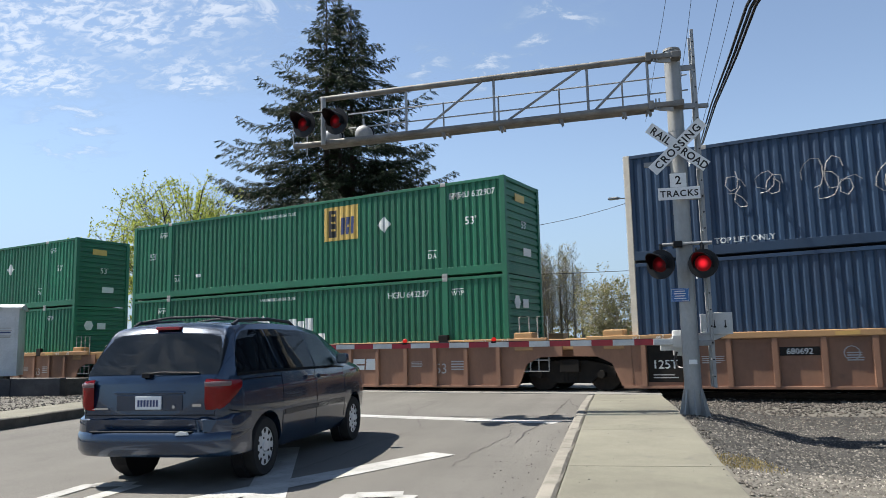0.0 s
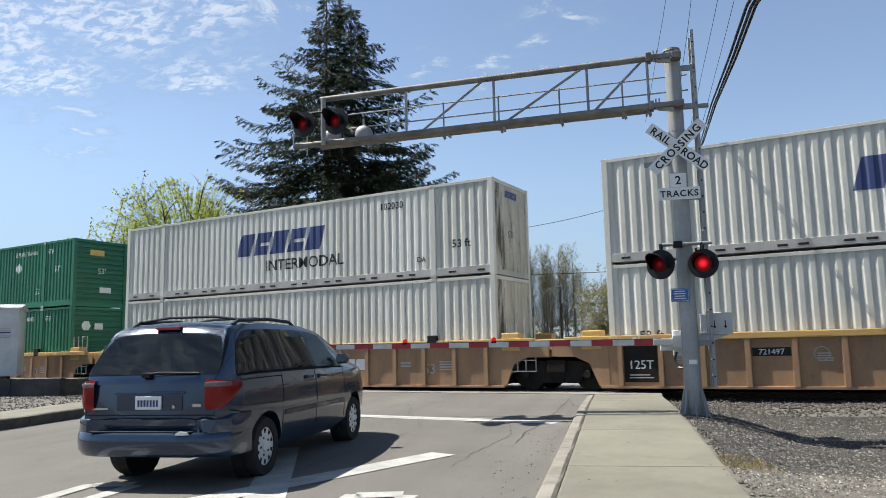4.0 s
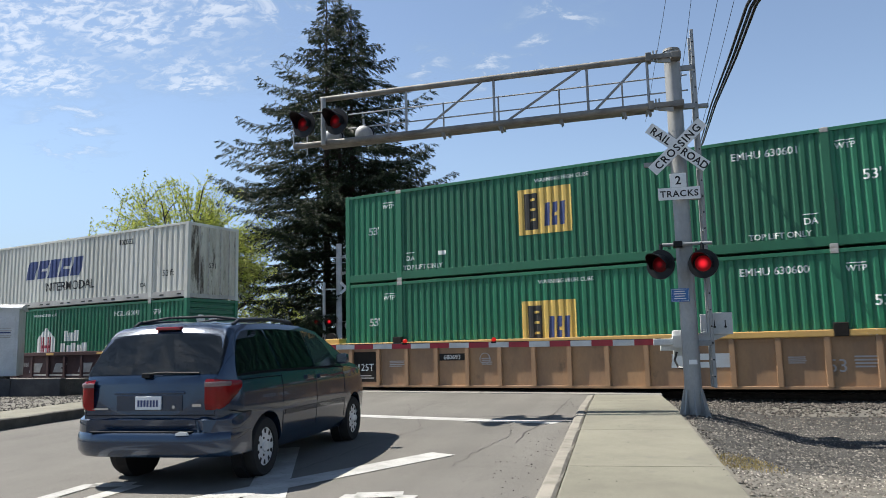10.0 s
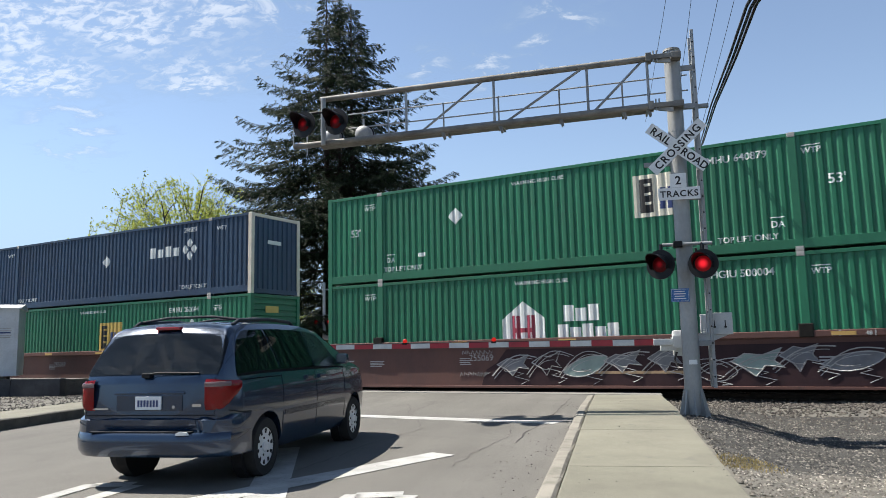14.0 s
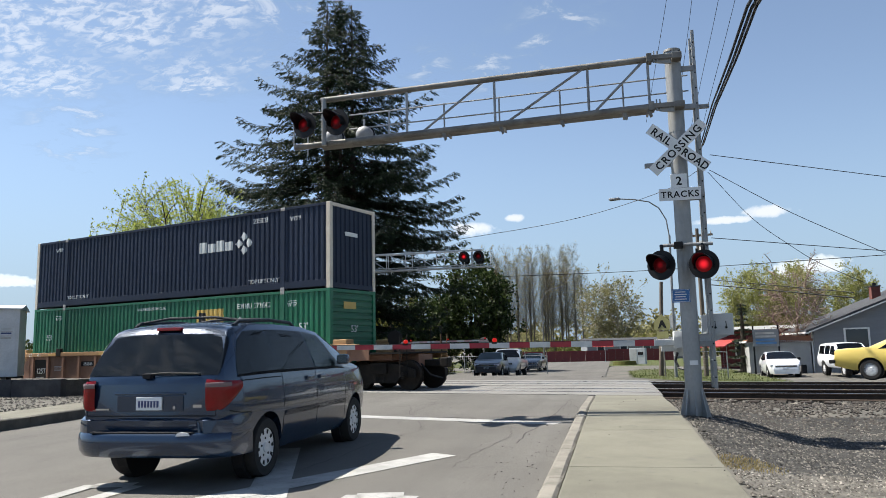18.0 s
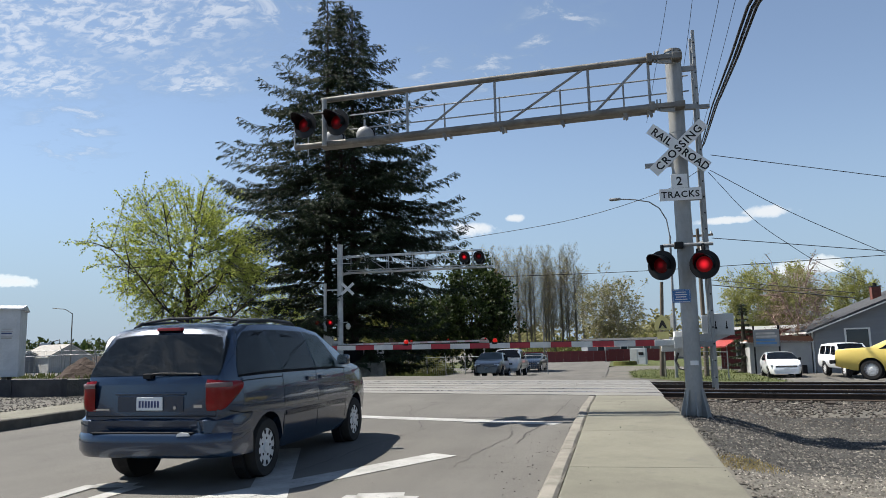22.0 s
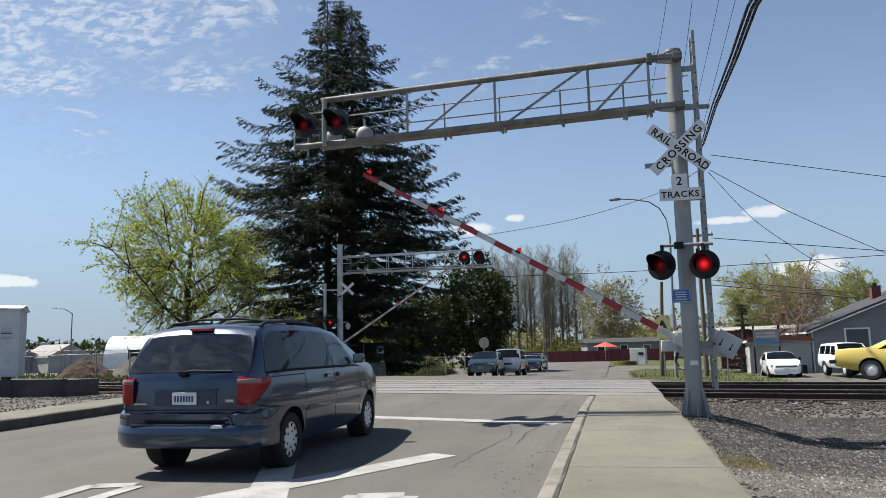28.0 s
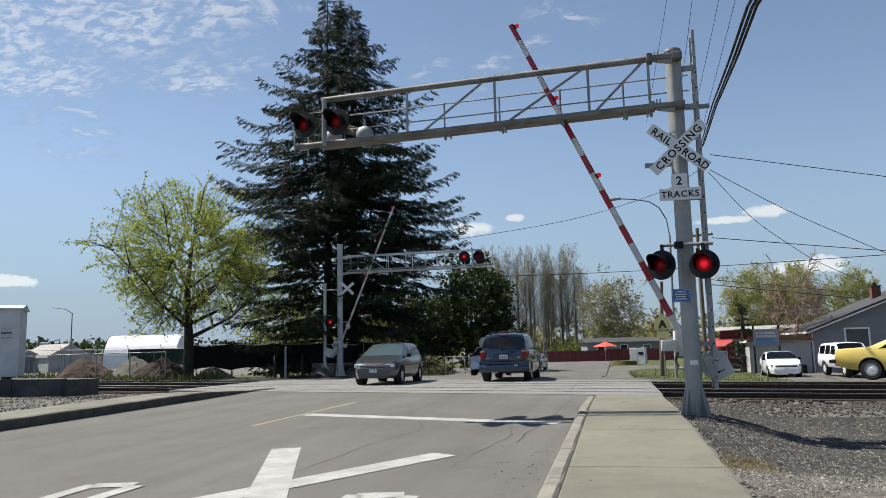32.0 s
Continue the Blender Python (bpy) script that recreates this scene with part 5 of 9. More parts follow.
def truck_parts(parent, x):
    """A two-axle truck centred at x: side frames, wheels, springs."""
    key = "truck"
    if key not in CARS:
        f = [(-1.25, 0.38), (-1.25, 0.62), (-0.9, 0.74), (-0.5, 0.82), (0.5, 0.82), (0.9, 0.74), (1.25, 0.62), (1.25, 0.38), (0.72, 0.38), (0.55, 0.22), (-0.55, 0.22), (-0.72, 0.38)]
        CARS[key] = {
            "frame": mesh_of("side_frame", prism(B(), f, "y", -0.06, 0.06), GRIME),
            "wheel": mesh_of("wheel", rod(rod(B(), (0, -0.07, 0), (0, 0.06, 0), 0.455, 0.455, 28), (0, 0.06, 0), (0, 0.09, 0), 0.48, 0.48, 28), WHEEL_STEEL),
            "spring": mesh_of("spring", rod(B(), (0, 0, 0.25), (0, 0, 0.55), 0.085, 0.085, 10), GRIME),
            "axle_cap": mesh_of("axle_cap", rod(B(), (0, 0, 0), (0, -0.14, 0), 0.12, 0.1, 12), GRIME),
            "bolster": mesh_of("bolster", box(B(), -0.28, 0.28, -1.15, 1.15, 0.5, 0.85, bevel=0.03), GRIME),
        }
    d = CARS[key]
    t = share("truck", d["bolster"], parent, pose(x, 0, 0), "greasy black freight truck")
    for sgn in (-1, 1):
        share("side_frame", d["frame"], t, pose(0, 0.99 * sgn, 0))
        for wx in (-0.89, 0.89):
            share("wheel", d["wheel"], t, pose(wx, 0.765 * sgn, 0.455, 0, 0, 0 if sgn < 0 else 180))
            share("axle_cap", d["axle_cap"], t, pose(wx, 1.05 * sgn, 0.455, 0, 0, 0 if sgn < 0 else 180))
        for sx in (-0.15, 0.15):
            share("spring", d["spring"], t, pose(sx, 1.0 * sgn, 0))
    return t


def well_car(body, chord, ribs, left, right, label, graffiti=False, smooth_side=False, number=""):
    """One well unit; x from the left end of its containers, y from the track's centre, z from the rail top."""
    t = thing("well_car", label, "freight car", group="well cars of the train")
    key = (body.name, chord.name, smooth_side)
    if key not in CARS:
        CARS[key] = {
            "side": mesh_of("side_sill", box(B(), -0.25, L53 + 0.25, -HALF + 0.06, -HALF + 0.10, 0.16, 1.20), body),
            "lip": mesh_of("bottom_flange", box(B(), -0.25, L53 + 0.25, -HALF + 0.0, -HALF + 0.16, 0.10, 0.17, bevel=0.01), body),
            "chord": mesh_of("top_chord", box(B(), -1.2, L53 + 1.2, -HALF - 0.03, -HALF + 0.14, 1.30, 1.46, bevel=0.02), chord),
            "gap": mesh_of("side_recess", box(B(), -0.9, L53 + 0.9, -HALF + 0.04, -HALF + 0.10, 1.2, 1.31), body),
            "post": mesh_of("post", prism(B(), [(-0.075, 0), (0.075, 0), (0.06, 0.085), (-0.06, 0.085)], "z", 0.16, 1.31, pose(0, -HALF + 0.065, 0, 0, 0, 180)), body),
            "plate": mesh_of("end_plate", prism(B(), [(-0.02, 0.16), (-0.02, 1.31), (-1.6, 1.31), (-1.6, 0.95), (-0.95, 0.93), (-0.55, 0.75), (-0.3, 0.16)], "y", -HALF + 0.05, -HALF + 0.11), body),
            "deck": mesh_of("end_platform", box(B(), -2.2, -0.15, -1.0, 1.0, 0.92, 1.12, bevel=0.02), body),
            "floor": mesh_of("well_floor", box(B(), -0.1, L53 + 0.1, -1.3, 1.3, 0.18, 0.26), GRIME),
            "bracket": mesh_of("corner_bracket", box(B(), -0.16, 0.16, -HALF - 0.04, -HALF + 0.08, 1.30, 1.62, bevel=0.02), GRIME),
            "block": mesh_of("end_block", box(B(), -0.75, -0.2, -HALF + 0.02, -HALF + 0.42, 1.12, 1.62, bevel=0.03), chord),
        }
    d = CARS[key]
    back = Matrix.Rotation(math.pi, 4, "Z")
    around = Matrix.Translation((L53, 0, 0)) @ back
    for m in (Matrix.Identity(4), around):
        share("side_sill", d["side"], t, m)
        share("bottom_flange", d["lip"], t, m)
        share("top_chord", d["chord"], t, m)
        share("side_recess", d["gap"], t, m)
        share("end_platform", d["deck"], t, m)
        share("end_plate", d["plate"], t, m)
        share("end_plate", d["plate"], t, m @ Matrix.Translation((L53, 0, 0)) @ Matrix.Diagonal((-1, 1, 1, 1)))
        share("end_block", d["block"], t, m)
        share("end_block", d["block"], t, m @ Matrix.Translation((L53, 0, 0)) @ Matrix.Diagonal((-1, 1, 1, 1)))
        for x in ((L53 - 12.19) / 2 + 0.08, (L53 + 12.19) / 2 - 0.08):
            share("corner_bracket", d["bracket"], t, m @ pose(x, 0, 0))
        if not smooth_side:
            for i in range(ribs):
                share("post", d["post"], t, m @ pose(0.3 + (L53 - 0.6) * i / (ribs - 1), 0, 0))
    share("well_floor", d["floor"], t)
    rnd = random.Random(ribs + len(label))
    # end fittings
    for end, kind in ((0, left), (1, right)):
        m = Matrix.Identity(4) if end == 0 else around
        if kind == "coupler":
            truck_parts(t, -1.80 if end == 0 else L53 + 1.80)
            ob = part("end_frame", box(B(), -2.85, -0.4, -0.42, 0.42, 0.72, 1.1, bevel=0.03), body, t)
            ob.matrix_local = m
            bm = box(B(), -3.55, -2.8, -0.09, 0.09, 0.72, 0.92, bevel=0.02)
            box(bm, -3.72, -3.45, -0.15, 0.15, 0.68, 0.98, bevel=0.04)
            ob = part("coupler", bm, GRIME, t, "rusty black coupler")
            ob.matrix_local = m
            ob = part("brake_hose", tube(B(), [(-2.85, 0.3, 0.8), (-3.2, 0.32, 0.45), (-3.55, 0.2, 0.35)], 0.028, 6), RUBBER, t)
            ob.matrix_local = m
            for yy in (-1.25, 1.25):
                bm = B()
                for k in range(4):
                    rod(bm, (-2.80, yy - 0.2, 0.45 + 0.3 * k), (-2.80, yy + 0.2, 0.45 + 0.3 * k), 0.014, n=6)
                rod(bm, (-2.80, yy - 0.2, 0.4), (-2.80, yy - 0.2, 1.75), 0.016, n=6)
                rod(bm, (-2.80, yy + 0.2, 0.4), (-2.80, yy + 0.2, 1.75), 0.016, n=6)
                ob = part("ladder", bm, chord if yy < 0 else GRIME, t)
                ob.matrix_local = m
            bm = box(B(), -2.86, -1.1, -HALF + 0.06, HALF - 0.06, 1.12, 1.18)
            ob = part("end_walkway", bm, GRIME, t)
            ob.matrix_local = m
            bm = tube(B(), [(-2.75, -1.2, 1.15), (-2.75, -1.2, 2.0), (-2.75, -0.5, 2.0), (-2.75, -0.5, 1.15)], 0.018, 6)
            ob = part("hand_rail", bm, GRIME, t)
            ob.matrix_local = m
            bm = rod(B(), (-2.0, 0.5, 1.15), (-2.0, 0.5, 1.62), 0.05, n=8)
            rod(bm, (-2.0, 0.44, 1.62), (-2.0, 0.56, 1.62), 0.25, 0.25, 16)
            ob = part("hand_brake", bm, GRIME, t)
            ob.matrix_local = m
            for yy in (-1.38,):
                ob = part("end_sill_plate", box(B(), -2.85, -1.6, yy - 0.03, yy + 0.03, 0.95, 1.31), chord, t)
                ob.matrix_local = m
        elif kind == "truck":
            truck_parts(t, L53 + 1.70)
            for x in (L53 + 0.75, L53 + 1.7, L53 + 2.65):
                for yy in (-1.22, 1.22):
                    bm = prism(B(), [(-0.30, 1.3), (0.30, 1.3), (0.24, 2.12), (-0.24, 2.12)], "y", yy - 0.03, yy + 0.03)
                    for zz in (1.5, 1.82):
                        rod(bm, (0, yy - 0.034, zz), (0, yy + 0.034, zz), 0.10, 0.10, 10)
                    if body is MAROON:
                        ob = part("end_stand", prism(B(), [(-0.19, 1.3), (-0.09, 1.3), (-0.09, 2.15), (-0.19, 2.15)], "y", yy - 0.04, yy + 0.04), GRIME, t)
                        ob.matrix_local = pose(x, 0, 0)
                        ob = part("end_stand", prism(B(), [(0.09, 1.3), (0.19, 1.3), (0.19, 2.15), (0.09, 2.15)], "y", yy - 0.04, yy + 0.04), GRIME, t)
                        ob.matrix_local = pose(x, 0, 0)
                        ob = part("stand_web", box(box(B(), -0.1, 0.1, yy - 0.03, yy + 0.03, 2.0, 2.15), -0.1, 0.1, yy - 0.03, yy + 0.03, 1.3, 1.62), GRIME, t)
                        ob.matrix_local = pose(x, 0, 0)
                    bm.free()
            for x in (L53 + 0.35, L53 + 0.9):
                part("grab_iron", tube(B(), [(x, -1.36, 0.55), (x, -1.36, 2.05 if body is not MAROON else 1.95), (x + 0.3, -1.36, 2.05 if body is not MAROON else 1.95), (x + 0.3, -1.36, 0.55)], 0.016, 6), CAST if body is not MAROON else DATA_GREY, t)
            for zz in (0.55, 0.85):
                part("step_rung", rod(B(), (L53 + 0.35, -1.37, zz), (L53 + 1.2, -1.37, zz), 0.015, n=6), CAST, t)
            part("joint", box(B(), L53 + 0.6, L53 + 2.8, -0.4, 0.4, 0.75, 1.1, bevel=0.05), GRIME, t)
            for yy in (-0.95,):
                part("joint_cover", box(B(), L53 + 0.9, L53 + 2.3, yy - 0.25, yy + 0.25, 1.12, 1.42, bevel=0.03), chord, t)
    # data panels and lettering on the near side
    z0 = -HALF + 0.055
    for x, zz, w, h in ((0.9, 0.62, 0.6, 0.34), (2.0, 0.72, 0.55, 0.2), (L53 - 1.6, 0.6, 0.5, 0.3), (L53 - 3.0, 0.7, 0.45, 0.18), (5.1, 0.75, 0.4, 0.22)):
        bm = B()
        for k in range(4):
            box(bm, -w / 2, w / 2 * rnd.uniform(0.4, 1), -0.004, 0, h * k / 4, h * (k + 0.5) / 4)
        ob = part("data_lettering", bm, DATA_GREY, t)
        ob.matrix_local = pose(x, z0 if not smooth_side else z0, zz)
    ob = words("53", 0.42, DATA_GREY, t, pose(L53 - 2.2, z0, 0.5))
    if body in (TAN, BROWN):
        plate = part("number_board", box(B(), 0, 0.86, -0.004, 0, 0, 0.2), SEAM_BLACK, t, "black board with white number")
        plate.matrix_local = pose(3.5, z0, 0.88)
        words(number, 0.19, INK_WHITE, plate, pose(0.43, -0.005, 0.035), 0.001)
        ring = part("round_emblem", tube(B(), [(0.16 * math.cos(k * math.pi / 6), 0, 0.16 * math.sin(k * math.pi / 6)) for k in range(13)], 0.014, 4), DATA_GREY, t)
        ring.matrix_local = pose(5.0, z0, 0.92)
    else:
        words(number, 0.26, DATA_GREY, t, pose(6.3 if not smooth_side else 5.6, z0, 0.86))
    if left != "none" or right != "none":
        if not smooth_side:
            plate = part("load_board", box(B(), -0.44, 0.44, -0.006, 0, 0, 0.92), GRIME, t, "black board lettered 125T")
            plate.matrix_local = pose(0.82, z0, 0.26)
            words("125T", 0.31, INK_WHITE, plate, pose(0, -0.008, 0.34), 0.001, 1.0)
            for k in range(2):
                part("board_line", box(B(), -0.3, 0.32 - 0.1 * k, -0.009, -0.006, 0.10 + 0.07 * k, 0.13 + 0.07 * k), DATA_GREY, plate)
    for x, txt in ((1.5, "40"), (0.7, "48"), (0.1, "53"), (L53 - 1.5, "45"), (L53 - 0.8, "48"), (L53 - 0.1, "53")):
        words(txt, 0.13, INK_WHITE, t, pose(x, -HALF - 0.034, 1.325), 0.001)
        part("length_tick", box(B(), x + 0.12, x + 0.135, -HALF - 0.035, -HALF - 0.031, 1.31, 1.45), INK_WHITE, t)
    if smooth_side or "maroon" in label:
        for bm in slant_bars(3.4 if smooth_side else 6.6, 0.38, 4, 0.5, 0.15 if smooth_side else 0.55):
            ob = part("side_emblem", bm, GOLD if smooth_side else DATA_GREY, t, "faded slanted block lettering")
            ob.matrix_local = pose(L53 * 0.62, z0, 0.62)
        ob = part("emblem_stripe", box(B(), -1.6 if smooth_side else -3.0, 1.6 if smooth_side else 3.0, -0.004, 0, 0, 0.07), GOLD if smooth_side else DATA_GREY, t)
        ob.matrix_local = pose(L53 * 0.62, z0, 0.48)
    else:
        for bm in slant_bars(1.5, 0.34, 3, 0.1, 0.12):
            ob = part("side_emblem", bm, INK_WHITE, t, "white block lettering")
            ob.matrix_local = pose(L53 * 0.68, z0, 0.62)
    if graffiti:
        rn = random.Random(9)
        part("graffiti_ground", prism(B(), [(5.6, 0.18), (15.6, 0.18), (15.75, 1.17), (6.4, 1.17), (6.1, 0.8), (5.75, 0.6)], "y", z0 - 0.0026, z0 - 0.0014), SPRAY_PLUM, t, "dark plum sprayed ground")

        def stroke(pts, r, mat=DATA_GREY):
            part("graffiti", tube(B(), [(x, z0 - 0.006, min(1.16, max(0.2, z))) for x, z in pts], r, 4), mat, t, "sprayed grey graffiti line")

        def leaf(x, z, w, h, tilt, n=18):
            o = []
            for q in range(n):
                a = 2 * math.pi * q / n
                u, v = w * math.cos(a), h * math.sin(a) * (0.55 + 0.45 * abs(math.sin(a))) * (1.25 if math.sin(a) < 0 else 0.8)
                o.append((x + u * math.cos(tilt) - v * math.sin(tilt), min(1.15, max(0.21, z + u * math.sin(tilt) + v * math.cos(tilt)))))
            return o
        x = 6.3
        for k in range(9):
            z, w, h, tilt = rn.uniform(0.58, 0.86), rn.uniform(0.42, 0.66), rn.uniform(0.17, 0.27), rn.uniform(-0.35, 0.5)
            o = leaf(x + w * 0.6, z, w, h, tilt)
            if k % 3 != 2:
                # angular letter with hooked ends
                o = [(x - 0.2, z + h * 0.2), (x + 0.12, z + h * 1.1), (x + w * 0.8, z + h * 0.9), (x + w * 1.5, z + h * 1.7), (x + w * 1.2, z + h * 0.3), (x + w * 1.55, z - h * 0.5), (x + w * 0.9, z - h * 0.25), (x + w * 0.55, z - h * 1.5), (x + 0.1, z - h * 0.6)]
                o = [(u, min(1.15, max(0.21, v))) for u, v in o]
            part("graffiti_fill", prism(B(), o, "y", z0 - 0.0042, z0 - 0.0030), (STENCIL_GREY, SPRAY_PLUM, SPRAY_TEAL, STENCIL_GREY)[k % 4], t, "sprayed grey and pale green letter")
            stroke(o + o[:1], rn.uniform(0.013, 0.022))
            stroke(leaf(x + w * 0.66, z, w * 0.66, h * 0.55, tilt)[2:15], 0.010)
            # long swoop over the letter, then a zigzag under it
            lift = rn.uniform(0.12, 0.4)
            stroke([(x - 0.35 + q * 0.17, z - 0.28 + lift * math.sin(q * 0.42) + 0.07 * q) for q in range(9)], rn.uniform(0.012, 0.02))
            stroke([(x - 0.30 + q * 0.17, z - 0.36 + lift * math.sin(q * 0.42) + 0.07 * q) for q in range(8)], 0.010)
            zx = x + rn.uniform(0.2, 0.5)
            stroke([(zx, z - 0.12), (zx + 0.38, z - 0.22), (zx + 0.12, z - 0.30), (zx + 0.55, z - 0.40), (zx + 0.30, z - 0.52)], 0.014, DATA_GREY if k % 2 else STENCIL_GREY)
            x += rn.uniform(0.92, 1.18)
        # small scrawled tags beside the number
        for zz, x1, x2 in ((1.05, 5.0, 6.0), (0.42, 4.9, 6.0)):
            for q in range(int((x2 - x1) / 0.14)):
                u = x1 + 0.14 * q
                stroke([(u, zz), (u + rn.uniform(0, 0.06), zz + 0.13), (u + 0.08, zz + rn.uniform(-0.02, 0.08)), (u + 0.12, zz + rn.uniform(-0.02, 0.12))], 0.009)
    if number == "721497" and left == "coupler":
        rn = random.Random(23)
        for k in range(7):
            x, z, a = 8.0 + 0.6 * k + (1.0 if k > 3 else 0), rn.uniform(0.4, 0.9), rn.uniform(0, 6.28)
            pts = [(x, z0 - 0.008, z)]
            for _ in range(7):
                a += rn.uniform(-1.3, 1.3)
                x, z = x + 0.15 * math.cos(a), min(1.12, max(0.25, z + 0.16 * math.sin(a)))
                pts.append((x, z0 - 0.008, z))
            part("graffiti", tube(B(), pts, 0.02, 4), SPRAY_BLUE if k % 3 else INK_WHITE, t, "sprayed light blue graffiti")
    for k in range(5):
        ob = part("reflector", box(B(), 0, 0.5, -0.006, 0, 0, 0.09), CHORD_YELLOW, t)
        ob.matrix_local = pose(1.4 + k * 3.3, -HALF - 0.032, 1.33)
    return t


# left end of each unit's containers at the start
U = [-44.93, -25.16, -5.49, 18.06, 37.61, 57.06, 80.46, 100.03, 119.64, 143.15, 166.57, 186.01, 205.59, 229.07, 252.64]
ENDS = [("none", "truck"), ("none", "truck"), ("none", "coupler"), ("coupler", "truck"), ("none", "truck"), ("none", "coupler"), ("coupler", "truck"), ("none", "truck"), ("none", "coupler"),
        ("coupler", "coupler"), ("coupler", "truck"), ("none", "truck"), ("none", "coupler"), ("coupler", "coupler"), ("coupler", "coupler")]
TRAIN = []
NUMBERS = ["680690", "680691", "680692", "721497", "721497", "721497", "255888", "255888", "255888", "680693", "255069", "255069", "255069", "656846", "656846"]
G = "dark green corrugated steel 53-foot container on a well car"
for i, x0 in enumerate(U):
    if i <= 2 or i == 14:
        car = well_car(BROWN, CHORD_TAN, 16, *ENDS[i], "orange-brown ribbed steel well car with tan top chord", number=NUMBERS[i])
    elif i in (3, 4, 5, 9, 13):
        car = well_car(TAN, CHORD_YELLOW, 16, *ENDS[i], "faded tan ribbed steel well car with yellow top chord", number=NUMBERS[i])
    elif i <= 8:
        car = well_car(MAROON, MAROON, 15, *ENDS[i], "dark maroon ribbed steel well car", number=NUMBERS[i])
    else:
        car = well_car(MINERAL, MINERAL, 15, *ENDS[i], "brown-red smooth-sided well car" + (" covered in graffiti" if i == 12 else ""), graffiti=i == 12, smooth_side=True, number=NUMBERS[i])
    if i == 12:
        tagged(car, "brown-red smooth-sided well car sprayed with white graffiti")
    low, up = {
        0: ("green", "green"), 1: ("green", "green"), 2: ("blue", "blue"), 3: ("green", "green"), 4: ("white", "white"), 5: ("white", "white"), 6: ("green", "white"), 7: ("white", "white"),
        8: ("green", "white"), 9: ("green", "green"), 10: ("red", "green"), 11: ("green", "blue"), 12: ("green", "green"), 13: ("green", "green"), 14: ("green", "navy")}[i]
    names = {"green": G, "blue": "dark blue corrugated steel 53-foot container with cream corner posts", "navy": "navy corrugated steel 53-foot container with cream corner posts",
             "white": "grimy white corrugated steel 53-foot container", "red": "orange-red corrugated steel 53-foot container"}
    a, b = container(low, low, names[low]), container(up, up, names[up])
    # what is painted on each
    if i == 0:
        hub(a, 6.6), emp(b, 9.4, dia=11.4)
    elif i == 1:
        hub(a, 6.8, "643287"), emp(b, 10.2, "632907", dia=11.9, square_z=1.5, at=1.1)
    elif i == 2:
        umax(a, "253570", 11.0, 7.5, True), umax(b, "246718", 11.0), scrawl(b)
    elif i == 3:
        hub(a, 7.0, "510045"), emp(b, 7.6, "264426", dia=12.2)
    elif i in (4, 5):
        text_at(a, "53 ft", 0.34, INK_BLACK, 1.1, 0.9), white_marks(b, True, "102030" if i == 4 else "")
    elif i == 6:
        hub(a, 7.6, "502470"), white_marks(b, True, "100061")
    elif i == 7:
        ink(a, slab_bars(2.3, 0.75, 3, 0.12), INK_BLUE, 4.0, 1.55, "blue block lettering")
        text_at(a, "INTERMODAL", 0.34, INK_BLUE, 4.0, 1.12, 1.05)
        white_marks(b, True, "102065", faded=True)
    elif i == 8:
        hub(a, 7.6, "652491"), white_marks(b, True, "100032")
    elif i == 9:
        emp(a, 6.95, "630600", square_z=0.75, w=1.6), emp(b, 6.95, "630601", top_lift=True, square_z=1.05, w=1.6)
    elif i == 10:
        hub(a, 7.3, "636739"), emp(b, 11.0, "640878", dia=12.0, panel=INK_YELLOW)
    elif i == 11:
        emp(a, 8.6, "262644", dia=13.2, square_z=1.0), umax(b, "246851", 11.65, 8.2)
    elif i == 12:
        hub(a, 6.9, "500004"), emp(b, 10.9, "640879", panel=INK_CREAM, dia=4.8, top_lift=True)
    elif i == 13:
        hub(a, 6.4, "654142"), emp(b, 7.2, "639643", dia=11.7)
    else:
        emp(a, 10.6, "273642", dia=12.1, square_z=1.3), umax(b, "235033", 10.9)
    if up == "white":
        words("531", 0.30, INK_BLACK, b, Matrix.Translation((L53 - 0.016, 1.25, 1.2)) @ Matrix.Rotation(radians(90), 4, "Z"))
        if i in (4, 5):
            for bm in slant_bars(0.85, 0.22, 5, 0.3, 0.15):
                ob = part("marking", bm, INK_NAVY, b)
                ob.matrix_local = Matrix.Translation((L53 - 0.016, 1.3, 2.42)) @ Matrix.Rotation(radians(90), 4, "Z")
        else:
            locks(b)
    TRAIN.append((car, a, b, x0))
    car.matrix_world = pose(x0, TRACK_Y, RAIL)
    a.matrix_world = pose(x0, NEAR_Y, FLOOR)
    b.matrix_world = pose(x0, NEAR_Y, FLOOR + H53)
# ---- vehicles ----
VAN_BLUE = paint("slate blue metallic paint", (0.008, 0.027, 0.062), (0.006, 0.021, 0.050), 0.22, 0.4, 1.2, 0, 300, coat=0.8)
VAN_TRIM = paint("dark blue-grey plastic", (0.012, 0.016, 0.022), (0.009, 0.012, 0.017), 0.5, 0, 3)
CHARCOAL = paint("charcoal metallic paint", (0.06, 0.065, 0.072), (0.05, 0.055, 0.06), 0.3, 0.5, 1.5, 0, 300, coat=0.9)
STEEL_BLUE = paint("dark blue car paint", (0.035, 0.05, 0.075), (0.03, 0.043, 0.065), 0.3, 0.5, 1.5, 0, 300, coat=0.9)
SILVER = paint("silver car paint", (0.45, 0.46, 0.47), (0.38, 0.39, 0.40), 0.3, 0.6, 1.5, 0, 300, coat=0.7)
CAR_WHITE = paint("white car paint", (0.72, 0.74, 0.76), (0.66, 0.68, 0.70), 0.3, 0, 1.5, 0, 200, coat=0.7)
CAR_YELLOW = paint("faded yellow car paint", (0.60, 0.46, 0.10), (0.52, 0.40, 0.10), 0.4, 0, 1.2, 0, 120, coat=0.3)
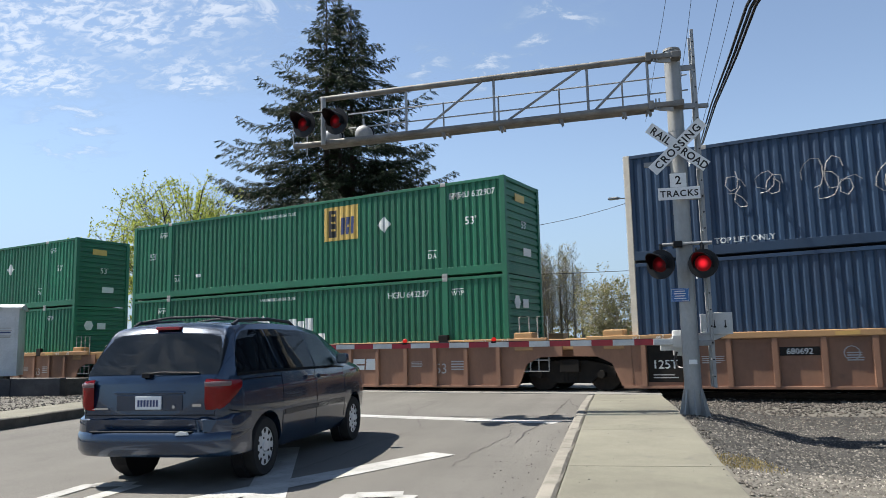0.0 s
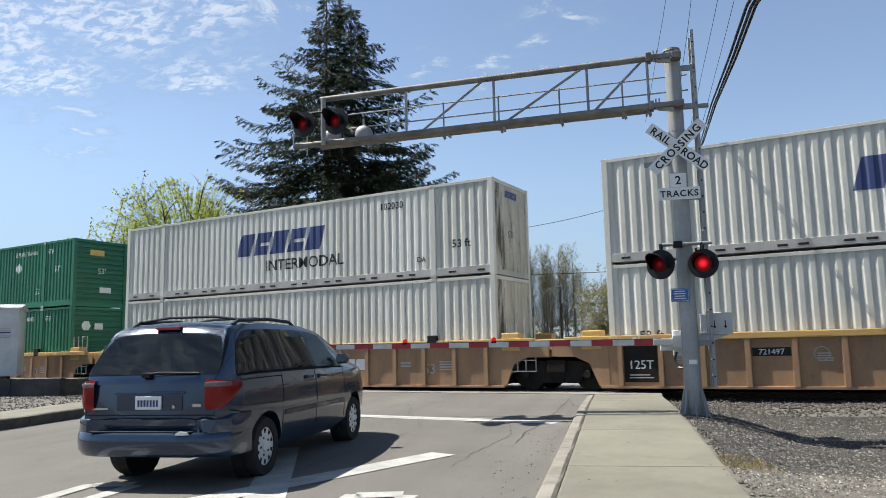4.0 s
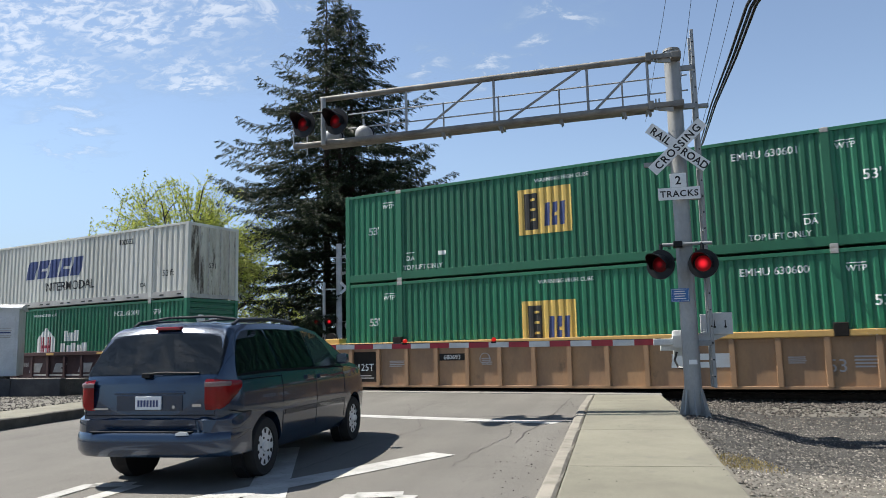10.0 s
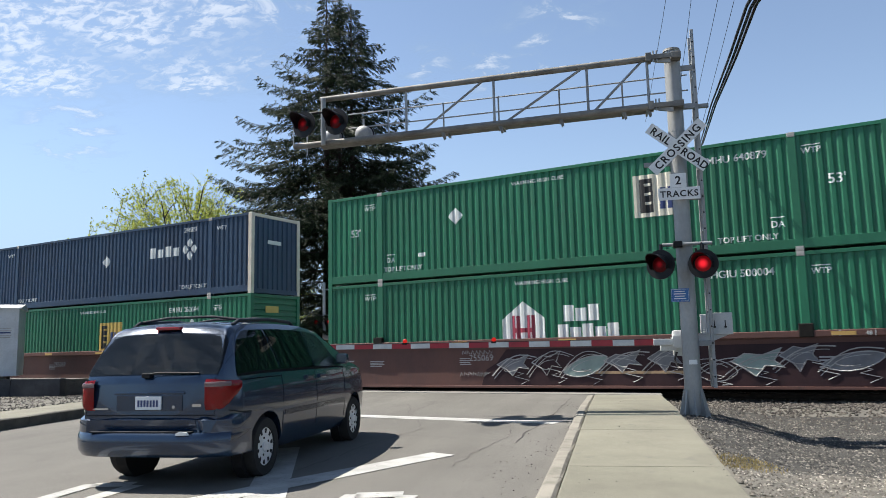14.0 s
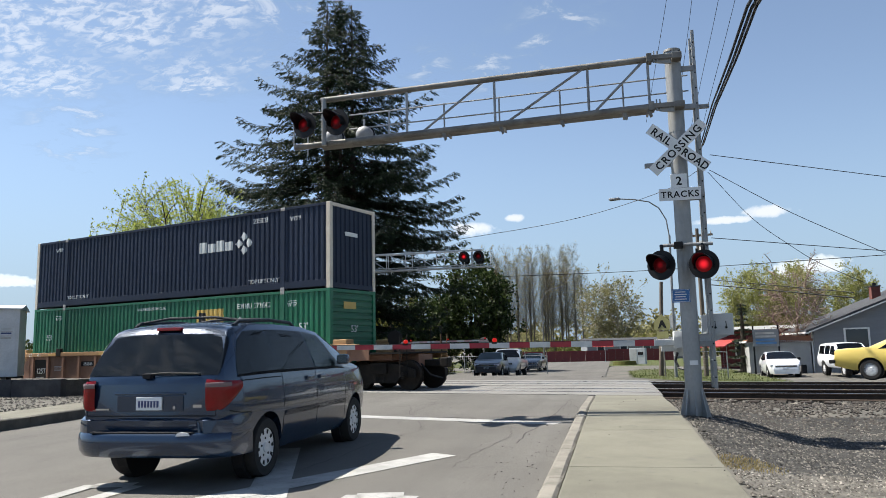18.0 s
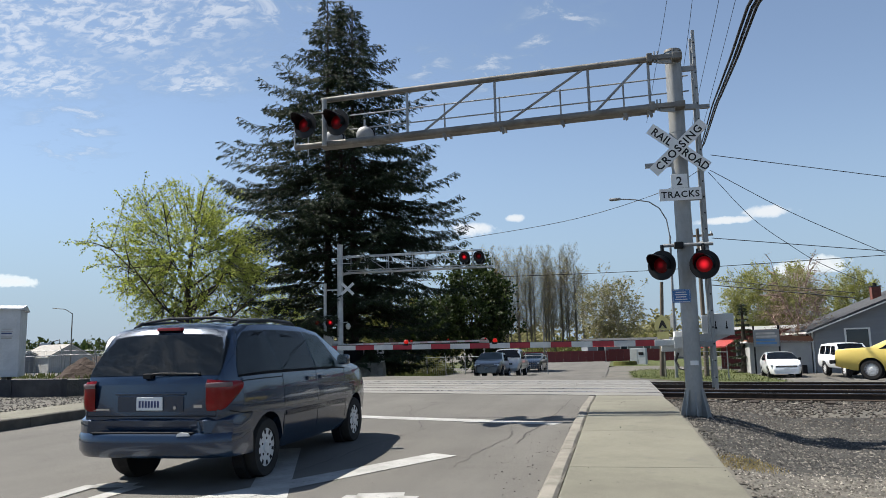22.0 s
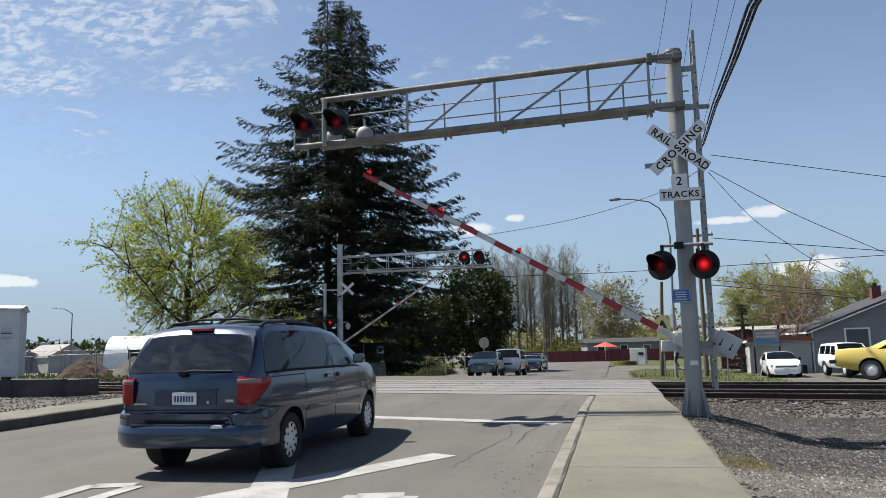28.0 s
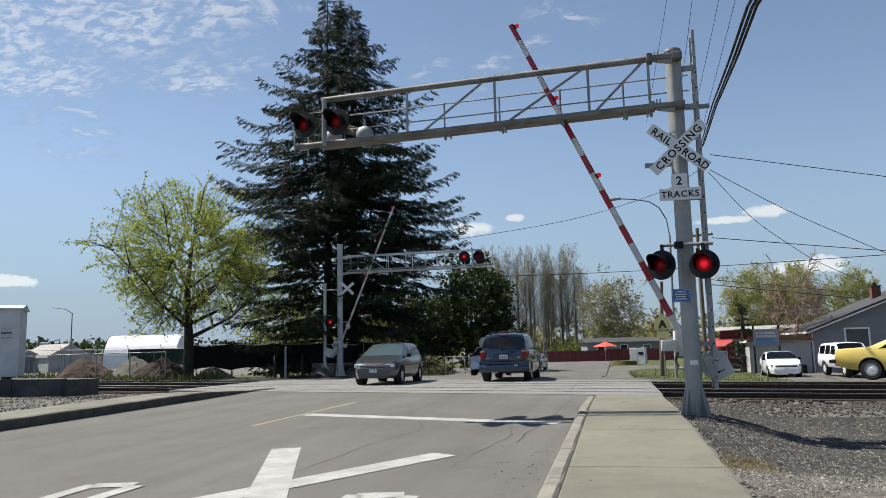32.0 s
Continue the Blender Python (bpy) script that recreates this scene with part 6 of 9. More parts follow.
TYRE = paint("tyre rubber", (0.018, 0.018, 0.019), (0.03, 0.029, 0.028), 0.85, 0, 6, 0.002, 60)
HUBCAP = paint("silver hubcap", (0.66, 0.67, 0.68), (0.54, 0.55, 0.56), 0.35, 0.25, 4)
CHROME = paint("chrome", (0.6, 0.6, 0.61), (0.5, 0.5, 0.51), 0.15, 1.0, 4)
TAIL_RED = paint("red lamp lens", (0.33, 0.006, 0.010), (0.25, 0.005, 0.008), 0.12, 0, 3, coat=0.4)
TAIL_PINK = paint("clear lamp lens", (0.30, 0.20, 0.21), (0.24, 0.16, 0.17), 0.15, 0, 3, coat=0.8)
HEADLAMP = paint("headlamp lens", (0.60, 0.62, 0.64), (0.45, 0.47, 0.5), 0.1, 0.3, 3, coat=0.9)
TINT = glass("tinted rear glass", (0.006, 0.008, 0.010), 0.012)
CLEAR = glass("side glass", (0.05, 0.075, 0.075), 0.03)
PLATE = paint("number plate", (0.62, 0.64, 0.66), (0.56, 0.58, 0.6), 0.4, 0, 6)
SEAM = paint("dark seam", (0.01, 0.01, 0.012), (0.012, 0.012, 0.014), 0.7)


class Shell:
    """A car body lofted along y: rear axle at y 0, forward +y, right +x."""

    def __init__(self, top, half, belt, sill, roof_in):
        self.top, self.half, self.belt, self.sill, self.roof_in = top, half, belt, sill, roof_in

    def section(self, y):
        zt, hw, zs = along(self.top, y), along(self.half, y), along(self.sill, y)
        zb = min(along(self.belt, y), zt - 0.04)
        h = zt - zb
        q = self.roof_in * min(1.0, h / 0.6)
        low = min(zs + 0.14, zb - 0.1)
        pts = [(0, zs), (hw * 0.88, zs), (hw * 0.965, low), (hw, lerp(low, zb, 0.42)), (hw * 0.992, lerp(low, zb, 0.75)), (hw * 0.955, zb),
               (hw * 0.955 - q * 0.78, zb + h * 0.80), (hw * 0.955 - q * 1.12, zb + h * 0.93), (hw * 0.42, zt - h * 0.012), (0, zt)]
        return [Vector((x, y, z)) for x, z in pts]

    def at(self, y, u):
        """Point at station y; u from 0 (sill) over 9 (top centre) to 18 on the other side."""
        s = self.section(y)
        f = 18 - u if u > 9 else u
        k = min(8, int(f))
        p = s[k].lerp(s[k + 1], f - k)
        if u > 9:
            p = Vector((-p.x, p.y, p.z))
        return p

    def body(self, ys):
        bm = B()
        rows = []
        for y in ys:
            s = self.section(y)
            ring = [bm.verts.new(p) for p in s] + [bm.verts.new((-p.x, p.y, p.z)) for p in s[-2:0:-1]]
            rows.append(ring)
        n = len(rows[0])
        for a, b in zip(rows, rows[1:]):
            for k in range(n):
                bm.faces.new((a[k], a[(k + 1) % n], b[(k + 1) % n], b[k]))
        bm.faces.new(rows[0][::-1])
        bm.faces.new(rows[-1])
        bmesh.ops.recalc_face_normals(bm, faces=bm.faces)
        return bm

    def panel(self, y0, y1, u0, u1, out=0.006, ny=4, nu=6, fy0=None, fy1=None):
        """A sheet on the shell between two stations (or slanted edges fy0, fy1 of u) and two u, proud by out."""
        bm = B()
        g = []
        for j in range(nu + 1):
            u = lerp(u0, u1, j / nu)
            a = fy0((j / nu)) if fy0 else y0
            b = fy1((j / nu)) if fy1 else y1
            row = []
            for i in range(ny + 1):
                y = lerp(a, b, i / ny)
                p = self.at(y, u)
                e = 0.01
                ty = self.at(y + e, u) - self.at(y - e, u)
                tu = self.at(y, min(18, u + 0.05)) - self.at(y, max(0, u - 0.05))
                nrm = tu.cross(ty)
                nrm = nrm.normalized() if nrm.length > 0 else Vector((0, 0, 1))
                c = Vector((0, y, 0.7))
                if nrm.dot(p - c) < 0:
                    nrm = -nrm
                row.append(bm.verts.new(p + nrm * out))
            g.append(row)
        for a, b in zip(g, g[1:]):
            for i in range(ny):
                bm.faces.new((a[i], a[i + 1], b[i + 1], b[i]))
        bmesh.ops.solidify(bm, geom=bm.faces[:], thickness=0.004)
        bmesh.ops.recalc_face_normals(bm, faces=bm.faces)
        return bm


def carve(ob, cutters):
    """Cut shapes out of a mesh object for good."""
    extra = []
    for bm in cutters:
        c = new("cutter", mesh_of("cutter", bm, SEAM))
        extra.append(c)
        m = ob.modifiers.new("cut", "BOOLEAN")
        m.operation, m.object, m.solver = "DIFFERENCE", c, "EXACT"
    deps = bpy.context.evaluated_depsgraph_get()
    me = bpy.data.meshes.new_from_object(ob.evaluated_get(deps))
    ob.modifiers.clear()
    old, ob.data = ob.data, me
    for c in extra:
        bpy.data.objects.remove(c)


WHEELS = {}


def wheel(parent, x, y, r, w, hub, spokes=9):
    """One wheel: tyre, rim disc with openings, nuts; its axle along x, outside to the sign of x."""
    key = (r, w, hub.name, spokes)
    sgn = 1 if x > 0 else -1
    if key not in WHEELS:
        bm = B()
        prof = [(r * 0.66, -w / 2), (r * 0.95, -w / 2), (r, -w * 0.36), (r, w * 0.36), (r * 0.95, w / 2), (r * 0.66, w / 2), (r * 0.62, w * 0.25), (r * 0.62, -w * 0.25)]
        n = 30
        rings = [[bm.verts.new((b, a * math.cos(t * 2 * math.pi / n), a * math.sin(t * 2 * math.pi / n))) for a, b in prof] for t in range(n)]
        for i in range(n):
            a, b = rings[i], rings[(i + 1) % n]
            for k in range(len(prof)):
                bm.faces.new((a[k], b[k], b[(k + 1) % len(prof)], a[(k + 1) % len(prof)]))
        bmesh.ops.recalc_face_normals(bm, faces=bm.faces)
        tyre = mesh_of("tyre", bm, TYRE, True)
        rim = mesh_of("rim", rod(B(), (-w * 0.2, 0, 0), (w * 0.40, 0, 0), r * 0.66, r * 0.66, 30), hub, True)
        hole = B()
        prism(hole, [(-r * 0.045, r * 0.45), (r * 0.045, r * 0.45), (r * 0.075, r * 0.60), (-r * 0.075, r * 0.60)], "x", w * 0.40, w * 0.415)
        nut = rod(B(), (w * 0.40, 0, r * 0.30), (w * 0.43, 0, r * 0.30), r * 0.045, r * 0.04, 8)
        hole = (mesh_of("vent", hole, SEAM), mesh_of("wheel_nut", nut, SEAM))
        boss = mesh_of("boss", rod(B(), (w * 0.40, 0, 0), (w * 0.46, 0, 0), r * 0.20, r * 0.17, 20), hub, True)
        WHEELS[key] = (tyre, rim, hole, boss)
    tyre, rim, hole, boss = WHEELS[key]
    m = pose(x, y, r, 0, 0, 0 if sgn > 0 else 180)
    t = share("wheel", tyre, parent, m)
    share("rim", rim, t, label="silver wheel cover")
    share("boss", boss, t)
    for i in range(spokes):
        share("vent", hole[0], t, pose(0, 0, 0, 360 * i / spokes))
    for i in range(5):
        share("wheel_nut", hole[1], t, pose(0, 0, 0, 72 * i + 20))
    return t


def vehicle(name, label, category, shell, ys, base, wb, r, track, paint_m, glass_m, windows, screen=None, rear=None, hub=HUBCAP, trim=SEAM, spokes=9, mirror_y=None, cuts=True):
    """Shell, arches, glass and wheels common to all cars."""
    t = thing(name, label, category, group="cars at the crossing")
    b = part("body", shell.body(ys), paint_m, t, smooth=True)
    if cuts:
        cut = []
        for y in (0, wb):
            for sg in (-1, 1):
                cut.append(rod(B(), (sg * (track - 0.16), y, r + 0.01), (sg * (track + 0.5), y, r + 0.01), r * 1.19, n=28))
        carve(b, cut)
        b.data.shade_smooth()
        b.data.set_sharp_from_angle(angle=radians(32))
        for y in (0, wb):
            for sg in (-1, 1):
                part("wheel_well", rod(B(), (sg * (track - 0.15), y, r + 0.01), (sg * (track - 0.02), y, r + 0.01), r * 1.15, n=24), SEAM, t)
    for y0, y1, u0, u1, f0, f1 in windows:
        for side in (0, 1):
            a, c = (u0, u1) if side == 0 else (18 - u0, 18 - u1)
            part("side_window", shell.panel(y0, y1, a, c, 0.005, 3, 4, f0, f1), glass_m[0], t)
    if screen:
        part("windscreen", shell.panel(screen[0], screen[1], 6.9, 11.1, 0.005, 4, 8), glass_m[1], t)
    if rear:
        part("rear_window", shell.panel(rear[0], rear[1], rear[2], 18 - rear[2], 0.006, 4, 8), glass_m[0], t)
    ws = [wheel(t, sg * track, y, r, 0.21, hub, spokes) for y in (0, wb) for sg in (-1, 1)]
    if mirror_y:
        for sg in (-1, 1):
            p = shell.at(mirror_y, 5.15)
            bm = box(B(), sg * (p.x + 0.02), sg * (p.x + 0.20), mirror_y - 0.05, mirror_y + 0.08, p.z, p.z + 0.15, bevel=0.05)
            mo = part("mirror", bm, trim, t, smooth=True)
            part("mirror_glass", box(B(), sg * (p.x + 0.05), sg * (p.x + 0.18), mirror_y - 0.056, mirror_y - 0.05, p.z + 0.03, p.z + 0.14), CHROME, mo)
    return t, ws


# the minivan waiting at the stop line
VAN = Shell(
    top=[(-0.92, 1.12), (-0.89, 1.20), (-0.60, 1.66), (-0.53, 1.735), (-0.42, 1.77), (-0.15, 1.80), (0.6, 1.815), (1.4, 1.79), (1.95, 1.71), (2.95, 1.22), (3.3, 1.15), (3.75, 1.02), (3.96, 0.86), (4.02, 0.66)],
    half=[(-0.92, 0.80), (-0.86, 0.86), (-0.6, 0.925), (0, 0.955), (1.5, 0.97), (2.9, 0.955), (3.5, 0.91), (3.85, 0.80), (4.02, 0.62)],
    belt=[(-0.92, 1.17), (0.0, 1.18), (2.4, 1.15), (3.0, 1.10)],
    sill=[(-0.92, 0.45), (-0.6, 0.34), (0.3, 0.27), (3.0, 0.26), (3.7, 0.28), (4.02, 0.34)], roof_in=0.19)
VAN_YS = [-0.92, -0.89, -0.82, -0.74, -0.67, -0.60, -0.53, -0.42, -0.15, 0.2, 0.6, 1.0, 1.4, 1.7, 1.95, 2.2, 2.5, 2.75, 2.95, 3.1, 3.3, 3.5, 3.75, 3.88, 3.96, 4.02]
W0, W1 = 5.05, 6.12
van, van_wheels = vehicle(
    "minivan", "slate blue minivan waiting at the stop line", "minivan", VAN, VAN_YS, 0, 3.03, 0.335, 0.82, VAN_BLUE, (TINT, CLEAR),
    [(-0.62, 0.28, W0, W1, lambda v: lerp(-0.62, -0.30, v ** 2.2), lambda v: lerp(0.40, 0.18, v)),
     (0.36, 1.30, W0, W1, lambda v: lerp(0.43, 0.21, v), lambda v: lerp(1.46, 1.30, v))],
    screen=(1.99, 2.92), rear=(-0.882, -0.605, 6.04), mirror_y=2.30, spokes=10, trim=VAN_BLUE)
for side in (0, 1):
    a, c = (W0, W1) if side == 0 else (18 - W0, 18 - W1)
    part("side_window", VAN.panel(1.5, 2.5, a, c, 0.005, 4, 4, lambda v: lerp(1.50, 1.34, v), lambda v: lerp(2.56, 1.84, v)), CLEAR, van, "clear front door glass")
    u0, u1 = (5.0, 5.06) if side == 0 else (13.0, 12.94)
    part("window_trim", VAN.panel(-0.62, 2.6, u0, u1, 0.008, 10, 1), SEAM, van)
# bumper, lamps, plate
bm = B()
rows = []
reach = [(-0.966, 0.60), (-0.958, 0.34)] + [(-0.93 + 1.86 * i / 30, 0.20 * abs(-1 + i / 15) ** 5) for i in range(31)] + [(0.958, 0.34), (0.966, 0.60)]
for x, pull in reach:
    c = step(abs(x + 0.04), 0.60, 0.72)
    prof = [(-0.90, 0.345), (-0.99, 0.35), (-1.045, 0.41), (-1.062, 0.50), (-1.055, 0.575), (-1.03, 0.605), (lerp(-0.925, -1.035, c), 0.612), (lerp(-0.950, -1.025, c), 0.735), (lerp(-0.90, -0.955, c), 0.775), (-0.78, 0.775), (-0.78, 0.345)]
    rows.append([bm.verts.new((x, min(y + pull, -0.44), z)) for y, z in prof])
for a, b in zip(rows, rows[1:]):
    for k in range(len(prof)):
        bm.faces.new((a[k], b[k], b[(k + 1) % len(prof)], a[(k + 1) % len(prof)]))
bm.faces.new(rows[0]), bm.faces.new(rows[-1][::-1])
bmesh.ops.recalc_face_normals(bm, faces=bm.faces)
bumper = part("rear_bumper", bm, VAN_BLUE, van, "blue moulded rear bumper with a step", True)
part("step_pad", box(B(), -0.66, 0.56, -1.028, -0.96, 0.606, 0.622, bevel=0.005), SEAM, bumper, "black bumper step pad")
part("scuff", prism(B(), [(0.40, 0.585), (0.55, 0.590), (0.53, 0.618), (0.45, 0.626), (0.41, 0.612)], "y", -1.062, -1.035), HUBCAP, bumper, "pale scuff on the bumper")
part("gate_gap", box(B(), -0.78, 0.78, -0.925, -0.91, 0.776, 0.788), SEAM, van)


def lamp_sheet(sg, z_low, z_top, out, upto=1.0):
    """A curved sheet round the van's rear corner between two heights given along the way."""
    way = [(0.672, -0.921), (0.735, -0.922), (0.785, -0.918), (0.822, -0.895), (0.852, -0.855), (0.876, -0.79), (0.900, -0.70), (0.915, -0.62)]
    way = way[:max(3, round(len(way) * upto))]
    bm = B()
    cols = []
    for k, (x, y) in enumerate(way):
        f = k / (len(way) - 1)
        a, b = way[max(0, k - 1)], way[min(len(way) - 1, k + 1)]
        d = Vector((b[0] - a[0], b[1] - a[1])).normalized()
        lo, hi = z_low(f), z_top(f)
        cols.append([bm.verts.new((sg * (x + d.y * out * (1 - (2 * q - 1) ** 6)), y - d.x * out * (1 - (2 * q - 1) ** 6), lerp(lo, hi, q))) for q in (i / 8 for i in range(9))])
    for p, q in zip(cols, cols[1:]):
        for v in range(8):
            bm.faces.new((p[v], q[v], q[v + 1], p[v + 1]))
    bmesh.ops.solidify(bm, geom=bm.faces[:], thickness=0.006)
    bmesh.ops.recalc_face_normals(bm, faces=bm.faces)
    return bm


for sg in (-1, 1):
    lamp = part("tail_lamp", lamp_sheet(sg, lambda f: 0.835 + 0.21 * max(0.0, f - 0.35) ** 2 / 0.42, lambda f: 1.165 - 0.03 * f, 0.026), TAIL_RED, van, "red wrap-round tail lamp", True)
    part("reverse_lens", lamp_sheet(sg, lambda f: 1.075, lambda f: 1.138, 0.032, 0.8), TAIL_PINK, lamp, "clear lens", True)
part("tailgate_recess", box(B(), -0.40, 0.40, -0.93, -0.915, 0.83, 1.0, bevel=0.006), VAN_BLUE, van)
part("handle_bar", box(B(), -0.43, 0.43, -0.938, -0.90, 1.005, 1.035, bevel=0.014), VAN_BLUE, van, "tailgate handle moulding", True)
pl = part("number_plate", box(B(), -0.155, 0.155, -0.95, -0.93, 0.845, 0.985, bevel=0.004), PLATE, van, "white number plate with dark bars")
for i in range(7):
    part("plate_bar", box(B(), -0.125 + i * 0.037, -0.102 + i * 0.037, -0.9535, -0.95, 0.875, 0.945), INK_NAVY, pl)
part("emblem", box(B(), -0.70, -0.50, -0.929, -0.918, 0.845, 0.862), CHROME, van)
part("emblem", box(B(), 0.52, 0.62, -0.929, -0.918, 0.87, 0.90), CHROME, van)
part("lock", rod(B(), (0.30, -0.93, 0.87), (0.30, -0.94, 0.87), 0.018, n=12), CHROME, van)
for sg in (-1, 1):
    part("gate_seam", box(B(), sg * 0.775, sg * 0.781, -0.922, -0.90, 0.79, 1.17), SEAM, van)
part("wiper", tube(B(), [(-0.05, -0.93, 1.22), (0.12, -0.915, 1.235), (0.58, -0.90, 1.225)], 0.012, 6), SEAM, van, "black rear wiper")
part("wiper_motor", box(B(), -0.09, 0.01, -0.945, -0.87, 1.18, 1.235, bevel=0.012), SEAM, van)
part("brake_lamp", box(B(), -0.15, 0.15, -0.600, -0.52, 1.700, 1.735, bevel=0.008), TAIL_RED, van, "high red brake lamp")
for sg in (-1, 1):
    bm = tube(B(), [(sg * 0.64, -0.30, 1.745), (sg * 0.65, -0.18, 1.80), (sg * 0.65, 0.6, 1.825), (sg * 0.64, 1.25, 1.80), (sg * 0.63, 1.4, 1.745)], 0.022, 8)
    part("roof_rail", bm, VAN_TRIM, van)
for y in (-0.12, 0.95):
    part("cross_bar", tube(B(), [(-0.64, y, 1.81), (-0.3, y, 1.855), (0.3, y, 1.855), (0.64, y, 1.81)], 0.016, 8), VAN_TRIM, van)
for sg in (-1, 1):
    for y in (1.22, 1.66):
        p = VAN.at(y, 4.5)
        part("door_handle", box(B(), sg * (p.x - 0.01), sg * (p.x + 0.03), y - 0.11, y + 0.11, p.z - 0.028, p.z + 0.028, bevel=0.012), VAN_BLUE, van)
    for y in (0.40, 1.44, 2.55):
        u0, u1 = (2.1, 5.05) if sg > 0 else (15.9, 12.95)
        part("door_seam", VAN.panel(y, y + 0.012, u0, u1, 0.002, 1, 8), SEAM, van)
    u0, u1 = (2.75, 2.95) if sg > 0 else (15.25, 15.05)
    part("rub_strip", VAN.panel(0.45, 2.55, u0, u1, 0.008, 6, 2), VAN_BLUE, van)
    part("bumper_seam", VAN.panel(-0.80, -0.40, 3.05 if sg > 0 else 14.95, 3.10 if sg > 0 else 14.90, 0.003, 4, 1), SEAM, van)
    part("slide_track", VAN.panel(-0.55, 0.38, 4.72 if sg > 0 else 13.28, 4.78 if sg > 0 else 13.22, 0.003, 4, 1), SEAM, van)
part("sticker", VAN.panel(-0.70, -0.63, 11.2, 11.6, 0.014, 2, 2), INK_WHITE, van, "white window sticker")
part("underbody", box(B(), -0.55, 0.55, -0.3, 3.6, 0.32, 0.38), SEAM, van)
part("spoiler_lip", VAN.panel(-0.598, -0.41, 6.15, 11.85, 0.007, 4, 8), VAN_BLUE, van, "blue roof spoiler lip", True)
part("exhaust", rod(B(), (0.25, -0.78, 0.36), (0.25, -0.4, 0.37), 0.03), SEAM, van)
for sg in (-1, 1):
    part("headlamp", box(B(), sg * 0.42, sg * 0.72, 3.80, 3.97, 0.68, 0.82, bevel=0.03), HEADLAMP, van)

# other cars
HATCH = Shell(
    top=[(-0.72, 0.85), (-0.66, 1.02), (-0.30, 1.42), (0.1, 1.53), (0.9, 1.56), (1.6, 1.50), (2.45, 1.05), (3.0, 0.93), (3.35, 0.80), (3.48, 0.60)],
    half=[(-0.72, 0.78), (0, 0.87), (1.5, 0.885), (2.6, 0.87), (3.2, 0.78), (3.48, 0.60)], belt=[(-0.7, 1.0), (2.4, 0.93)], sill=[(-0.72, 0.32), (0.5, 0.24), (2.6, 0.22), (3.48, 0.26)], roof_in=0.20)
HATCH_YS = [-0.72, -0.66, -0.5, -0.30, -0.1, 0.1, 0.5, 0.9, 1.3, 1.6, 1.9, 2.2, 2.45, 2.7, 3.0, 3.2, 3.35, 3.43, 3.48]


def front_face(t, shell, y, w, z, grille_w=0.5, lamp=True):
    """Grille, headlamps and plate on a car's nose."""
    part("grille", box(B(), -grille_w, grille_w, y - 0.10, y + 0.012, z - 0.06, z + 0.05, bevel=0.02), SEAM, t)
    part("grille_bar", box(B(), -grille_w, grille_w, y - 0.05, y + 0.02, z - 0.005, z + 0.012), CHROME, t)
    for sg in (-1, 1):
        bm = box(B(), sg * w * 0.52, sg * w * 0.92, y - 0.34, y - 0.05, z - 0.02, z + 0.11, bevel=0.035)
        part("headlamp", bm, HEADLAMP, t, smooth=True)
    part("lower_intake", box(B(), -grille_w * 1.1, grille_w * 1.1, y - 0.08, y + 0.015, z - 0.34, z - 0.22, bevel=0.02), SEAM, t)
    part("number_plate", box(B(), -0.15, 0.15, y + 0.0, y + 0.03, z - 0.20, z - 0.08), PLATE, t)


hatch, hatch_wheels = vehicle(
    "hatchback", "charcoal grey hatchback car crossing the tracks", "car", HATCH, HATCH_YS, 0, 2.60, 0.315, 0.76, CHARCOAL, (TINT, CLEAR),
    [(-0.1, 0.8, 5.12, 5.95, lambda v: lerp(-0.25, 0.0, v), lambda v: lerp(0.82, 0.78, v)), (0.9, 2.0, 5.12, 5.95, lambda v: lerp(0.90, 0.86, v), lambda v: lerp(2.05, 1.45, v))],
    screen=(1.63, 2.42), rear=(-0.62, -0.32, 6.3), mirror_y=1.95)
front_face(hatch, HATCH, 3.45, 0.82, 0.66)

PICKUP = Shell(
    top=[(-1.15, 1.02), (-1.1, 1.06), (1.05, 1.06), (1.1, 1.10), (1.2, 1.78), (1.4, 1.84), (2.4, 1.84), (2.7, 1.78), (3.3, 1.22), (4.2, 1.15), (4.35, 0.95), (4.42, 0.7)],
    half=[(-1.15, 0.93), (0, 0.96), (3.5, 0.97), (4.2, 0.92), (4.42, 0.82)], belt=[(-1.1, 1.10), (3.2, 1.08)], sill=[(-1.15, 0.5), (4.42, 0.42)], roof_in=0.16)
pickup, pickup_wheels = vehicle(
    "pickup_truck", "silver pickup truck waiting across the tracks", "pickup truck", PICKUP, [-1.15, -1.1, 0, 1.05, 1.1, 1.2, 1.4, 2.0, 2.4, 2.7, 3.0, 3.3, 3.8, 4.2, 4.35, 4.42], 0, 3.5, 0.38, 0.80, SILVER, (TINT, TINT),
    [(1.3, 2.0, 5.12, 5.95, None, None), (2.06, 2.8, 5.12, 5.95, lambda v: 2.08, lambda v: lerp(3.0, 2.65, v))], screen=(2.72, 3.27), mirror_y=2.85)
front_face(pickup, PICKUP, 4.38, 0.90, 0.86)

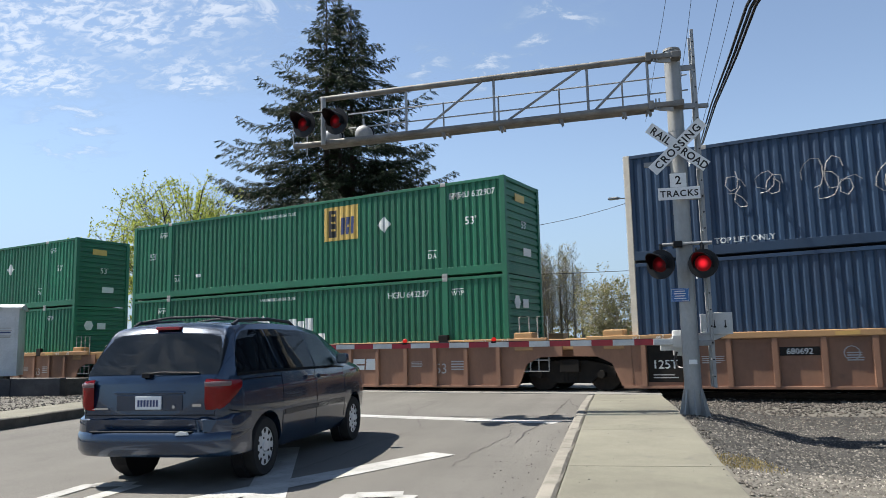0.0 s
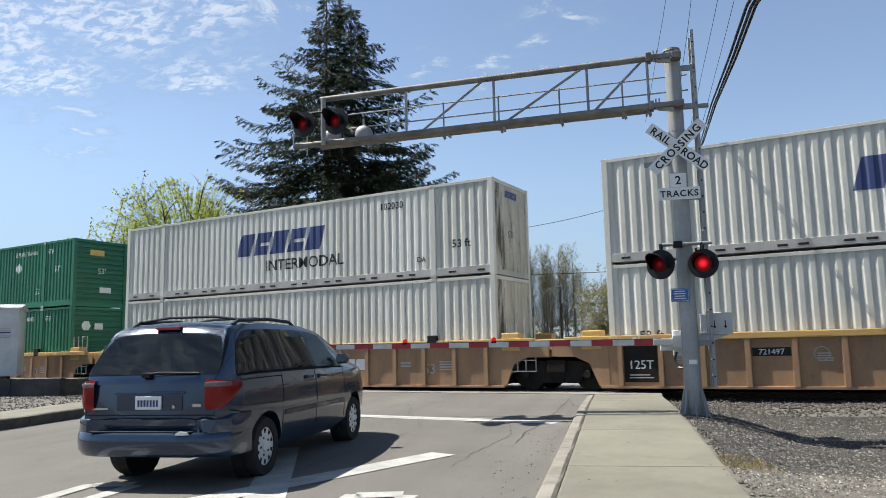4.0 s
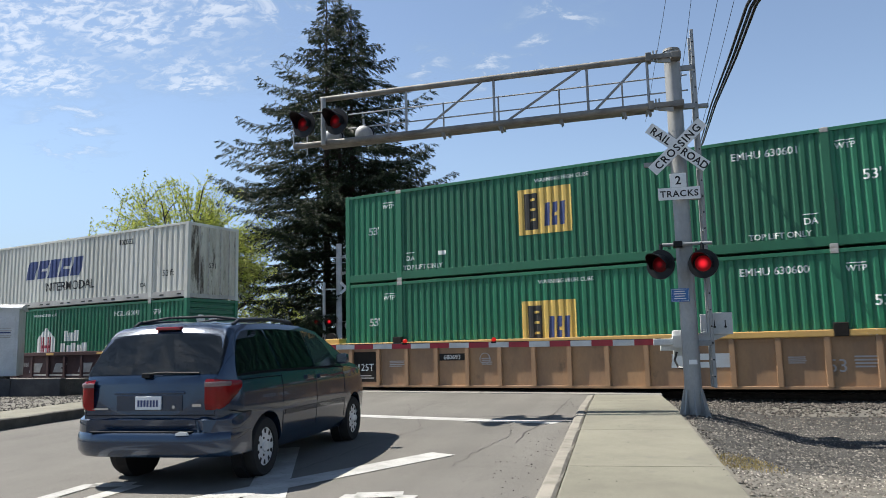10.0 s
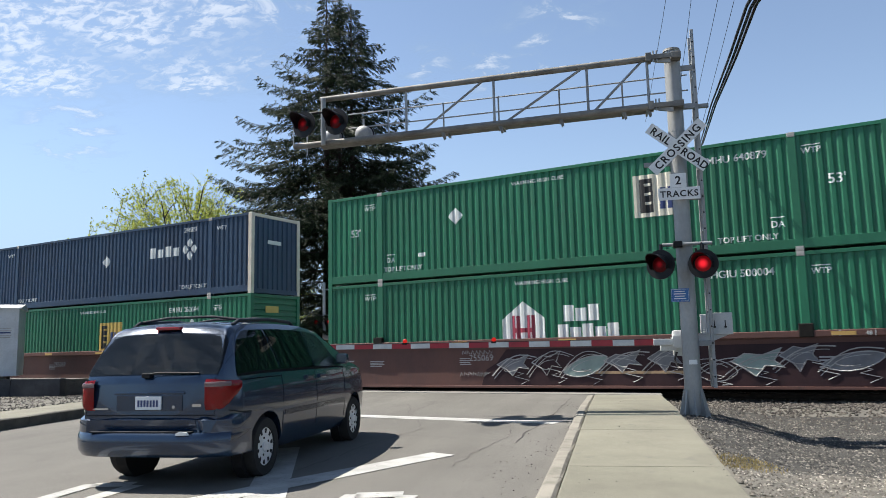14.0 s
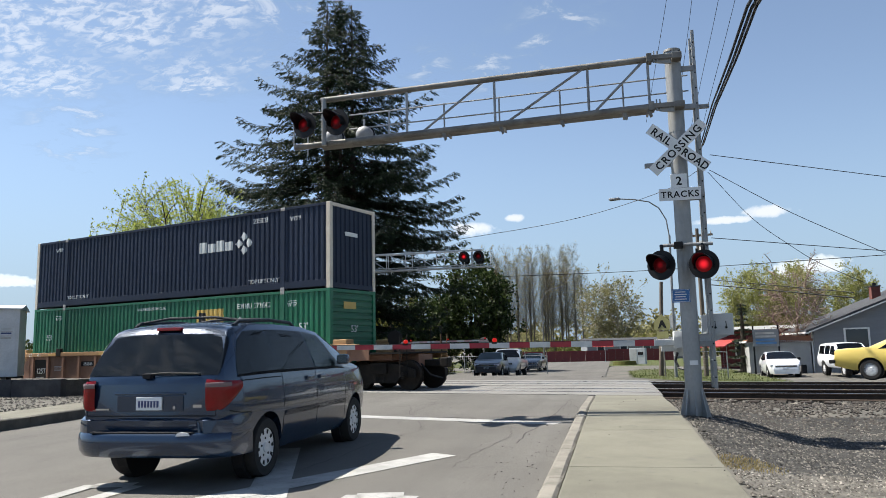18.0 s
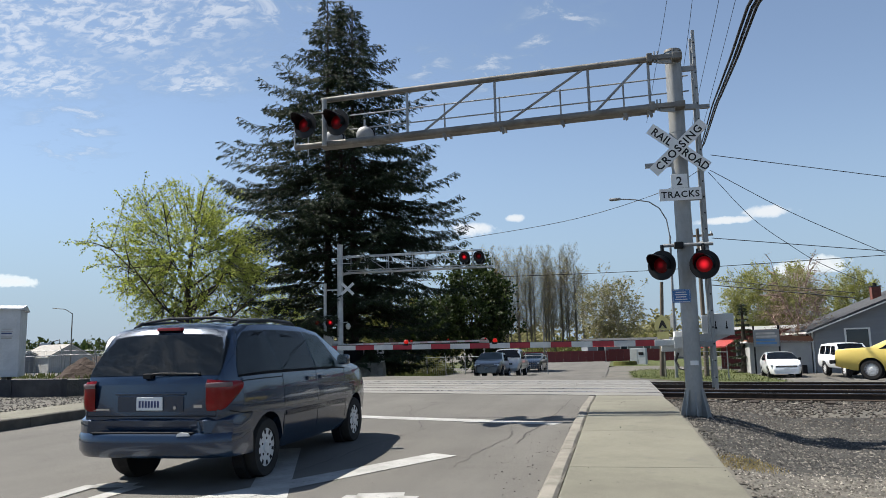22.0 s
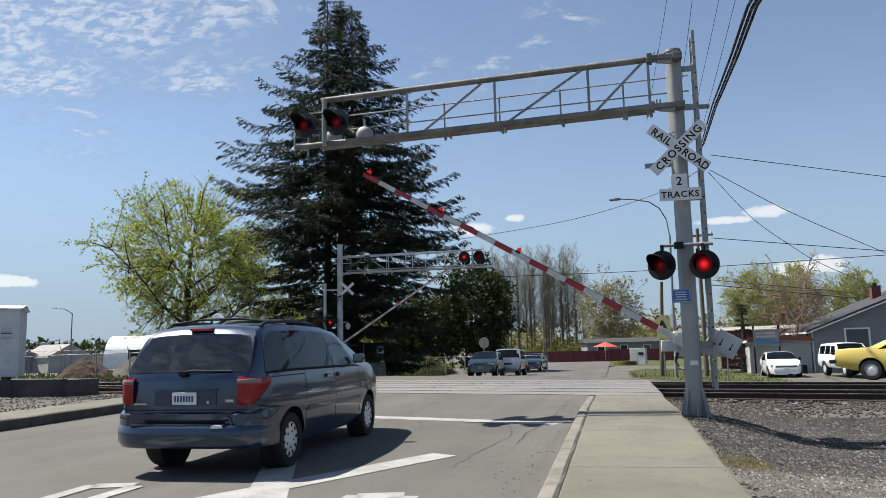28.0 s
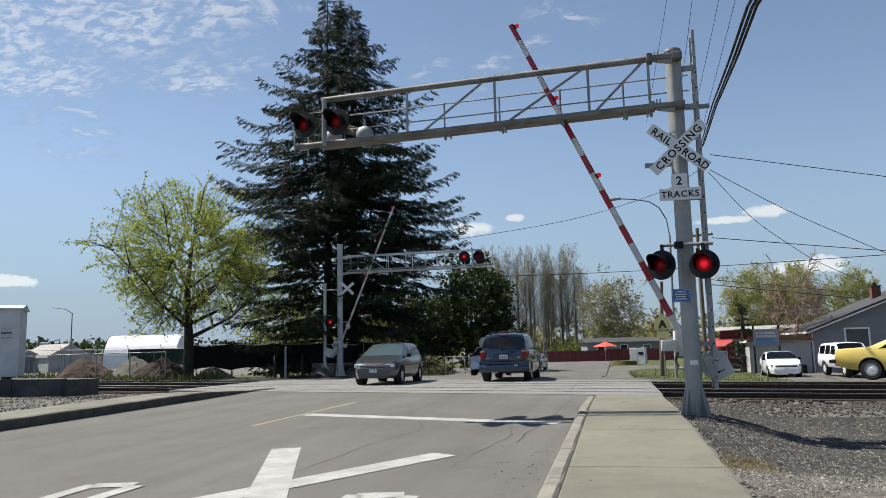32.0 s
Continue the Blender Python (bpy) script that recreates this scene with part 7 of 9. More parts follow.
SEDAN = Shell(
    top=[(-0.98, 0.70), (-0.95, 0.98), (-0.45, 1.05), (0.25, 1.40), (0.7, 1.44), (1.4, 1.42), (2.35, 1.02), (3.2, 0.88), (3.5, 0.74), (3.58, 0.55)],
    half=[(-0.98, 0.80), (-0.5, 0.87), (1.5, 0.89), (2.8, 0.87), (3.3, 0.80), (3.58, 0.64)], belt=[(-0.9, 0.96), (2.4, 0.92)], sill=[(-0.98, 0.30), (0.5, 0.2), (3.0, 0.2), (3.58, 0.24)], roof_in=0.20)
SEDAN_YS = [-0.98, -0.95, -0.7, -0.45, -0.2, 0.0, 0.25, 0.7, 1.1, 1.4, 1.7, 2.0, 2.35, 2.8, 3.2, 3.38, 3.5, 3.58]
SEDAN_W = [(0.1, 0.8, 5.12, 5.9, lambda v: lerp(-0.05, 0.22, v), lambda v: lerp(0.82, 0.8, v)), (0.88, 1.9, 5.12, 5.9, lambda v: lerp(0.88, 0.86, v), lambda v: lerp(1.98, 1.4, v))]
far_sedan, far_sedan_wheels = vehicle("sedan", "dark blue sedan car waiting across the tracks", "car", SEDAN, SEDAN_YS, 0, 2.65, 0.32, 0.76, STEEL_BLUE, (TINT, CLEAR), SEDAN_W, screen=(1.43, 2.32), rear=(-0.42, 0.22, 6.9), mirror_y=1.95)
front_face(far_sedan, SEDAN, 3.55, 0.84, 0.62)
white_sedan, _ = vehicle("sedan", "white sedan car parked before a garden shed", "car", SEDAN, SEDAN_YS, 0, 2.65, 0.32, 0.76, CAR_WHITE, (TINT, TINT), SEDAN_W, screen=(1.43, 2.32), rear=(-0.42, 0.22, 6.9), mirror_y=1.95)
front_face(white_sedan, SEDAN, 3.55, 0.84, 0.64, 0.55)

SUV = Shell(
    top=[(-0.95, 0.8), (-0.93, 1.12), (-0.85, 1.68), (-0.7, 1.76), (0.5, 1.80), (1.4, 1.76), (2.1, 1.16), (2.9, 1.08), (3.35, 1.0), (3.45, 0.7)],
    half=[(-0.95, 0.86), (0, 0.9), (2.5, 0.9), (3.2, 0.86), (3.45, 0.78)], belt=[(-0.9, 1.10), (2.2, 1.06)], sill=[(-0.95, 0.45), (3.45, 0.40)], roof_in=0.15)
suv, _ = vehicle("suv", "white sport utility vehicle parked by the grey house", "car", SUV, [-0.95, -0.93, -0.85, -0.7, 0, 0.5, 1.0, 1.4, 1.7, 2.1, 2.5, 2.9, 3.35, 3.45], 0, 2.7, 0.36, 0.77, CAR_WHITE, (TINT, TINT),
                 [(-0.72, 0.1, 5.12, 5.95, None, None), (0.18, 0.85, 5.12, 5.95, None, None), (0.93, 1.7, 5.12, 5.95, lambda v: 0.93, lambda v: lerp(1.85, 1.4, v))], screen=(1.43, 2.07), rear=(-0.925, -0.86, 6.0), mirror_y=1.7)
COUPE = Shell(
    top=[(-1.05, 0.62), (-1.02, 0.90), (-0.95, 0.96), (0.0, 1.02), (0.55, 1.30), (0.95, 1.34), (1.5, 1.31), (2.2, 1.0), (3.2, 0.93), (3.55, 0.85), (3.62, 0.55)],
    half=[(-1.05, 0.80), (-0.8, 0.86), (1.5, 0.88), (3.2, 0.86), (3.62, 0.80)], belt=[(-1.0, 0.94), (2.4, 0.92)], sill=[(-1.05, 0.42), (-0.5, 0.28), (3.0, 0.26), (3.62, 0.36)], roof_in=0.20)
coupe, _ = vehicle("coupe", "faded yellow old coupe with chrome bumpers parked beyond the tracks", "car", COUPE, [-1.05, -1.02, -0.95, -0.5, 0.0, 0.3, 0.55, 0.95, 1.5, 1.85, 2.2, 2.7, 3.2, 3.45, 3.55, 3.62], 0, 2.65, 0.31, 0.74, CAR_YELLOW, (TINT, CLEAR),
                   [(0.3, 1.0, 5.12, 5.9, lambda v: lerp(0.25, 0.6, v), lambda v: lerp(1.0, 0.97, v)), (1.06, 1.9, 5.12, 5.9, lambda v: 1.08, lambda v: lerp(1.95, 1.5, v))], screen=(1.53, 2.17), rear=(0.05, 0.52, 6.9), spokes=14)
part("front_bumper", box(B(), -0.86, 0.86, 3.58, 3.74, 0.48, 0.62, bevel=0.03), SEAM, coupe)
part("rear_bumper", box(B(), -0.86, 0.86, -1.2, -1.02, 0.5, 0.62, bevel=0.03), SEAM, coupe)
part("vinyl_roof", COUPE.panel(0.5, 1.5, 6.05, 11.95, 0.01, 4, 8), SEAM, coupe, "black vinyl roof")
# parked ones in their places
white_sedan.matrix_world = Matrix.Translation((-5.30, 48.9, road_z(-5.3, 48.9) - 0.10)) @ Matrix.Rotation(radians(194), 4, "Z")
suv.matrix_world = Matrix.Translation((-1.90, 48.0, road_z(-1.9, 48.0))) @ Matrix.Rotation(radians(203), 4, "Z")
coupe.matrix_world = Matrix.Translation((-0.10, 28.5, road_z(0, 27.3))) @ Matrix.Rotation(radians(-100), 4, "Z")
# ---- plants ----
BARK = paint("dark bark", (0.050, 0.040, 0.032), (0.030, 0.025, 0.021), 0.95, 0, 4, 0.01, 40, stretch=(1, 1, 0.3))
BARK_PALE = paint("grey bark", (0.38, 0.33, 0.25), (0.26, 0.225, 0.17), 0.95, 0, 4, 0.005, 40, stretch=(1, 1, 0.3))

BARK_PINK = paint("pinkish bare twigs", (0.24, 0.165, 0.13), (0.16, 0.11, 0.09), 0.95, 0, 4)


def leaf_mat(name, c1, c2, trans=0.35, rough=0.6):
    """Leaf colour varied from leaf to leaf, letting some light through."""
    m = bpy.data.materials.new(name)
    m.use_nodes = True
    n, l = m.node_tree.nodes, m.node_tree.links
    b = n["Principled BSDF"]
    g = n.new("ShaderNodeNewGeometry")
    ramp = n.new("ShaderNodeValToRGB")
    ramp.color_ramp.elements[0].color, ramp.color_ramp.elements[1].color = (*c1, 1), (*c2, 1)
    l.new(g.outputs["Random Per Island"], ramp.inputs["Fac"])
    l.new(ramp.outputs["Color"], b.inputs["Base Color"])
    b.inputs["Roughness"].default_value = rough
    b.inputs["Specular IOR Level"].default_value = 0.2
    t = n.new("ShaderNodeBsdfTranslucent")
    l.new(ramp.outputs["Color"], t.inputs["Color"])
    mx = n.new("ShaderNodeMixShader")
    mx.inputs["Fac"].default_value = trans
    l.new(b.outputs[0], mx.inputs[1])
    l.new(t.outputs[0], mx.inputs[2])
    l.new(mx.outputs[0], n["Material Output"].inputs["Surface"])
    return m


NEEDLE = leaf_mat("dark conifer needles", (0.006, 0.015, 0.008), (0.032, 0.048, 0.019), 0.15)
SPRING = leaf_mat("fresh spring leaves", (0.178, 0.230, 0.034), (0.350, 0.380, 0.085), 0.5)
DEEP = leaf_mat("dark evergreen leaves", (0.012, 0.024, 0.007), (0.050, 0.071, 0.018), 0.3)
OLIVE = leaf_mat("sparse olive buds", (0.142, 0.139, 0.059), (0.249, 0.231, 0.113), 0.45)
HEDGE = leaf_mat("roadside shrub leaves", (0.071, 0.083, 0.018), (0.160, 0.160, 0.047), 0.4)
GRASS = leaf_mat("grass blades", (0.042, 0.059, 0.014), (0.101, 0.113, 0.035), 0.3)
YOUNG = leaf_mat("young yellow-green leaves", (0.17, 0.18, 0.045), (0.31, 0.31, 0.10), 0.5)
DRY = leaf_mat("dry grass", (0.178, 0.130, 0.042), (0.249, 0.202, 0.077), 0.2)


def leaves_mesh(name, quads, material):
    """Quads of (centre, long axis, short axis) as one mesh of separate leaves."""
    q = np.array(quads, dtype=float).reshape(-1, 3, 3)
    c, a, b = q[:, 0], q[:, 1], q[:, 2]
    v = np.stack([c - a * 0.5, c - b * 0.5 + a * 0.1, c + a * 0.5, c + b * 0.5 + a * 0.1], 1).reshape(-1, 3)
    me = bpy.data.meshes.new(name)
    me.from_pydata(v.tolist(), [], np.arange(len(v)).reshape(-1, 4).tolist())
    me.materials.append(material)
    return me


class Sticks:
    """Many thin tapering sticks gathered into one mesh."""

    def __init__(self):
        self.v, self.f = [], []

    def mesh(self, name, material):
        me = bpy.data.meshes.new(name)
        me.from_pydata(self.v, [], self.f)
        me.materials.append(material)
        me.shade_smooth()
        return me


def limb(st, pts, r0, r1, n=6):
    k = len(pts) - 1
    first = len(st.v)
    for i, p in enumerate(pts):
        p = Vector(p)
        d = Vector(pts[min(i + 1, k)]) - Vector(pts[max(i - 1, 0)])
        a = d.orthogonal().normalized()
        b = d.normalized().cross(a)
        r = lerp(r0, r1, i / k)
        for q in range(n):
            t = 2 * math.pi * q / n
            st.v.append(tuple(p + a * (r * math.cos(t)) + b * (r * math.sin(t))))
    for i in range(k):
        for q in range(n):
            x, y = first + i * n + q, first + i * n + (q + 1) % n
            st.f.append((x, y, y + n, x + n))
    return st


def sticks(name, st, material, parent):
    ob = new(name, st.mesh(name, material))
    ob.parent = parent
    return ob


def rand_dir(rnd):
    v = Vector((rnd.gauss(0, 1), rnd.gauss(0, 1), rnd.gauss(0, 1)))
    return v.normalized()


def profile(table, f):
    for (a, x), (b, y) in zip(table, table[1:]):
        if a <= f <= b:
            return lerp(x, y, (f - a) / (b - a))
    return table[-1][1]


CEDAR = ((0.0, 0.62), (0.10, 0.82), (0.22, 0.92), (0.37, 1.0), (0.53, 0.98), (0.62, 0.90), (0.72, 0.80), (0.84, 0.60), (0.92, 0.40), (1.0, 0.07))
SPRUCE = ((0.0, 0.9), (0.1, 1.0), (0.5, 0.6), (1.0, 0.05))


def conifer(place, height, spread, seed, label, tops=((0, 0, 1),), dense=1.0, low=0.05, form=CEDAR, size=1.0):
    """A cedar-like conifer: trunks, long boughs that sag and turn up, side twigs with hanging sprays of needles."""
    rnd = random.Random(seed)
    t = thing("conifer_tree", label, "tree", place)
    bm, twig, quads = Sticks(), Sticks(), []
    cx, cy = sum(p[0] for p in tops) / len(tops), sum(p[1] for p in tops) / len(tops)
    down = Vector((0, 0, -1))
    for tx, ty, hf in tops:
        h = height * hf
        limb(bm, [(tx, ty, h * f) for f in (0, 0.15, 0.4, 0.7, 1.0)], 0.36, 0.03, 10)
        z = h * low
        while z < h - 0.05:
            f = z / height
            top = max(0.0, (z / h - 0.8) / 0.2)
            reach = spread * profile(form, f) * (1 - 0.75 * top)
            a = rnd.uniform(0, 2 * math.pi)
            for q in range(3 if f > 0.55 else 4):
                a += 2 * math.pi / 3.4 + rnd.uniform(-0.5, 0.5)
                d = Vector((math.cos(a), math.sin(a), 0))
                inward = d.x * (cx - tx) + d.y * (cy - ty)
                L = reach * rnd.uniform(0.66, 1.07) * (0.55 if inward > 0.25 else 1.0) - (Vector((tx - cx, ty - cy, 0)).dot(d) if len(tops) > 1 and f > 0.6 else 0)
                L = max(0.25 * size, L)
                lift = rnd.uniform(0.0, 0.16) + 0.45 * max(0, f - 0.55)
                base = Vector((tx, ty, z))
                side = Vector((-d.y, d.x, 0))
                bend = rnd.uniform(-0.12, 0.12)
                m = 8
                pts = [base + d * (L * s) + side * (bend * L * s * s) + Vector((0, 0, L * (lift * s - 0.46 * s * s + 0.36 * s ** 4))) for s in (i / m for i in range(m + 1))]
                limb(twig, pts, 0.045 * (1 - f) + 0.016, 0.006, 4)
                k = int(L * 5.2 * dense / size) + 3
                for i in range(k):
                    s = 0.16 + 0.84 * (i + rnd.random()) / k
                    j = min(m - 1, int(s * m))
                    p = pts[j].lerp(pts[j + 1], s * m - j)
                    sg = 1 if i % 2 else -1
                    wl = (0.35 * size + 0.20 * L) * (1.12 - s) * rnd.uniform(0.7, 1.25) + 0.16 * size
                    dirn = (side * sg * rnd.uniform(0.6, 1.0) + d * rnd.uniform(0.45, 0.9) + down * rnd.uniform(0.0, 0.35)).normalized()
                    e = p + dirn * wl + down * wl * 0.12
                    limb(twig, [p, e], 0.010, 0.004, 3)
                    for w in range(int(wl * 34 / size) + 6):
                        u = rnd.random() ** 0.8
                        c = p.lerp(e, u) + rand_dir(rnd) * 0.05
                        nd = (dirn * rnd.uniform(0.5, 1.0) + rand_dir(rnd) * 0.35 + down * rnd.uniform(0.0, 0.7)).normalized()
                        ln = rnd.uniform(0.13, 0.36) * size
                        b = nd.cross(rand_dir(rnd)).normalized()
                        quads.append((c + nd * ln * 0.4, nd * ln, b * ln * rnd.uniform(0.12, 0.20)))
            z += rnd.uniform(0.5, 0.95) * size * (1.2 if f < 0.32 else 0.9 if f < 0.8 else 0.5)
    sticks("trunk", bm, BARK, t)
    tagged(sticks("branchwork", twig, BARK, t), kind="stuff")
    ob = tagged(new("crown", leaves_mesh("crown", quads, NEEDLE)), kind="stuff")
    ob.parent = t
    return t


def broadleaf(place, height, radius, seed, label, leaf, bark=BARK, leaf_size=0.16, count=16000, trunk=0.22, clear=0.18, tall=1.0, limbs=9, droop=0.0, clump=0.45, fill=700):
    """Trunk, forking limbs and twigs, with leaves in clumps at the twig ends."""
    rnd = random.Random(seed)
    t = thing("broadleaf_tree", label, "tree", place)
    bm = Sticks()
    tips = []
    top = Vector((rnd.uniform(-0.3, 0.3), rnd.uniform(-0.3, 0.3), height * 0.62))
    fork = Vector((0, 0, height * clear))
    limb(bm, [Vector((0, 0, -0.3)), Vector((0, 0, height * clear * 0.5)), fork], trunk * 1.2, trunk, 10)
    limb(bm, [fork, fork.lerp(top, 0.5) + rand_dir(rnd) * 0.15, top], trunk, 0.04, 8)
    for k in range(limbs):
        f = k / max(1, limbs - 1)
        a = k * 2.4 + rnd.uniform(-0.4, 0.4)
        start = fork.lerp(top, f * 0.75)
        up = height * (lerp(0.45, 0.98, f) + rnd.uniform(-0.06, 0.06)) - start.z
        out = radius * math.sqrt(max(0.05, 1 - (abs(f - 0.28) / 0.85) ** 2)) * rnd.uniform(0.75, 1.0)
        end = start + Vector((math.cos(a) * out, math.sin(a) * out, up * tall - droop * out * (1 - f)))
        midp = start.lerp(end, 0.5) + Vector((0, 0, -0.10 * up)) + rand_dir(rnd) * 0.25
        limb(bm, [start, start.lerp(midp, 0.5), midp, end], trunk * 0.5 * (1 - 0.5 * f), 0.02, 6)
        for q in range(9):
            s = rnd.uniform(0.3, 1.0)
            p = midp.lerp(end, (s - 0.5) * 2) if s > 0.5 else start.lerp(midp, s * 2)
            dd = (rand_dir(rnd) + Vector((math.cos(a), math.sin(a), 0.5)) * 0.6).normalized()
            e = p + dd * radius * rnd.uniform(0.22, 0.5)
            limb(bm, [p, p.lerp(e, 0.5) + rand_dir(rnd) * 0.1, e], 0.035, 0.008, 4)
            for w in range(5):
                p2 = p.lerp(e, rnd.uniform(0.35, 1))
                e2 = p2 + (rand_dir(rnd) + dd * 0.5 + Vector((0, 0, 0.35))).normalized() * radius * rnd.uniform(0.1, 0.26)
                limb(bm, [p2, e2], 0.012, 0.005, 3)
                tips.append((p2, e2))
    for k in range(fill):
        u = rand_dir(rnd) * rnd.uniform(0.35, 1.0) ** 0.5
        lump = 0.86 + 0.22 * noise.noise((u.x * 1.7 + seed, u.y * 1.7, u.z * 1.7))
        e = Vector((u.x * radius * lump, u.y * radius * lump, height * (0.5 + clear * 0.5) + height * (0.56 - clear * 0.56) * u.z * lump))
        p = e - u * radius * rnd.uniform(0.15, 0.3)
        limb(bm, [p, e], 0.012, 0.005, 3)
        tips.append((p, e))
    quads = []
    for i in range(count):
        a, b = rnd.choice(tips)
        p = a.lerp(b, rnd.uniform(0.2, 1.1)) + rand_dir(rnd) * abs(rnd.gauss(0, clump * 0.5))
        d1 = rand_dir(rnd)
        d2 = d1.cross(rand_dir(rnd)).normalized()
        s = leaf_size * rnd.uniform(0.6, 1.35)
        quads.append((p, d1 * s, d2 * s * 0.6))
    sticks("trunk", bm, bark, t)
    ob = new("crown", leaves_mesh("crown", quads, leaf))
    ob.parent = t
    return t


def on_ground(x, y):
    return pose(x, y, terrain(x, y) - 0.05)


big = conifer(on_ground(-29.5, 37.1), 24.6, 7.5, 11, "tall dark twin-topped conifer with layered drooping boughs", ((0.0, 0.0, 1.0), (1.4, 0.8, 0.985), (0.75, 0.4, 0.80)), 1.0)
spring_tree = broadleaf(on_ground(-33.8, 30.0), 11.7, 5.7, 21, "round tree in fresh yellow-green spring leaf beside the tracks", SPRING, BARK, 0.125, 46000, 0.26, 0.20, 0.9, 15, 0.0, 0.28, 1100)
broadleaf(on_ground(-38.5, 43.0), 7.0, 3.6, 22, "young tree in thin spring leaf behind the fence", SPRING, BARK, 0.18, 4500, 0.14, 0.15)
dark_tree = broadleaf(on_ground(-29.0, 56.0), 9.6, 3.9, 31, "dense dark green evergreen tree by the road", DEEP, BARK, 0.30, 17000, 0.2, 0.06, 0.95, 12, 0.0, 0.6)
broadleaf(on_ground(-33.5, 56.0), 7.2, 3.2, 32, "dark green laurel tree by the fence", DEEP, BARK, 0.28, 9000, 0.2, 0.05, 0.95, 10, 0.0, 0.6)
broadleaf(on_ground(-37.0, 55.0), 6.4, 3.0, 33, "green shrubby tree by the fence", HEDGE, BARK, 0.26, 7000, 0.2, 0.05, 0.95, 10, 0.0, 0.6)
small_conifer = conifer(on_ground(-7.7, 53.6), 4.6, 1.3, 41, "small dark spruce beside the road", ((0, 0, 1),), 1.0, 0.03, SPRUCE, 0.5)
for x, y, h, r, sd in ((-41.2, 127.0, 14.5, 4.6, 51), (-38.0, 126.0, 14.0, 4.4, 52)):
    broadleaf(on_ground(x, y), h, r, sd, "tall half-bare tree in early spring behind the road", OLIVE, BARK_PALE, 0.30, 6000, 0.24, 0.1, 1.0, 12, 0, 0.5)
for x, y, h, r, sd in ((-13.0, 104.0, 12.5, 5.0, 53), (-8.6, 106.0, 12.0, 4.2, 54), (-2.0, 112.0, 11.5, 4.0, 55)):
    broadleaf(on_ground(x, y), h, r, sd, "tall tree in yellow-green spring leaf behind the houses", YOUNG, BARK_PALE, 0.20, 26000, 0.24, 0.1, 1.0, 12, 0, 0.6)
bare = broadleaf(on_ground(-4.4, 54.0), 7.4, 2.3, 61, "bare pinkish street tree before the red building", OLIVE, BARK_PINK, 0.10, 900, 0.06, 0.2, 1.0, 14, 0.0, 0.3, 500)
for x, y, h, r, sd in ((10.0, 108.0, 11.0, 4.5, 56), (16.0, 104.0, 12.0, 5, 57)):
    broadleaf(on_ground(x, y), h, r, sd, "tall half-bare tree in early spring behind the houses", OLIVE, BARK_PALE, 0.32, 6000, 0.24, 0.1, 1.0, 12, 0, 0.6)


# a stand of bare poplars across the road
BARK_POPLAR = paint("grey-brown poplar bark", (0.160, 0.136, 0.096), (0.096, 0.080, 0.060), 0.95, 0, 4, 0.005, 40, stretch=(1, 1, 0.3))
BUDS = leaf_mat("yellow-brown poplar buds", (0.176, 0.152, 0.064), (0.288, 0.256, 0.120), 0.45)
def poplar(seed, h):
    rnd = random.Random(seed)
    t = thing("poplar_tree", "tall slender bare poplar in a row", "tree", group="row of poplars")
    bm, quads = Sticks(), []
    limb(bm, [Vector((0, 0, -0.3)), Vector((rnd.uniform(-0.2, 0.2), 0, h * 0.5)), Vector((rnd.uniform(-0.4, 0.4), 0, h))], 0.17, 0.02, 6)
    for k in range(110):
        z = h * rnd.uniform(0.22, 0.97)
        a = rnd.uniform(0, 6.28)
        L = (h - z) * 0.16 + rnd.uniform(0.8, 2.0)
        p = Vector((0, 0, z))
        e = p + Vector((math.cos(a) * L * 0.72, math.sin(a) * L * 0.72, L * 0.92))
        limb(bm, [p, e], 0.032, 0.008, 3)
        for q in range(4):
            p2 = p.lerp(e, rnd.uniform(0.3, 1))
            e2 = p2 + Vector((rnd.uniform(-0.6, 0.6), rnd.uniform(-0.6, 0.6), rnd.uniform(0.4, 1.1)))
            limb(bm, [p2, e2], 0.012, 0.005, 3)
            for w in range(4):
                c = p2.lerp(e2, rnd.uniform(0.4, 1.2)) + rand_dir(rnd) * 0.2
                s = rnd.uniform(0.12, 0.28)
                quads.append((c, rand_dir(rnd) * s, rand_dir(rnd) * s * 0.5))
    sticks("trunk", bm, BARK_POPLAR, t)
    ob = new("crown", leaves_mesh("crown", quads, BUDS))
    ob.parent = t
    return t


masters = [poplar(k, 17.6 + 2.1 * (k % 3)) for k in range(71, 76)]
rnd = random.Random(70)
for i in range(27):
    f = i / 26
    x, y = lerp(-68.0, -51.5, f) + rnd.uniform(-0.6, 0.6), lerp(137.5, 146.0, f) + rnd.uniform(-3, 3)
    m = pose(x, y, terrain(x, y) - 0.1, 0, 0, rnd.uniform(0, 360))
    if i < 5:
        masters[i].matrix_world = m
    else:
        copy_thing(masters[i % 5], m)


# far woods and low scrub, uncountable
def scrub(name, spots, size, count, leaf, label, category):
    """Clumps of leaves over spots of (x, y, half-width, height)."""
    rnd = random.Random(len(spots) + count)
    quads = []
    for x, y, w, h in spots:
        for _ in range(count):
            u = rand_dir(rnd) * rnd.uniform(0.3, 1) ** 0.4
            p = Vector((x + u.x * w, y + u.y * w, terrain(x, y) + max(0.0, (u.z * 0.5 + 0.5) * h * (1 + 0.3 * noise.noise((x + u.x * 2, y, u.y * 2))))))
            s = size * rnd.uniform(0.5, 1.4)
            d = rand_dir(rnd)
            quads.append((p, d * s, d.cross(rand_dir(rnd)).normalized() * s * 0.6))
    ob = new(name, leaves_mesh(name, quads, leaf))
    return tagged(ob, label, category, kind="stuff")


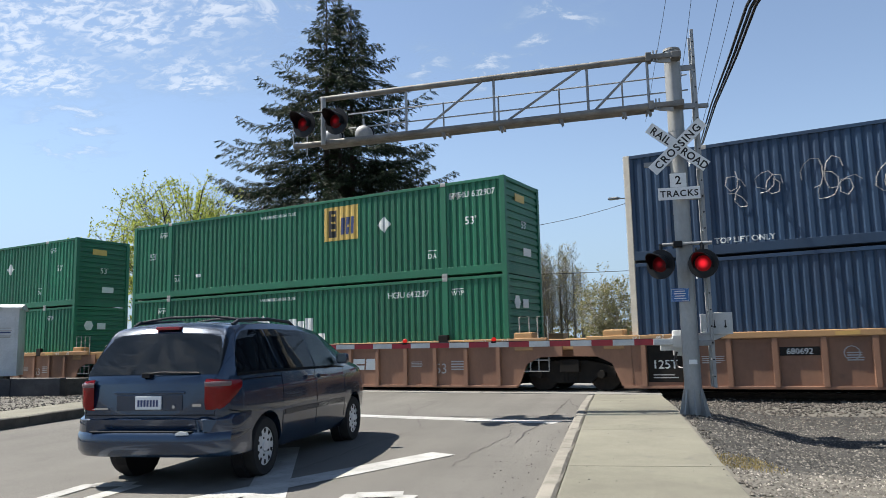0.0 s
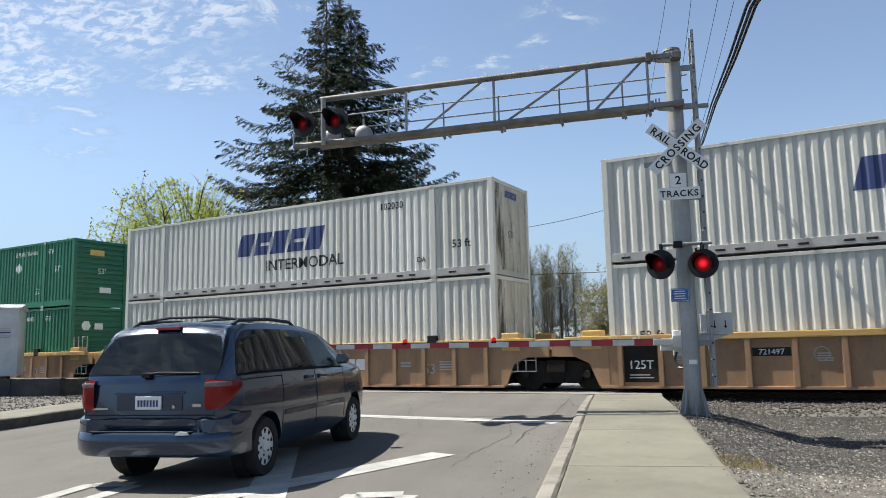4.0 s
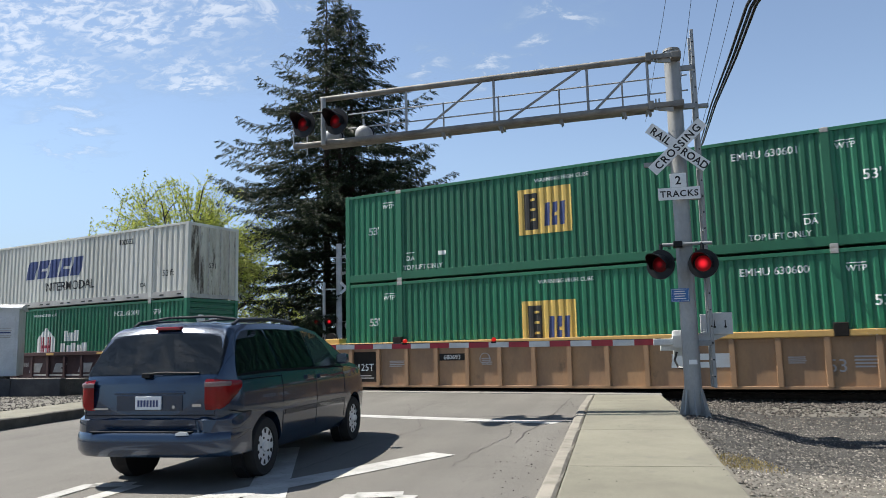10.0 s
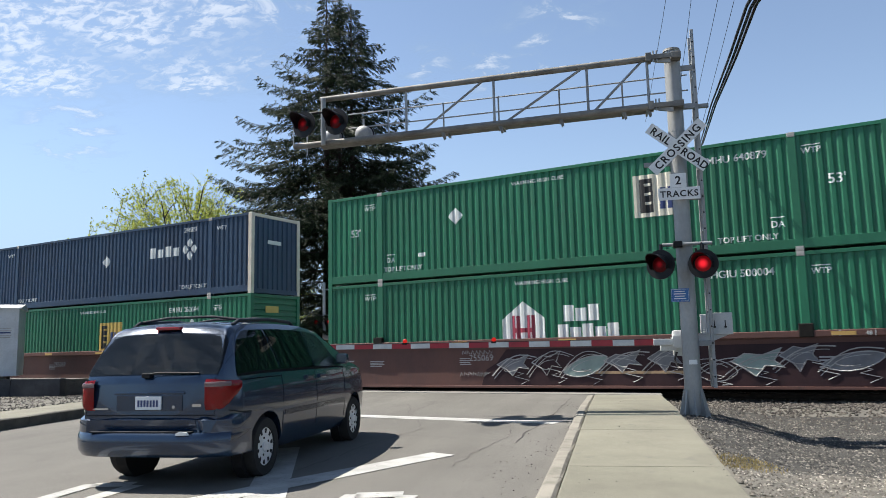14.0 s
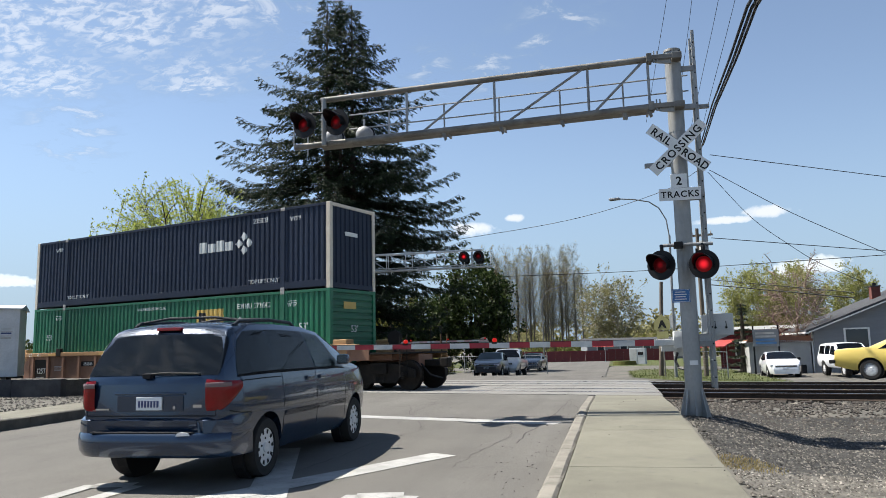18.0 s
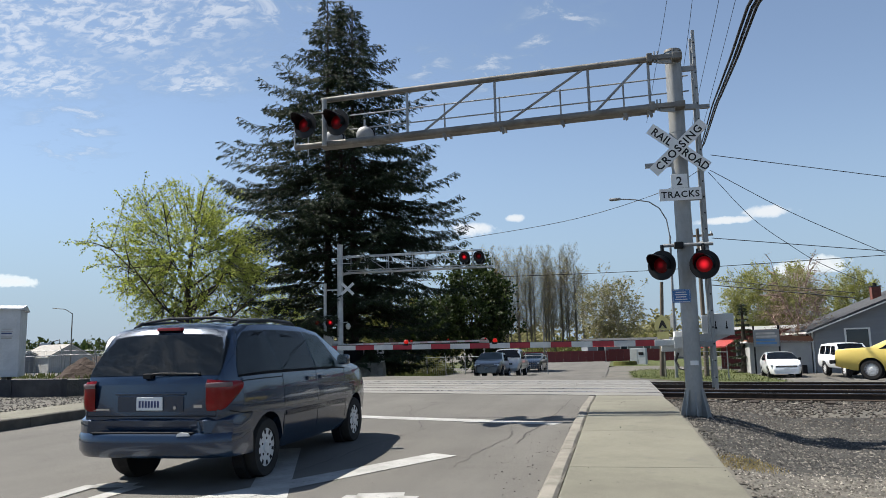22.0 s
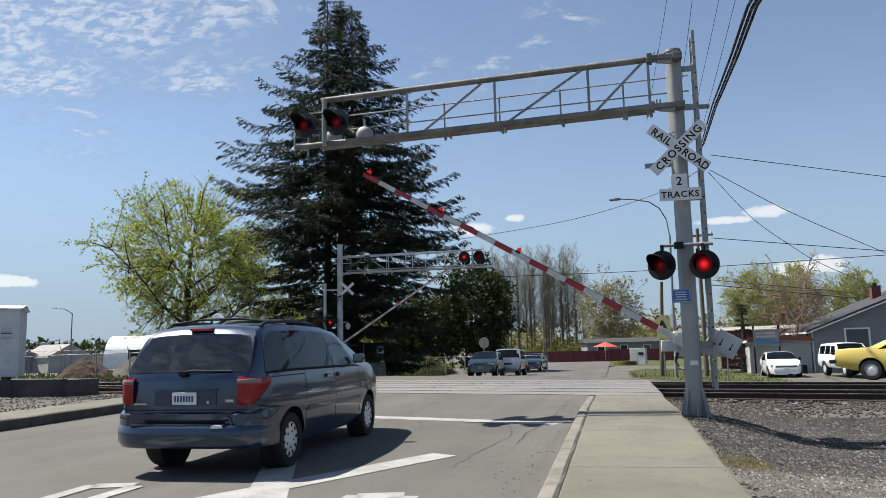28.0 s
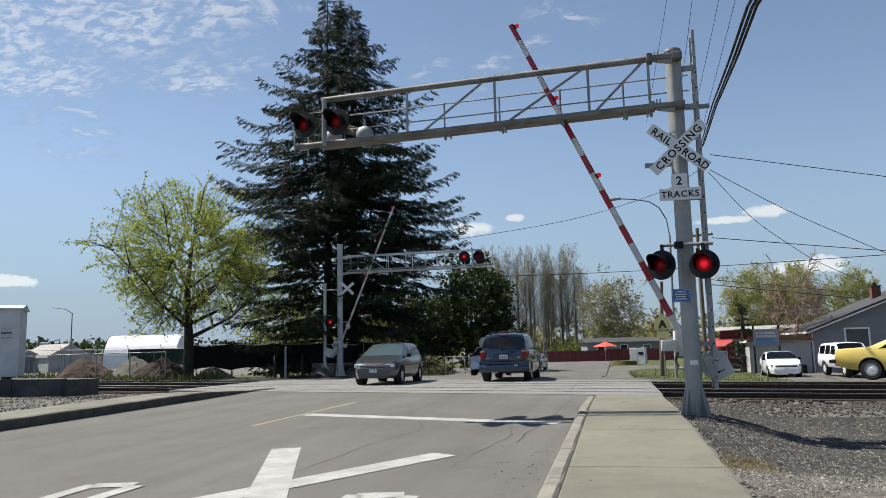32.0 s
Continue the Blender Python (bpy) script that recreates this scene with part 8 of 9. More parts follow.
rnd = random.Random(80)
scrub("far_woods", [(lerp(-150, 70, i / 69) + rnd.uniform(-2, 2), 185 + 20 * math.sin(i * 0.7) + rnd.uniform(-8, 8), rnd.uniform(4, 7), rnd.uniform(5, 9.5)) for i in range(70)], 1.1, 420, OLIVE, "distant thin olive spring woods", "woods")
scrub("far_thicket", [(lerp(-70, 30, i / 33) + rnd.uniform(-2, 2), 155 + rnd.uniform(-8, 8), rnd.uniform(3, 5.5), rnd.uniform(2.5, 5.5)) for i in range(34)], 0.8, 380, HEDGE, "distant green-brown thicket", "shrubs")
scrub("hillside", [(lerp(-760, -150, i / 59), 300 + rnd.uniform(-20, 20), 16, rnd.uniform(9, 15)) for i in range(60)], 3.0, 160, DEEP, "distant dark wooded ridge", "woods")
scrub("shrubs", [(-34 + rnd.uniform(-3.5, 3.5), 52.5 + rnd.uniform(-1.5, 1.5), 1.0, rnd.uniform(0.8, 1.8)) for i in range(8)] + [(-58 + i * 1.2 + rnd.uniform(-1, 1), 128 + rnd.uniform(-3, 3), 1.4, rnd.uniform(1, 3.2)) for i in range(22)],
      0.3, 300, HEDGE, "bright green shrubs behind the fences", "shrubs")


def blades(name, keep, n, area, leaf, h, label):
    rnd = random.Random(n)
    quads = []
    x0, x1, y0, y1 = area
    while len(quads) < n:
        x, y = rnd.uniform(x0, x1), rnd.uniform(y0, y1)
        if keep(x, y, rnd):
            s = h * rnd.uniform(0.4, 1.2)
            d = Vector((rnd.uniform(-0.5, 0.5), rnd.uniform(-0.5, 0.5), 1)).normalized()
            a = rnd.uniform(0, 6.28)
            quads.append((Vector((x, y, terrain(x, y))) + d * s * 0.45, d * s, Vector((math.cos(a), math.sin(a), 0)) * s * 0.16))
    return tagged(new(name, leaves_mesh(name, quads, leaf)), label, "grass", kind="stuff")


patch("grass_strip", spaced((-60, -13, 60)), spaced((44, 62, 24)), lambda x, y: rsof(x, y)[0] < -12.5 and rsof(x, y)[0] > -34, 0.015, GRASS_SOIL, "rough green grass beyond the fence", "grass")
patch("grass_field", spaced((-60, -12, 60)), spaced((66, 125, 40)), lambda x, y: y > 70 + ragged(x, y, 3), 0.015, GRASS_SOIL, "green-brown field across the road", "grass")
patch("grass_corner", spaced((-16, 1, 40)), spaced((38, 60, 40)), lambda x, y: 1.6 < rsof(x, y)[0] < 9 and y > 40, 0.015, GRASS_SOIL, "mown grass corner by the pole", "grass")
blades("grass_tufts", lambda x, y, r: rsof(x, y)[0] < -12.8, 7000, (-40, -20, 45, 58), GRASS, 0.35, "tufts of long grass along the fence")
blades("grass_tufts", lambda x, y, r: 1.6 < rsof(x, y)[0] < 9 and y > 40, 3000, (-16, 1, 40, 60), GRASS, 0.16, "short green grass by the pole")
blades("grass_tufts", lambda x, y, r: True, 1500, (-50, -30, 26.5, 30.5), GRASS, 0.5, "weeds along the far track")
blades("dry_grass", lambda x, y, r: ((rsof(x, y)[0] - 2.05) / 0.5) ** 2 + ((rsof(x, y)[1] - 9.2) / 0.6) ** 2 < r.random(), 1400, (-4.5, 1.5, 5, 18), DRY, 0.045, "dry yellow grass at the edge of the pavement")
# ---- buildings and street furniture ----
SIDING = paint("grey house siding", (0.19, 0.20, 0.215), (0.165, 0.175, 0.19), 0.75, 0, 0.8, 0.002, 12, stretch=(0.3, 0.3, 4))
SIDING_PALE = paint("pale grey siding", (0.357, 0.357, 0.348), (0.306, 0.306, 0.297), 0.75, 0, 1.2)
SHINGLE = paint("grey asphalt shingles", (0.062, 0.064, 0.068), (0.045, 0.046, 0.050), 0.9, 0, 3, 0.01, 30)
TRIM = paint("white trim", (0.68, 0.68, 0.66), (0.60, 0.60, 0.58), 0.6)
BRICK_RED = paint("dark red brick", (0.16, 0.05, 0.035), (0.11, 0.04, 0.03), 0.9, 0, 4)
RED_WALL = paint("dark red wall paint", (0.15, 0.022, 0.024), (0.11, 0.02, 0.022), 0.7, 0, 1)
RED_ROOF = paint("red metal roof", (0.36, 0.05, 0.045), (0.28, 0.045, 0.04), 0.5, 0, 1.5)
RUST_ROOF = paint("rusty brown shed roof", (0.24, 0.10, 0.055), (0.17, 0.075, 0.045), 0.8, 0, 2)
WINDOW_DARK = glass("dark window glass", (0.03, 0.04, 0.045), 0.05)
WOOD_POLE = paint("weathered pole timber", (0.13, 0.105, 0.08), (0.09, 0.075, 0.06), 0.9, 0, 2, 0.004, 30, stretch=(1, 1, 0.2))
WIRE = paint("black cable", (0.012, 0.012, 0.013), (0.016, 0.016, 0.017), 0.6)
CABIN_WHITE = paint("grimy white cabinet", (0.540, 0.558, 0.576), (0.423, 0.441, 0.459), 0.55, 0, 1.2, 0, 20)
DARK_CONC = paint("dark stained concrete", (0.063, 0.063, 0.066), (0.038, 0.038, 0.042), 0.9, 0, 1.5, 0.01, 30)
GREEN_MESH = paint("green windscreen mesh", (0.035, 0.065, 0.055), (0.028, 0.052, 0.046), 0.8, 0, 0.8)
BLACK_MESH = paint("black fence fabric", (0.012, 0.014, 0.018), (0.02, 0.022, 0.026), 0.85, 0, 0.8)
SOIL_RED = paint("reddish soil heap", (0.046, 0.031, 0.024), (0.028, 0.020, 0.016), 0.95, 0, 2.5, 0.05, 12)
SOIL_GREY = paint("grey gravel heap", (0.088, 0.083, 0.074), (0.061, 0.058, 0.052), 0.95, 0, 2.5, 0.05, 14)
TENT = paint("white tent fabric", (0.72, 0.73, 0.74), (0.64, 0.65, 0.66), 0.6, 0, 0.5)
YELLOW_SIGN = paint("fluorescent sign yellow", (0.36, 0.34, 0.14), (0.30, 0.28, 0.12), 0.5)


def window(parent, m, w, h):
    """A framed window lying in the local x-z plane facing -y."""
    f = part("window", box(box(box(box(B(), -w / 2, w / 2, -0.05, 0.03, -0.05, 0.04), -w / 2, w / 2, -0.05, 0.03, h - 0.04, h + 0.05), -w / 2 - 0.08, -w / 2 + 0.03, -0.05, 0.03, -0.05, h + 0.05), w / 2 - 0.03, w / 2 + 0.08, -0.05, 0.03, -0.05, h + 0.05), TRIM, parent, "white framed window")
    f.matrix_local = m
    part("pane", box(B(), -w / 2, w / 2, -0.01, 0.0, 0, h), WINDOW_DARK, f)
    return f


def gable_house(place, w, d, eave, ridge, label, wall=SIDING, roof=SHINGLE, over=0.45):
    """A house with its gable to -y; origin at its near left ground corner."""
    t = thing("house", label, "house", place)
    prof = [(0, -0.6), (w, -0.6), (w, eave), (w / 2, ridge), (0, eave)]
    part("wall", prism(B(), prof, "y", 0, d), wall, t)
    for sg in (0, 1):
        x0, x1 = (-over, w / 2) if sg == 0 else (w + over, w / 2)
        k = (ridge - eave) / (w / 2)
        z0 = eave - k * over
        o = [(x0, z0 + 0.02), (x1, ridge + 0.02), (x1, ridge + 0.16), (x0, z0 + 0.16)]
        part("roof", prism(B(), o, "y", -over, d + over), roof, t)
        o = [(x0, z0 - 0.06), (x1, ridge - 0.06), (x1, ridge + 0.02), (x0, z0 + 0.02)]
        part("barge_board", prism(B(), o, "y", -over - 0.03, -over + 0.02), TRIM, t)
        xa = x0
        part("gutter", box(B(), x0 - 0.06, x0 + 0.06, -over, d + over, z0 - 0.03, z0 + 0.08), TRIM, t)
    return t


home = gable_house(pose(-3.40, 52.7, -0.36, 0, 0, 17), 14.9, 6.1, 2.64, 5.58, "single-storey grey house with white trim and a shingle roof", over=0.54)
window(home, pose(2.46, 0.0, 1.2), 1.32, 1.44)
window(home, Matrix.Translation((-0.035, 1.55, 0.72)) @ Matrix.Rotation(radians(-90), 4, "Z"), 1.0, 1.8)
part("side_cladding", box(B(), -0.03, -0.002, 0.05, 6.05, -0.5, 2.4), SIDING_PALE, home)
part("door", box(B(), -0.06, -0.02, 3.1, 4.1, -0.1, 2.05), TRIM, home, "pale side door")
part("downpipe", rod(B(), (-0.09, 0.15, -0.3), (-0.09, 0.15, 2.6), 0.05), TRIM, home)
ch = part("chimney", box(B(), 4.5, 5.04, 3.2, 3.72, 3.6, 5.4), BRICK_RED, home, "red brick chimney")
part("chimney_cap", box(B(), 4.45, 5.09, 3.15, 3.77, 5.4, 5.47), DARK_CONC, ch)
part("flue", rod(B(), (4.77, 3.46, 5.47), (4.77, 3.46, 5.66), 0.12), SEAM, ch)
part("wall_lamp", box(B(), 4.26, 4.5, -0.14, 0, 2.82, 3.0), SEAM, home)

shed = gable_house(rs_pose(9.05, 51.6, -0.05), 3.65, 2.4, 1.95, 2.02, "small pale metal garden shed with a rusty roof", SIDING_PALE, RUST_ROOF, 0.12)
tagged(shed, category="shed")
part("shed_roof_front", prism(B(), [(-0.12, 1.92), (3.77, 1.92), (3.65, 2.3), (0.0, 2.3)], "y", -0.15, -0.05), RUST_ROOF, shed)
part("bin", box(B(), 2.9, 3.2, -0.6, -0.3, -0.05, 0.5, bevel=0.03), SEAM, shed)

red = thing("shop_building", "long low dark red building with a metal roof", "building", pose(-10.9, 63.5, -0.4, 0, 0, -22))
part("wall", box(B(), 0, 13.5, 0, 8, -0.5, 3.1), RED_WALL, red)
part("roof", prism(B(), [(-0.5, 3.0), (-0.5, 3.12), (4.0, 3.3), (8.5, 3.12), (8.5, 3.0)], "x", -0.4, 13.9), SHINGLE, red)
part("eave_trim", box(B(), -0.4, 13.9, -0.62, -0.5, 2.95, 3.2), TRIM, red)
for k in range(9):
    part("striped_post", box(B(), 2.6 + k * 0.5, 2.8 + k * 0.5, -0.5, -0.35, 0.6, 1.6), RED_ROOF if k % 2 else TRIM, red)
part("awning", prism(B(), [(-2.0, 1.75), (0, 2.35), (0, 2.25), (-2.0, 1.65)], "x", -1.2, 1.6), RED_ROOF, red, "red shop awning")
for k in range(5):
    window(red, pose(2.0 + k * 2.3, -0.01, 0.8), 1.2, 1.3)

bb = thing("billboard", "pale roadside billboard with faded lines", "sign", pose(-6.0, 51.0, -0.4, 0, 0, 8))
part("board", box(B(), -0.75, 0.75, -0.04, 0.04, 1.7, 2.75, bevel=0.01), SIDING, bb)
for k in range(4):
    part("board_line", box(B(), -0.6, 0.6 - 0.1 * (k % 2), -0.05, -0.04, 1.85 + 0.2 * k, 1.98 + 0.2 * k), INK_BLUE if k < 2 else DATA_GREY, bb)
for x in (-0.72, 0.72):
    part("post", box(B(), x - 0.05, x + 0.05, 0, 0.1, -0.3, 3.0), SEAM, bb)

# low building and fences across the road
low = thing("low_building", "long low grey building across the field", "building", pose(-37.5, 108.5, -0.7, 0, 0, 28))
part("wall", box(B(), 0, 15, 0, 6, 0, 2.9), SIDING, low)
part("roof", prism(B(), [(-0.4, 2.85), (3, 3.5), (6.4, 2.85)], "x", -0.4, 15.4), SHINGLE, low)
for k in range(4):
    window(low, pose(2 + 3.4 * k, -0.01, 1.2), 1.0, 1.2)
umb = thing("market_umbrella", "red-orange market umbrella over the fence", "umbrella", pose(-29.8, 93.0, -0.6))
part("canopy", rod(B(), (0, 0, 2.1), (0, 0, 2.7), 1.6, 0.05, 10), paint("orange-red canvas", (0.60, 0.07, 0.04), (0.5, 0.06, 0.035), 0.7), umb)
part("pole", rod(B(), (0, 0, 0), (0, 0, 2.2), 0.03), TRIM, umb)


def board_fence(name, a, b, h, n, mat, label, z0=0.05, thick=0.03, cat="fence"):
    """A fence of upright boards with posts from a to b."""
    a, b = Vector(a), Vector(b)
    t = thing(name, label, cat)
    d = b - a
    ang = math.atan2(d.y, d.x)
    for i in range(n):
        p, q = a.lerp(b, i / n), a.lerp(b, (i + 1) / n)
        L = (q - p).length
        bm = box(B(), 0, L - 0.015, -thick / 2, thick / 2, z0, h)
        ob = part("board", bm, mat, t)
        ob.matrix_local = Matrix.Translation((p.x, p.y, terrain(p.x, p.y))) @ Matrix.Rotation(ang, 4, "Z")
    return t


board_fence("board_fence", (-43, 88.5), (-22.5, 99.5), 1.55, 24, RED_WALL, "long dark red board fence across the field")


def mesh_fence(a, b, h, posts, label, fabric=None, fab_z=(0.1, 1.0), sag=0.0, wires=True):
    """Chain-link fence: posts, top rail, wires; with or without fabric panels."""
    a, b = Vector((*a, 0)), Vector((*b, 0))
    t = thing("chain_link_fence", label, "fence")
    pts = []
    for i in range(posts + 1):
        p = a.lerp(b, i / posts)
        z = terrain(p.x, p.y)
        pts.append(Vector((p.x, p.y, z)))
        bm = rod(B(), (p.x, p.y, z - 0.1), (p.x, p.y, z + h + 0.05), 0.035, n=8)
        d = (b - a).normalized()
        rod(bm, (p.x, p.y, z + h), Vector((p.x, p.y, z + h + 0.3)) + Vector((d.y, -d.x, 0)) * 0.2, 0.02, n=6)
        part("post", bm, GALV_DULL, t)
    for p, q in zip(pts, pts[1:]):
        part("top_rail", rod(B(), p + Vector((0, 0, h)), q + Vector((0, 0, h)), 0.022, n=6), GALV_DULL, t)
        if wires and not fabric:
            st = Sticks()
            k = int((q - p).length / 0.16)
            for i in range(k):
                u, v = p.lerp(q, i / k), p.lerp(q, (i + 1) / k)
                limb(st, [u + Vector((0, 0, 0.05)), u + Vector((0, 0, h))], 0.005, 0.005, 3)
            for i in range(int(h / 0.16)):
                limb(st, [p + Vector((0, 0, 0.16 * i)), q + Vector((0, 0, 0.16 * i))], 0.005, 0.005, 3)
            sticks("wire_netting", st, GALV_DULL, t)
        if fabric:
            bm = B()
            n = 6
            prev = None
            off = Vector((0, -0.05, 0))
            for i in range(n + 1):
                u = p.lerp(q, i / n) + off
                w = 0.05 * math.sin(i * 2.1 + p.x)
                dz = sag * math.sin(math.pi * i / n)
                cur = (bm.verts.new(u + Vector((0, w, h * fab_z[0] + dz * 1.6))), bm.verts.new(u + Vector((0, w * 0.4, h * fab_z[1] - dz))))
                if prev:
                    bm.faces.new((prev[0], cur[0], cur[1], prev[1]))
                prev = cur
            bmesh.ops.solidify(bm, geom=bm.faces[:], thickness=0.006)
            part("fabric", bm, fabric, t)
    return t


mesh_fence((-58, 31.0), (-44.0, 33.9), 1.9, 5, "bare chain-link fence behind the heaps")
mesh_fence((-44.0, 33.9), (-36.0, 35.5), 1.9, 3, "chain-link fence hung with green mesh", GREEN_MESH, (0.45, 1.0))
mesh_fence((-36.0, 32.0), (-26.0, 36.0), 1.95, 4, "chain-link fence hung with black fabric", BLACK_MESH, (0.22, 1.02), 0.12)
mesh_fence((-33.5, 50.0), (-20.5, 50.6), 1.5, 8, "bare chain-link fence beside the road")
mesh_fence((-8.9, 43.5), (-7.2, 43.8), 1.5, 2, "short chain-link fence beside the house")
mesh_fence((-60.0, 27.8), (-34.5, 29.0), 1.55, 9, "low chain-link fence along the far track", None, (0, 0), 0, False)


def heap(x, y, w, h, mat, seed, label):
    """A tipped heap of soil with a lumpy surface."""
    bm = B()
    n, m = 26, 9
    rnd = random.Random(seed)
    rings = []
    for j in range(m + 1):
        f = j / m
        ring = []
        for i in range(n):
            a = 2 * math.pi * i / n
            r = w * (1 - f) * (1 + 0.2 * noise.noise((math.cos(a) * 1.4 + seed, math.sin(a) * 1.4, f * 2)))
            z = h * (f ** 0.85) + 0.12 * h * noise.noise((math.cos(a) * r * 2, math.sin(a) * r * 2, seed))
            ring.append(bm.verts.new((x + r * math.cos(a), y + 0.7 * r * math.sin(a), terrain(x, y) - 0.1 + z)))
        rings.append(ring)
    for p, q in zip(rings, rings[1:]):
        for i in range(n):
            bm.faces.new((p[i], p[(i + 1) % n], q[(i + 1) % n], q[i]))
    return tagged(part("soil_mound", bm, mat, None), label, "heap", "heaps behind the tracks")


heap(-42.0, 29.3, 2.6, 1.5, SOIL_RED, 1, "reddish-brown heap of soil and rubble")
heap(-38.6, 30.2, 2.1, 1.45, SOIL_GREY, 2, "grey heap of gravel")
heap(-36.0, 30.0, 2.6, 1.35, SOIL_RED, 3, "brown heap of soil and roots")
heap(-33.6, 31.6, 1.6, 0.8, SOIL_GREY, 4, "low grey heap of rubble")
heap(-26.9, 33.2, 1.0, 0.8, SOIL_GREY, 5, "low heap of grey stones")
rnd = random.Random(31)
rocks("rubble", [(hx + rnd.gauss(0, hw * 0.5), hy - 1.0 + rnd.gauss(0, 0.4), terrain(hx, hy) + rnd.uniform(0, 0.12), rnd.uniform(0.06, 0.2)) for hx, hy, hw, hh in
                 ((-42.0, 28.6, 2.4, 1.2), (-38.6, 29.6, 1.9, 0.8), (-36.0, 29.3, 2.4, 0.9), (-33.6, 31.0, 1.5, 0.5), (-26.9, 32.8, 1.0, 0.5)) for _ in range(90)], SOIL_RED, "broken rubble strewn over the heaps", "rubble")

# sheds, tent and ridge behind the left fence
for k, (x, y, w, d, e, r, lab) in enumerate(((-100.9, 64.7, 6.0, 11, 2.2, 3.9, "grey metal shed with skylights"), (-106.5, 62.5, 5.0, 8, 1.9, 3.0, "small dark metal shed"))):
    sh = gable_house(pose(x, y, terrain(x, y), 0, 0, 78), w, d, e, r, lab, SIDING_PALE if k == 0 else SIDING, GALV_OLD, 0.15)
    tagged(sh, category="shed")
tent = thing("storage_tent", "long white round-topped storage tent", "tent", pose(-121.6, 88.4, -0.6, 0, 0, 32))
o = [(-0.2 + 4.5 + 4.7 * math.cos(a * math.pi / 14), 6.1 * math.sin(a * math.pi / 14) ** 0.8 if a not in (0, 14) else 0.0) for a in range(15)]
part("cover", prism(B(), [(b, c) for b, c in o], "x", 0, 13), TENT, tent, smooth=True)
part("end_frame", tube(B(), [(0.0, b, c) for b, c in o], 0.06, 6), SEAM, tent)
berm = heap(-148, 97.0, 22, 4.1, SOIL_RED, 7, "long brown spoil bank behind the yard")
lorry = thing("crane_lorry", "small white crane lorry on the spoil bank", "lorry", pose(-150.0, 94.0, 2.9, 0, 0, 40))
part("cab", box(B(), 0, 1.7, 0, 2, 0.5, 2.0, bevel=0.15), CABIN_WHITE, lorry)
part("bed", box(B(), 1.8, 6.5, 0, 2, 0.5, 0.9), SEAM, lorry)
part("jib", tube(B(), [(2.2, 1, 0.9), (2.2, 1, 2.2), (3.6, 1, 2.6), (3.6, 1, 1.4)], 0.1, 6), SEAM, lorry)
for x in (0.8, 4.2, 5.5):
    part("wheel", rod(B(), (x, -0.05, 0.45), (x, 0.25, 0.45), 0.45, n=16), TYRE, lorry)

# signal bungalow on its plinth, in front of the tracks
bung = thing("signal_cabinet", "grimy white walk-in signal cabinet on legs", "cabinet", pose(-28.74, 17.20, 0.86, 0, 0, 52))
part("body", box(B(), -3.2, 0, 0, 2.0, 0.0, 2.62, bevel=0.02), CABIN_WHITE, bung)
part("roof", prism(B(), [(-0.08, 2.62), (1.0, 2.80), (2.08, 2.62), (2.08, 2.57), (-0.08, 2.57)], "x", -3.28, 0.08), CABIN_WHITE, bung)
d = part("door", box(B(), -0.80, -0.12, -0.02, 0.0, 0.25, 2.28, bevel=0.008), CABIN_WHITE, bung, "white steel cabinet door")
part("handle", box(B(), -0.76, -0.72, -0.06, -0.02, 1.1, 1.35), SEAM, d)
for k in range(5):
    part("notice_bar", box(B(), -0.62, -0.26 + 0.03 * (k % 2), -0.024, -0.02, 1.45 + 0.09 * k, 1.45 + 0.09 * k + (0.06 if k in (0, 2) else 0.03)), DATA_GREY if k != 2 else INK_NAVY, d)
for x in (-2.9, -0.5):
    for y in (0.3, 1.7):
        part("leg", box(B(), x - 0.08, x + 0.08, y - 0.08, y + 0.08, -0.17, 0.0), GALV_OLD, bung)
part("pipework", tube(B(), [(-3.0, -0.1, -0.15), (-1.2, -0.12, -0.12), (-0.2, -0.1, -0.18)], 0.06, 8), GALV, bung)
plinth = thing("retaining_wall", "low dark concrete retaining wall under the cabinet", "wall", kind="structure")
for k in range(5):
    ob = part("block", box(B(), -1.55 - 2.0 * k, 0.43 - 2.0 * k, -0.35, 0.0, -0.2, 0.58, bevel=0.02), DARK_CONC, plinth)
    ob.matrix_local = pose(-26.55, 17.38, 0.19, 0, 0, 22)
fill = part("fill", prism(B(), [(-27.05, 17.63), (-29.0, 16.85), (-31.2, 14.0), (-36.0, 14.0), (-36.0, 19.4), (-26.9, 19.4)], "z", -0.2, 0.70), SOIL_GREY, plinth)

# poles, lamps and signs beyond the tracks


def utility_pole(x, y, h, label, arm=True, lean=0.0):
    t = thing("utility_pole", label, "utility pole", on_ground(x, y))
    part("pole", rod(B(), (0, 0, 0), (lean, 0, h), 0.15, 0.10, 12), WOOD_POLE, t, smooth=True)
    if arm:
        part("crossarm", box(B(), -0.9 + lean, 0.9 + lean, -0.06, 0.06, h - 0.5, h - 0.38), WOOD_POLE, t)
        for k in (-0.8, -0.3, 0.3, 0.8):
            part("insulator", rod(B(), (k + lean, 0, h - 0.38), (k + lean, 0, h - 0.2), 0.05, 0.03, 8), GREY_BOX, t)
        part("transformer", rod(B(), (lean + 0.3, -0.1, h - 1.6), (lean + 0.3, -0.1, h - 0.8), 0.2, n=12), GREY_BOX, t)
    return t


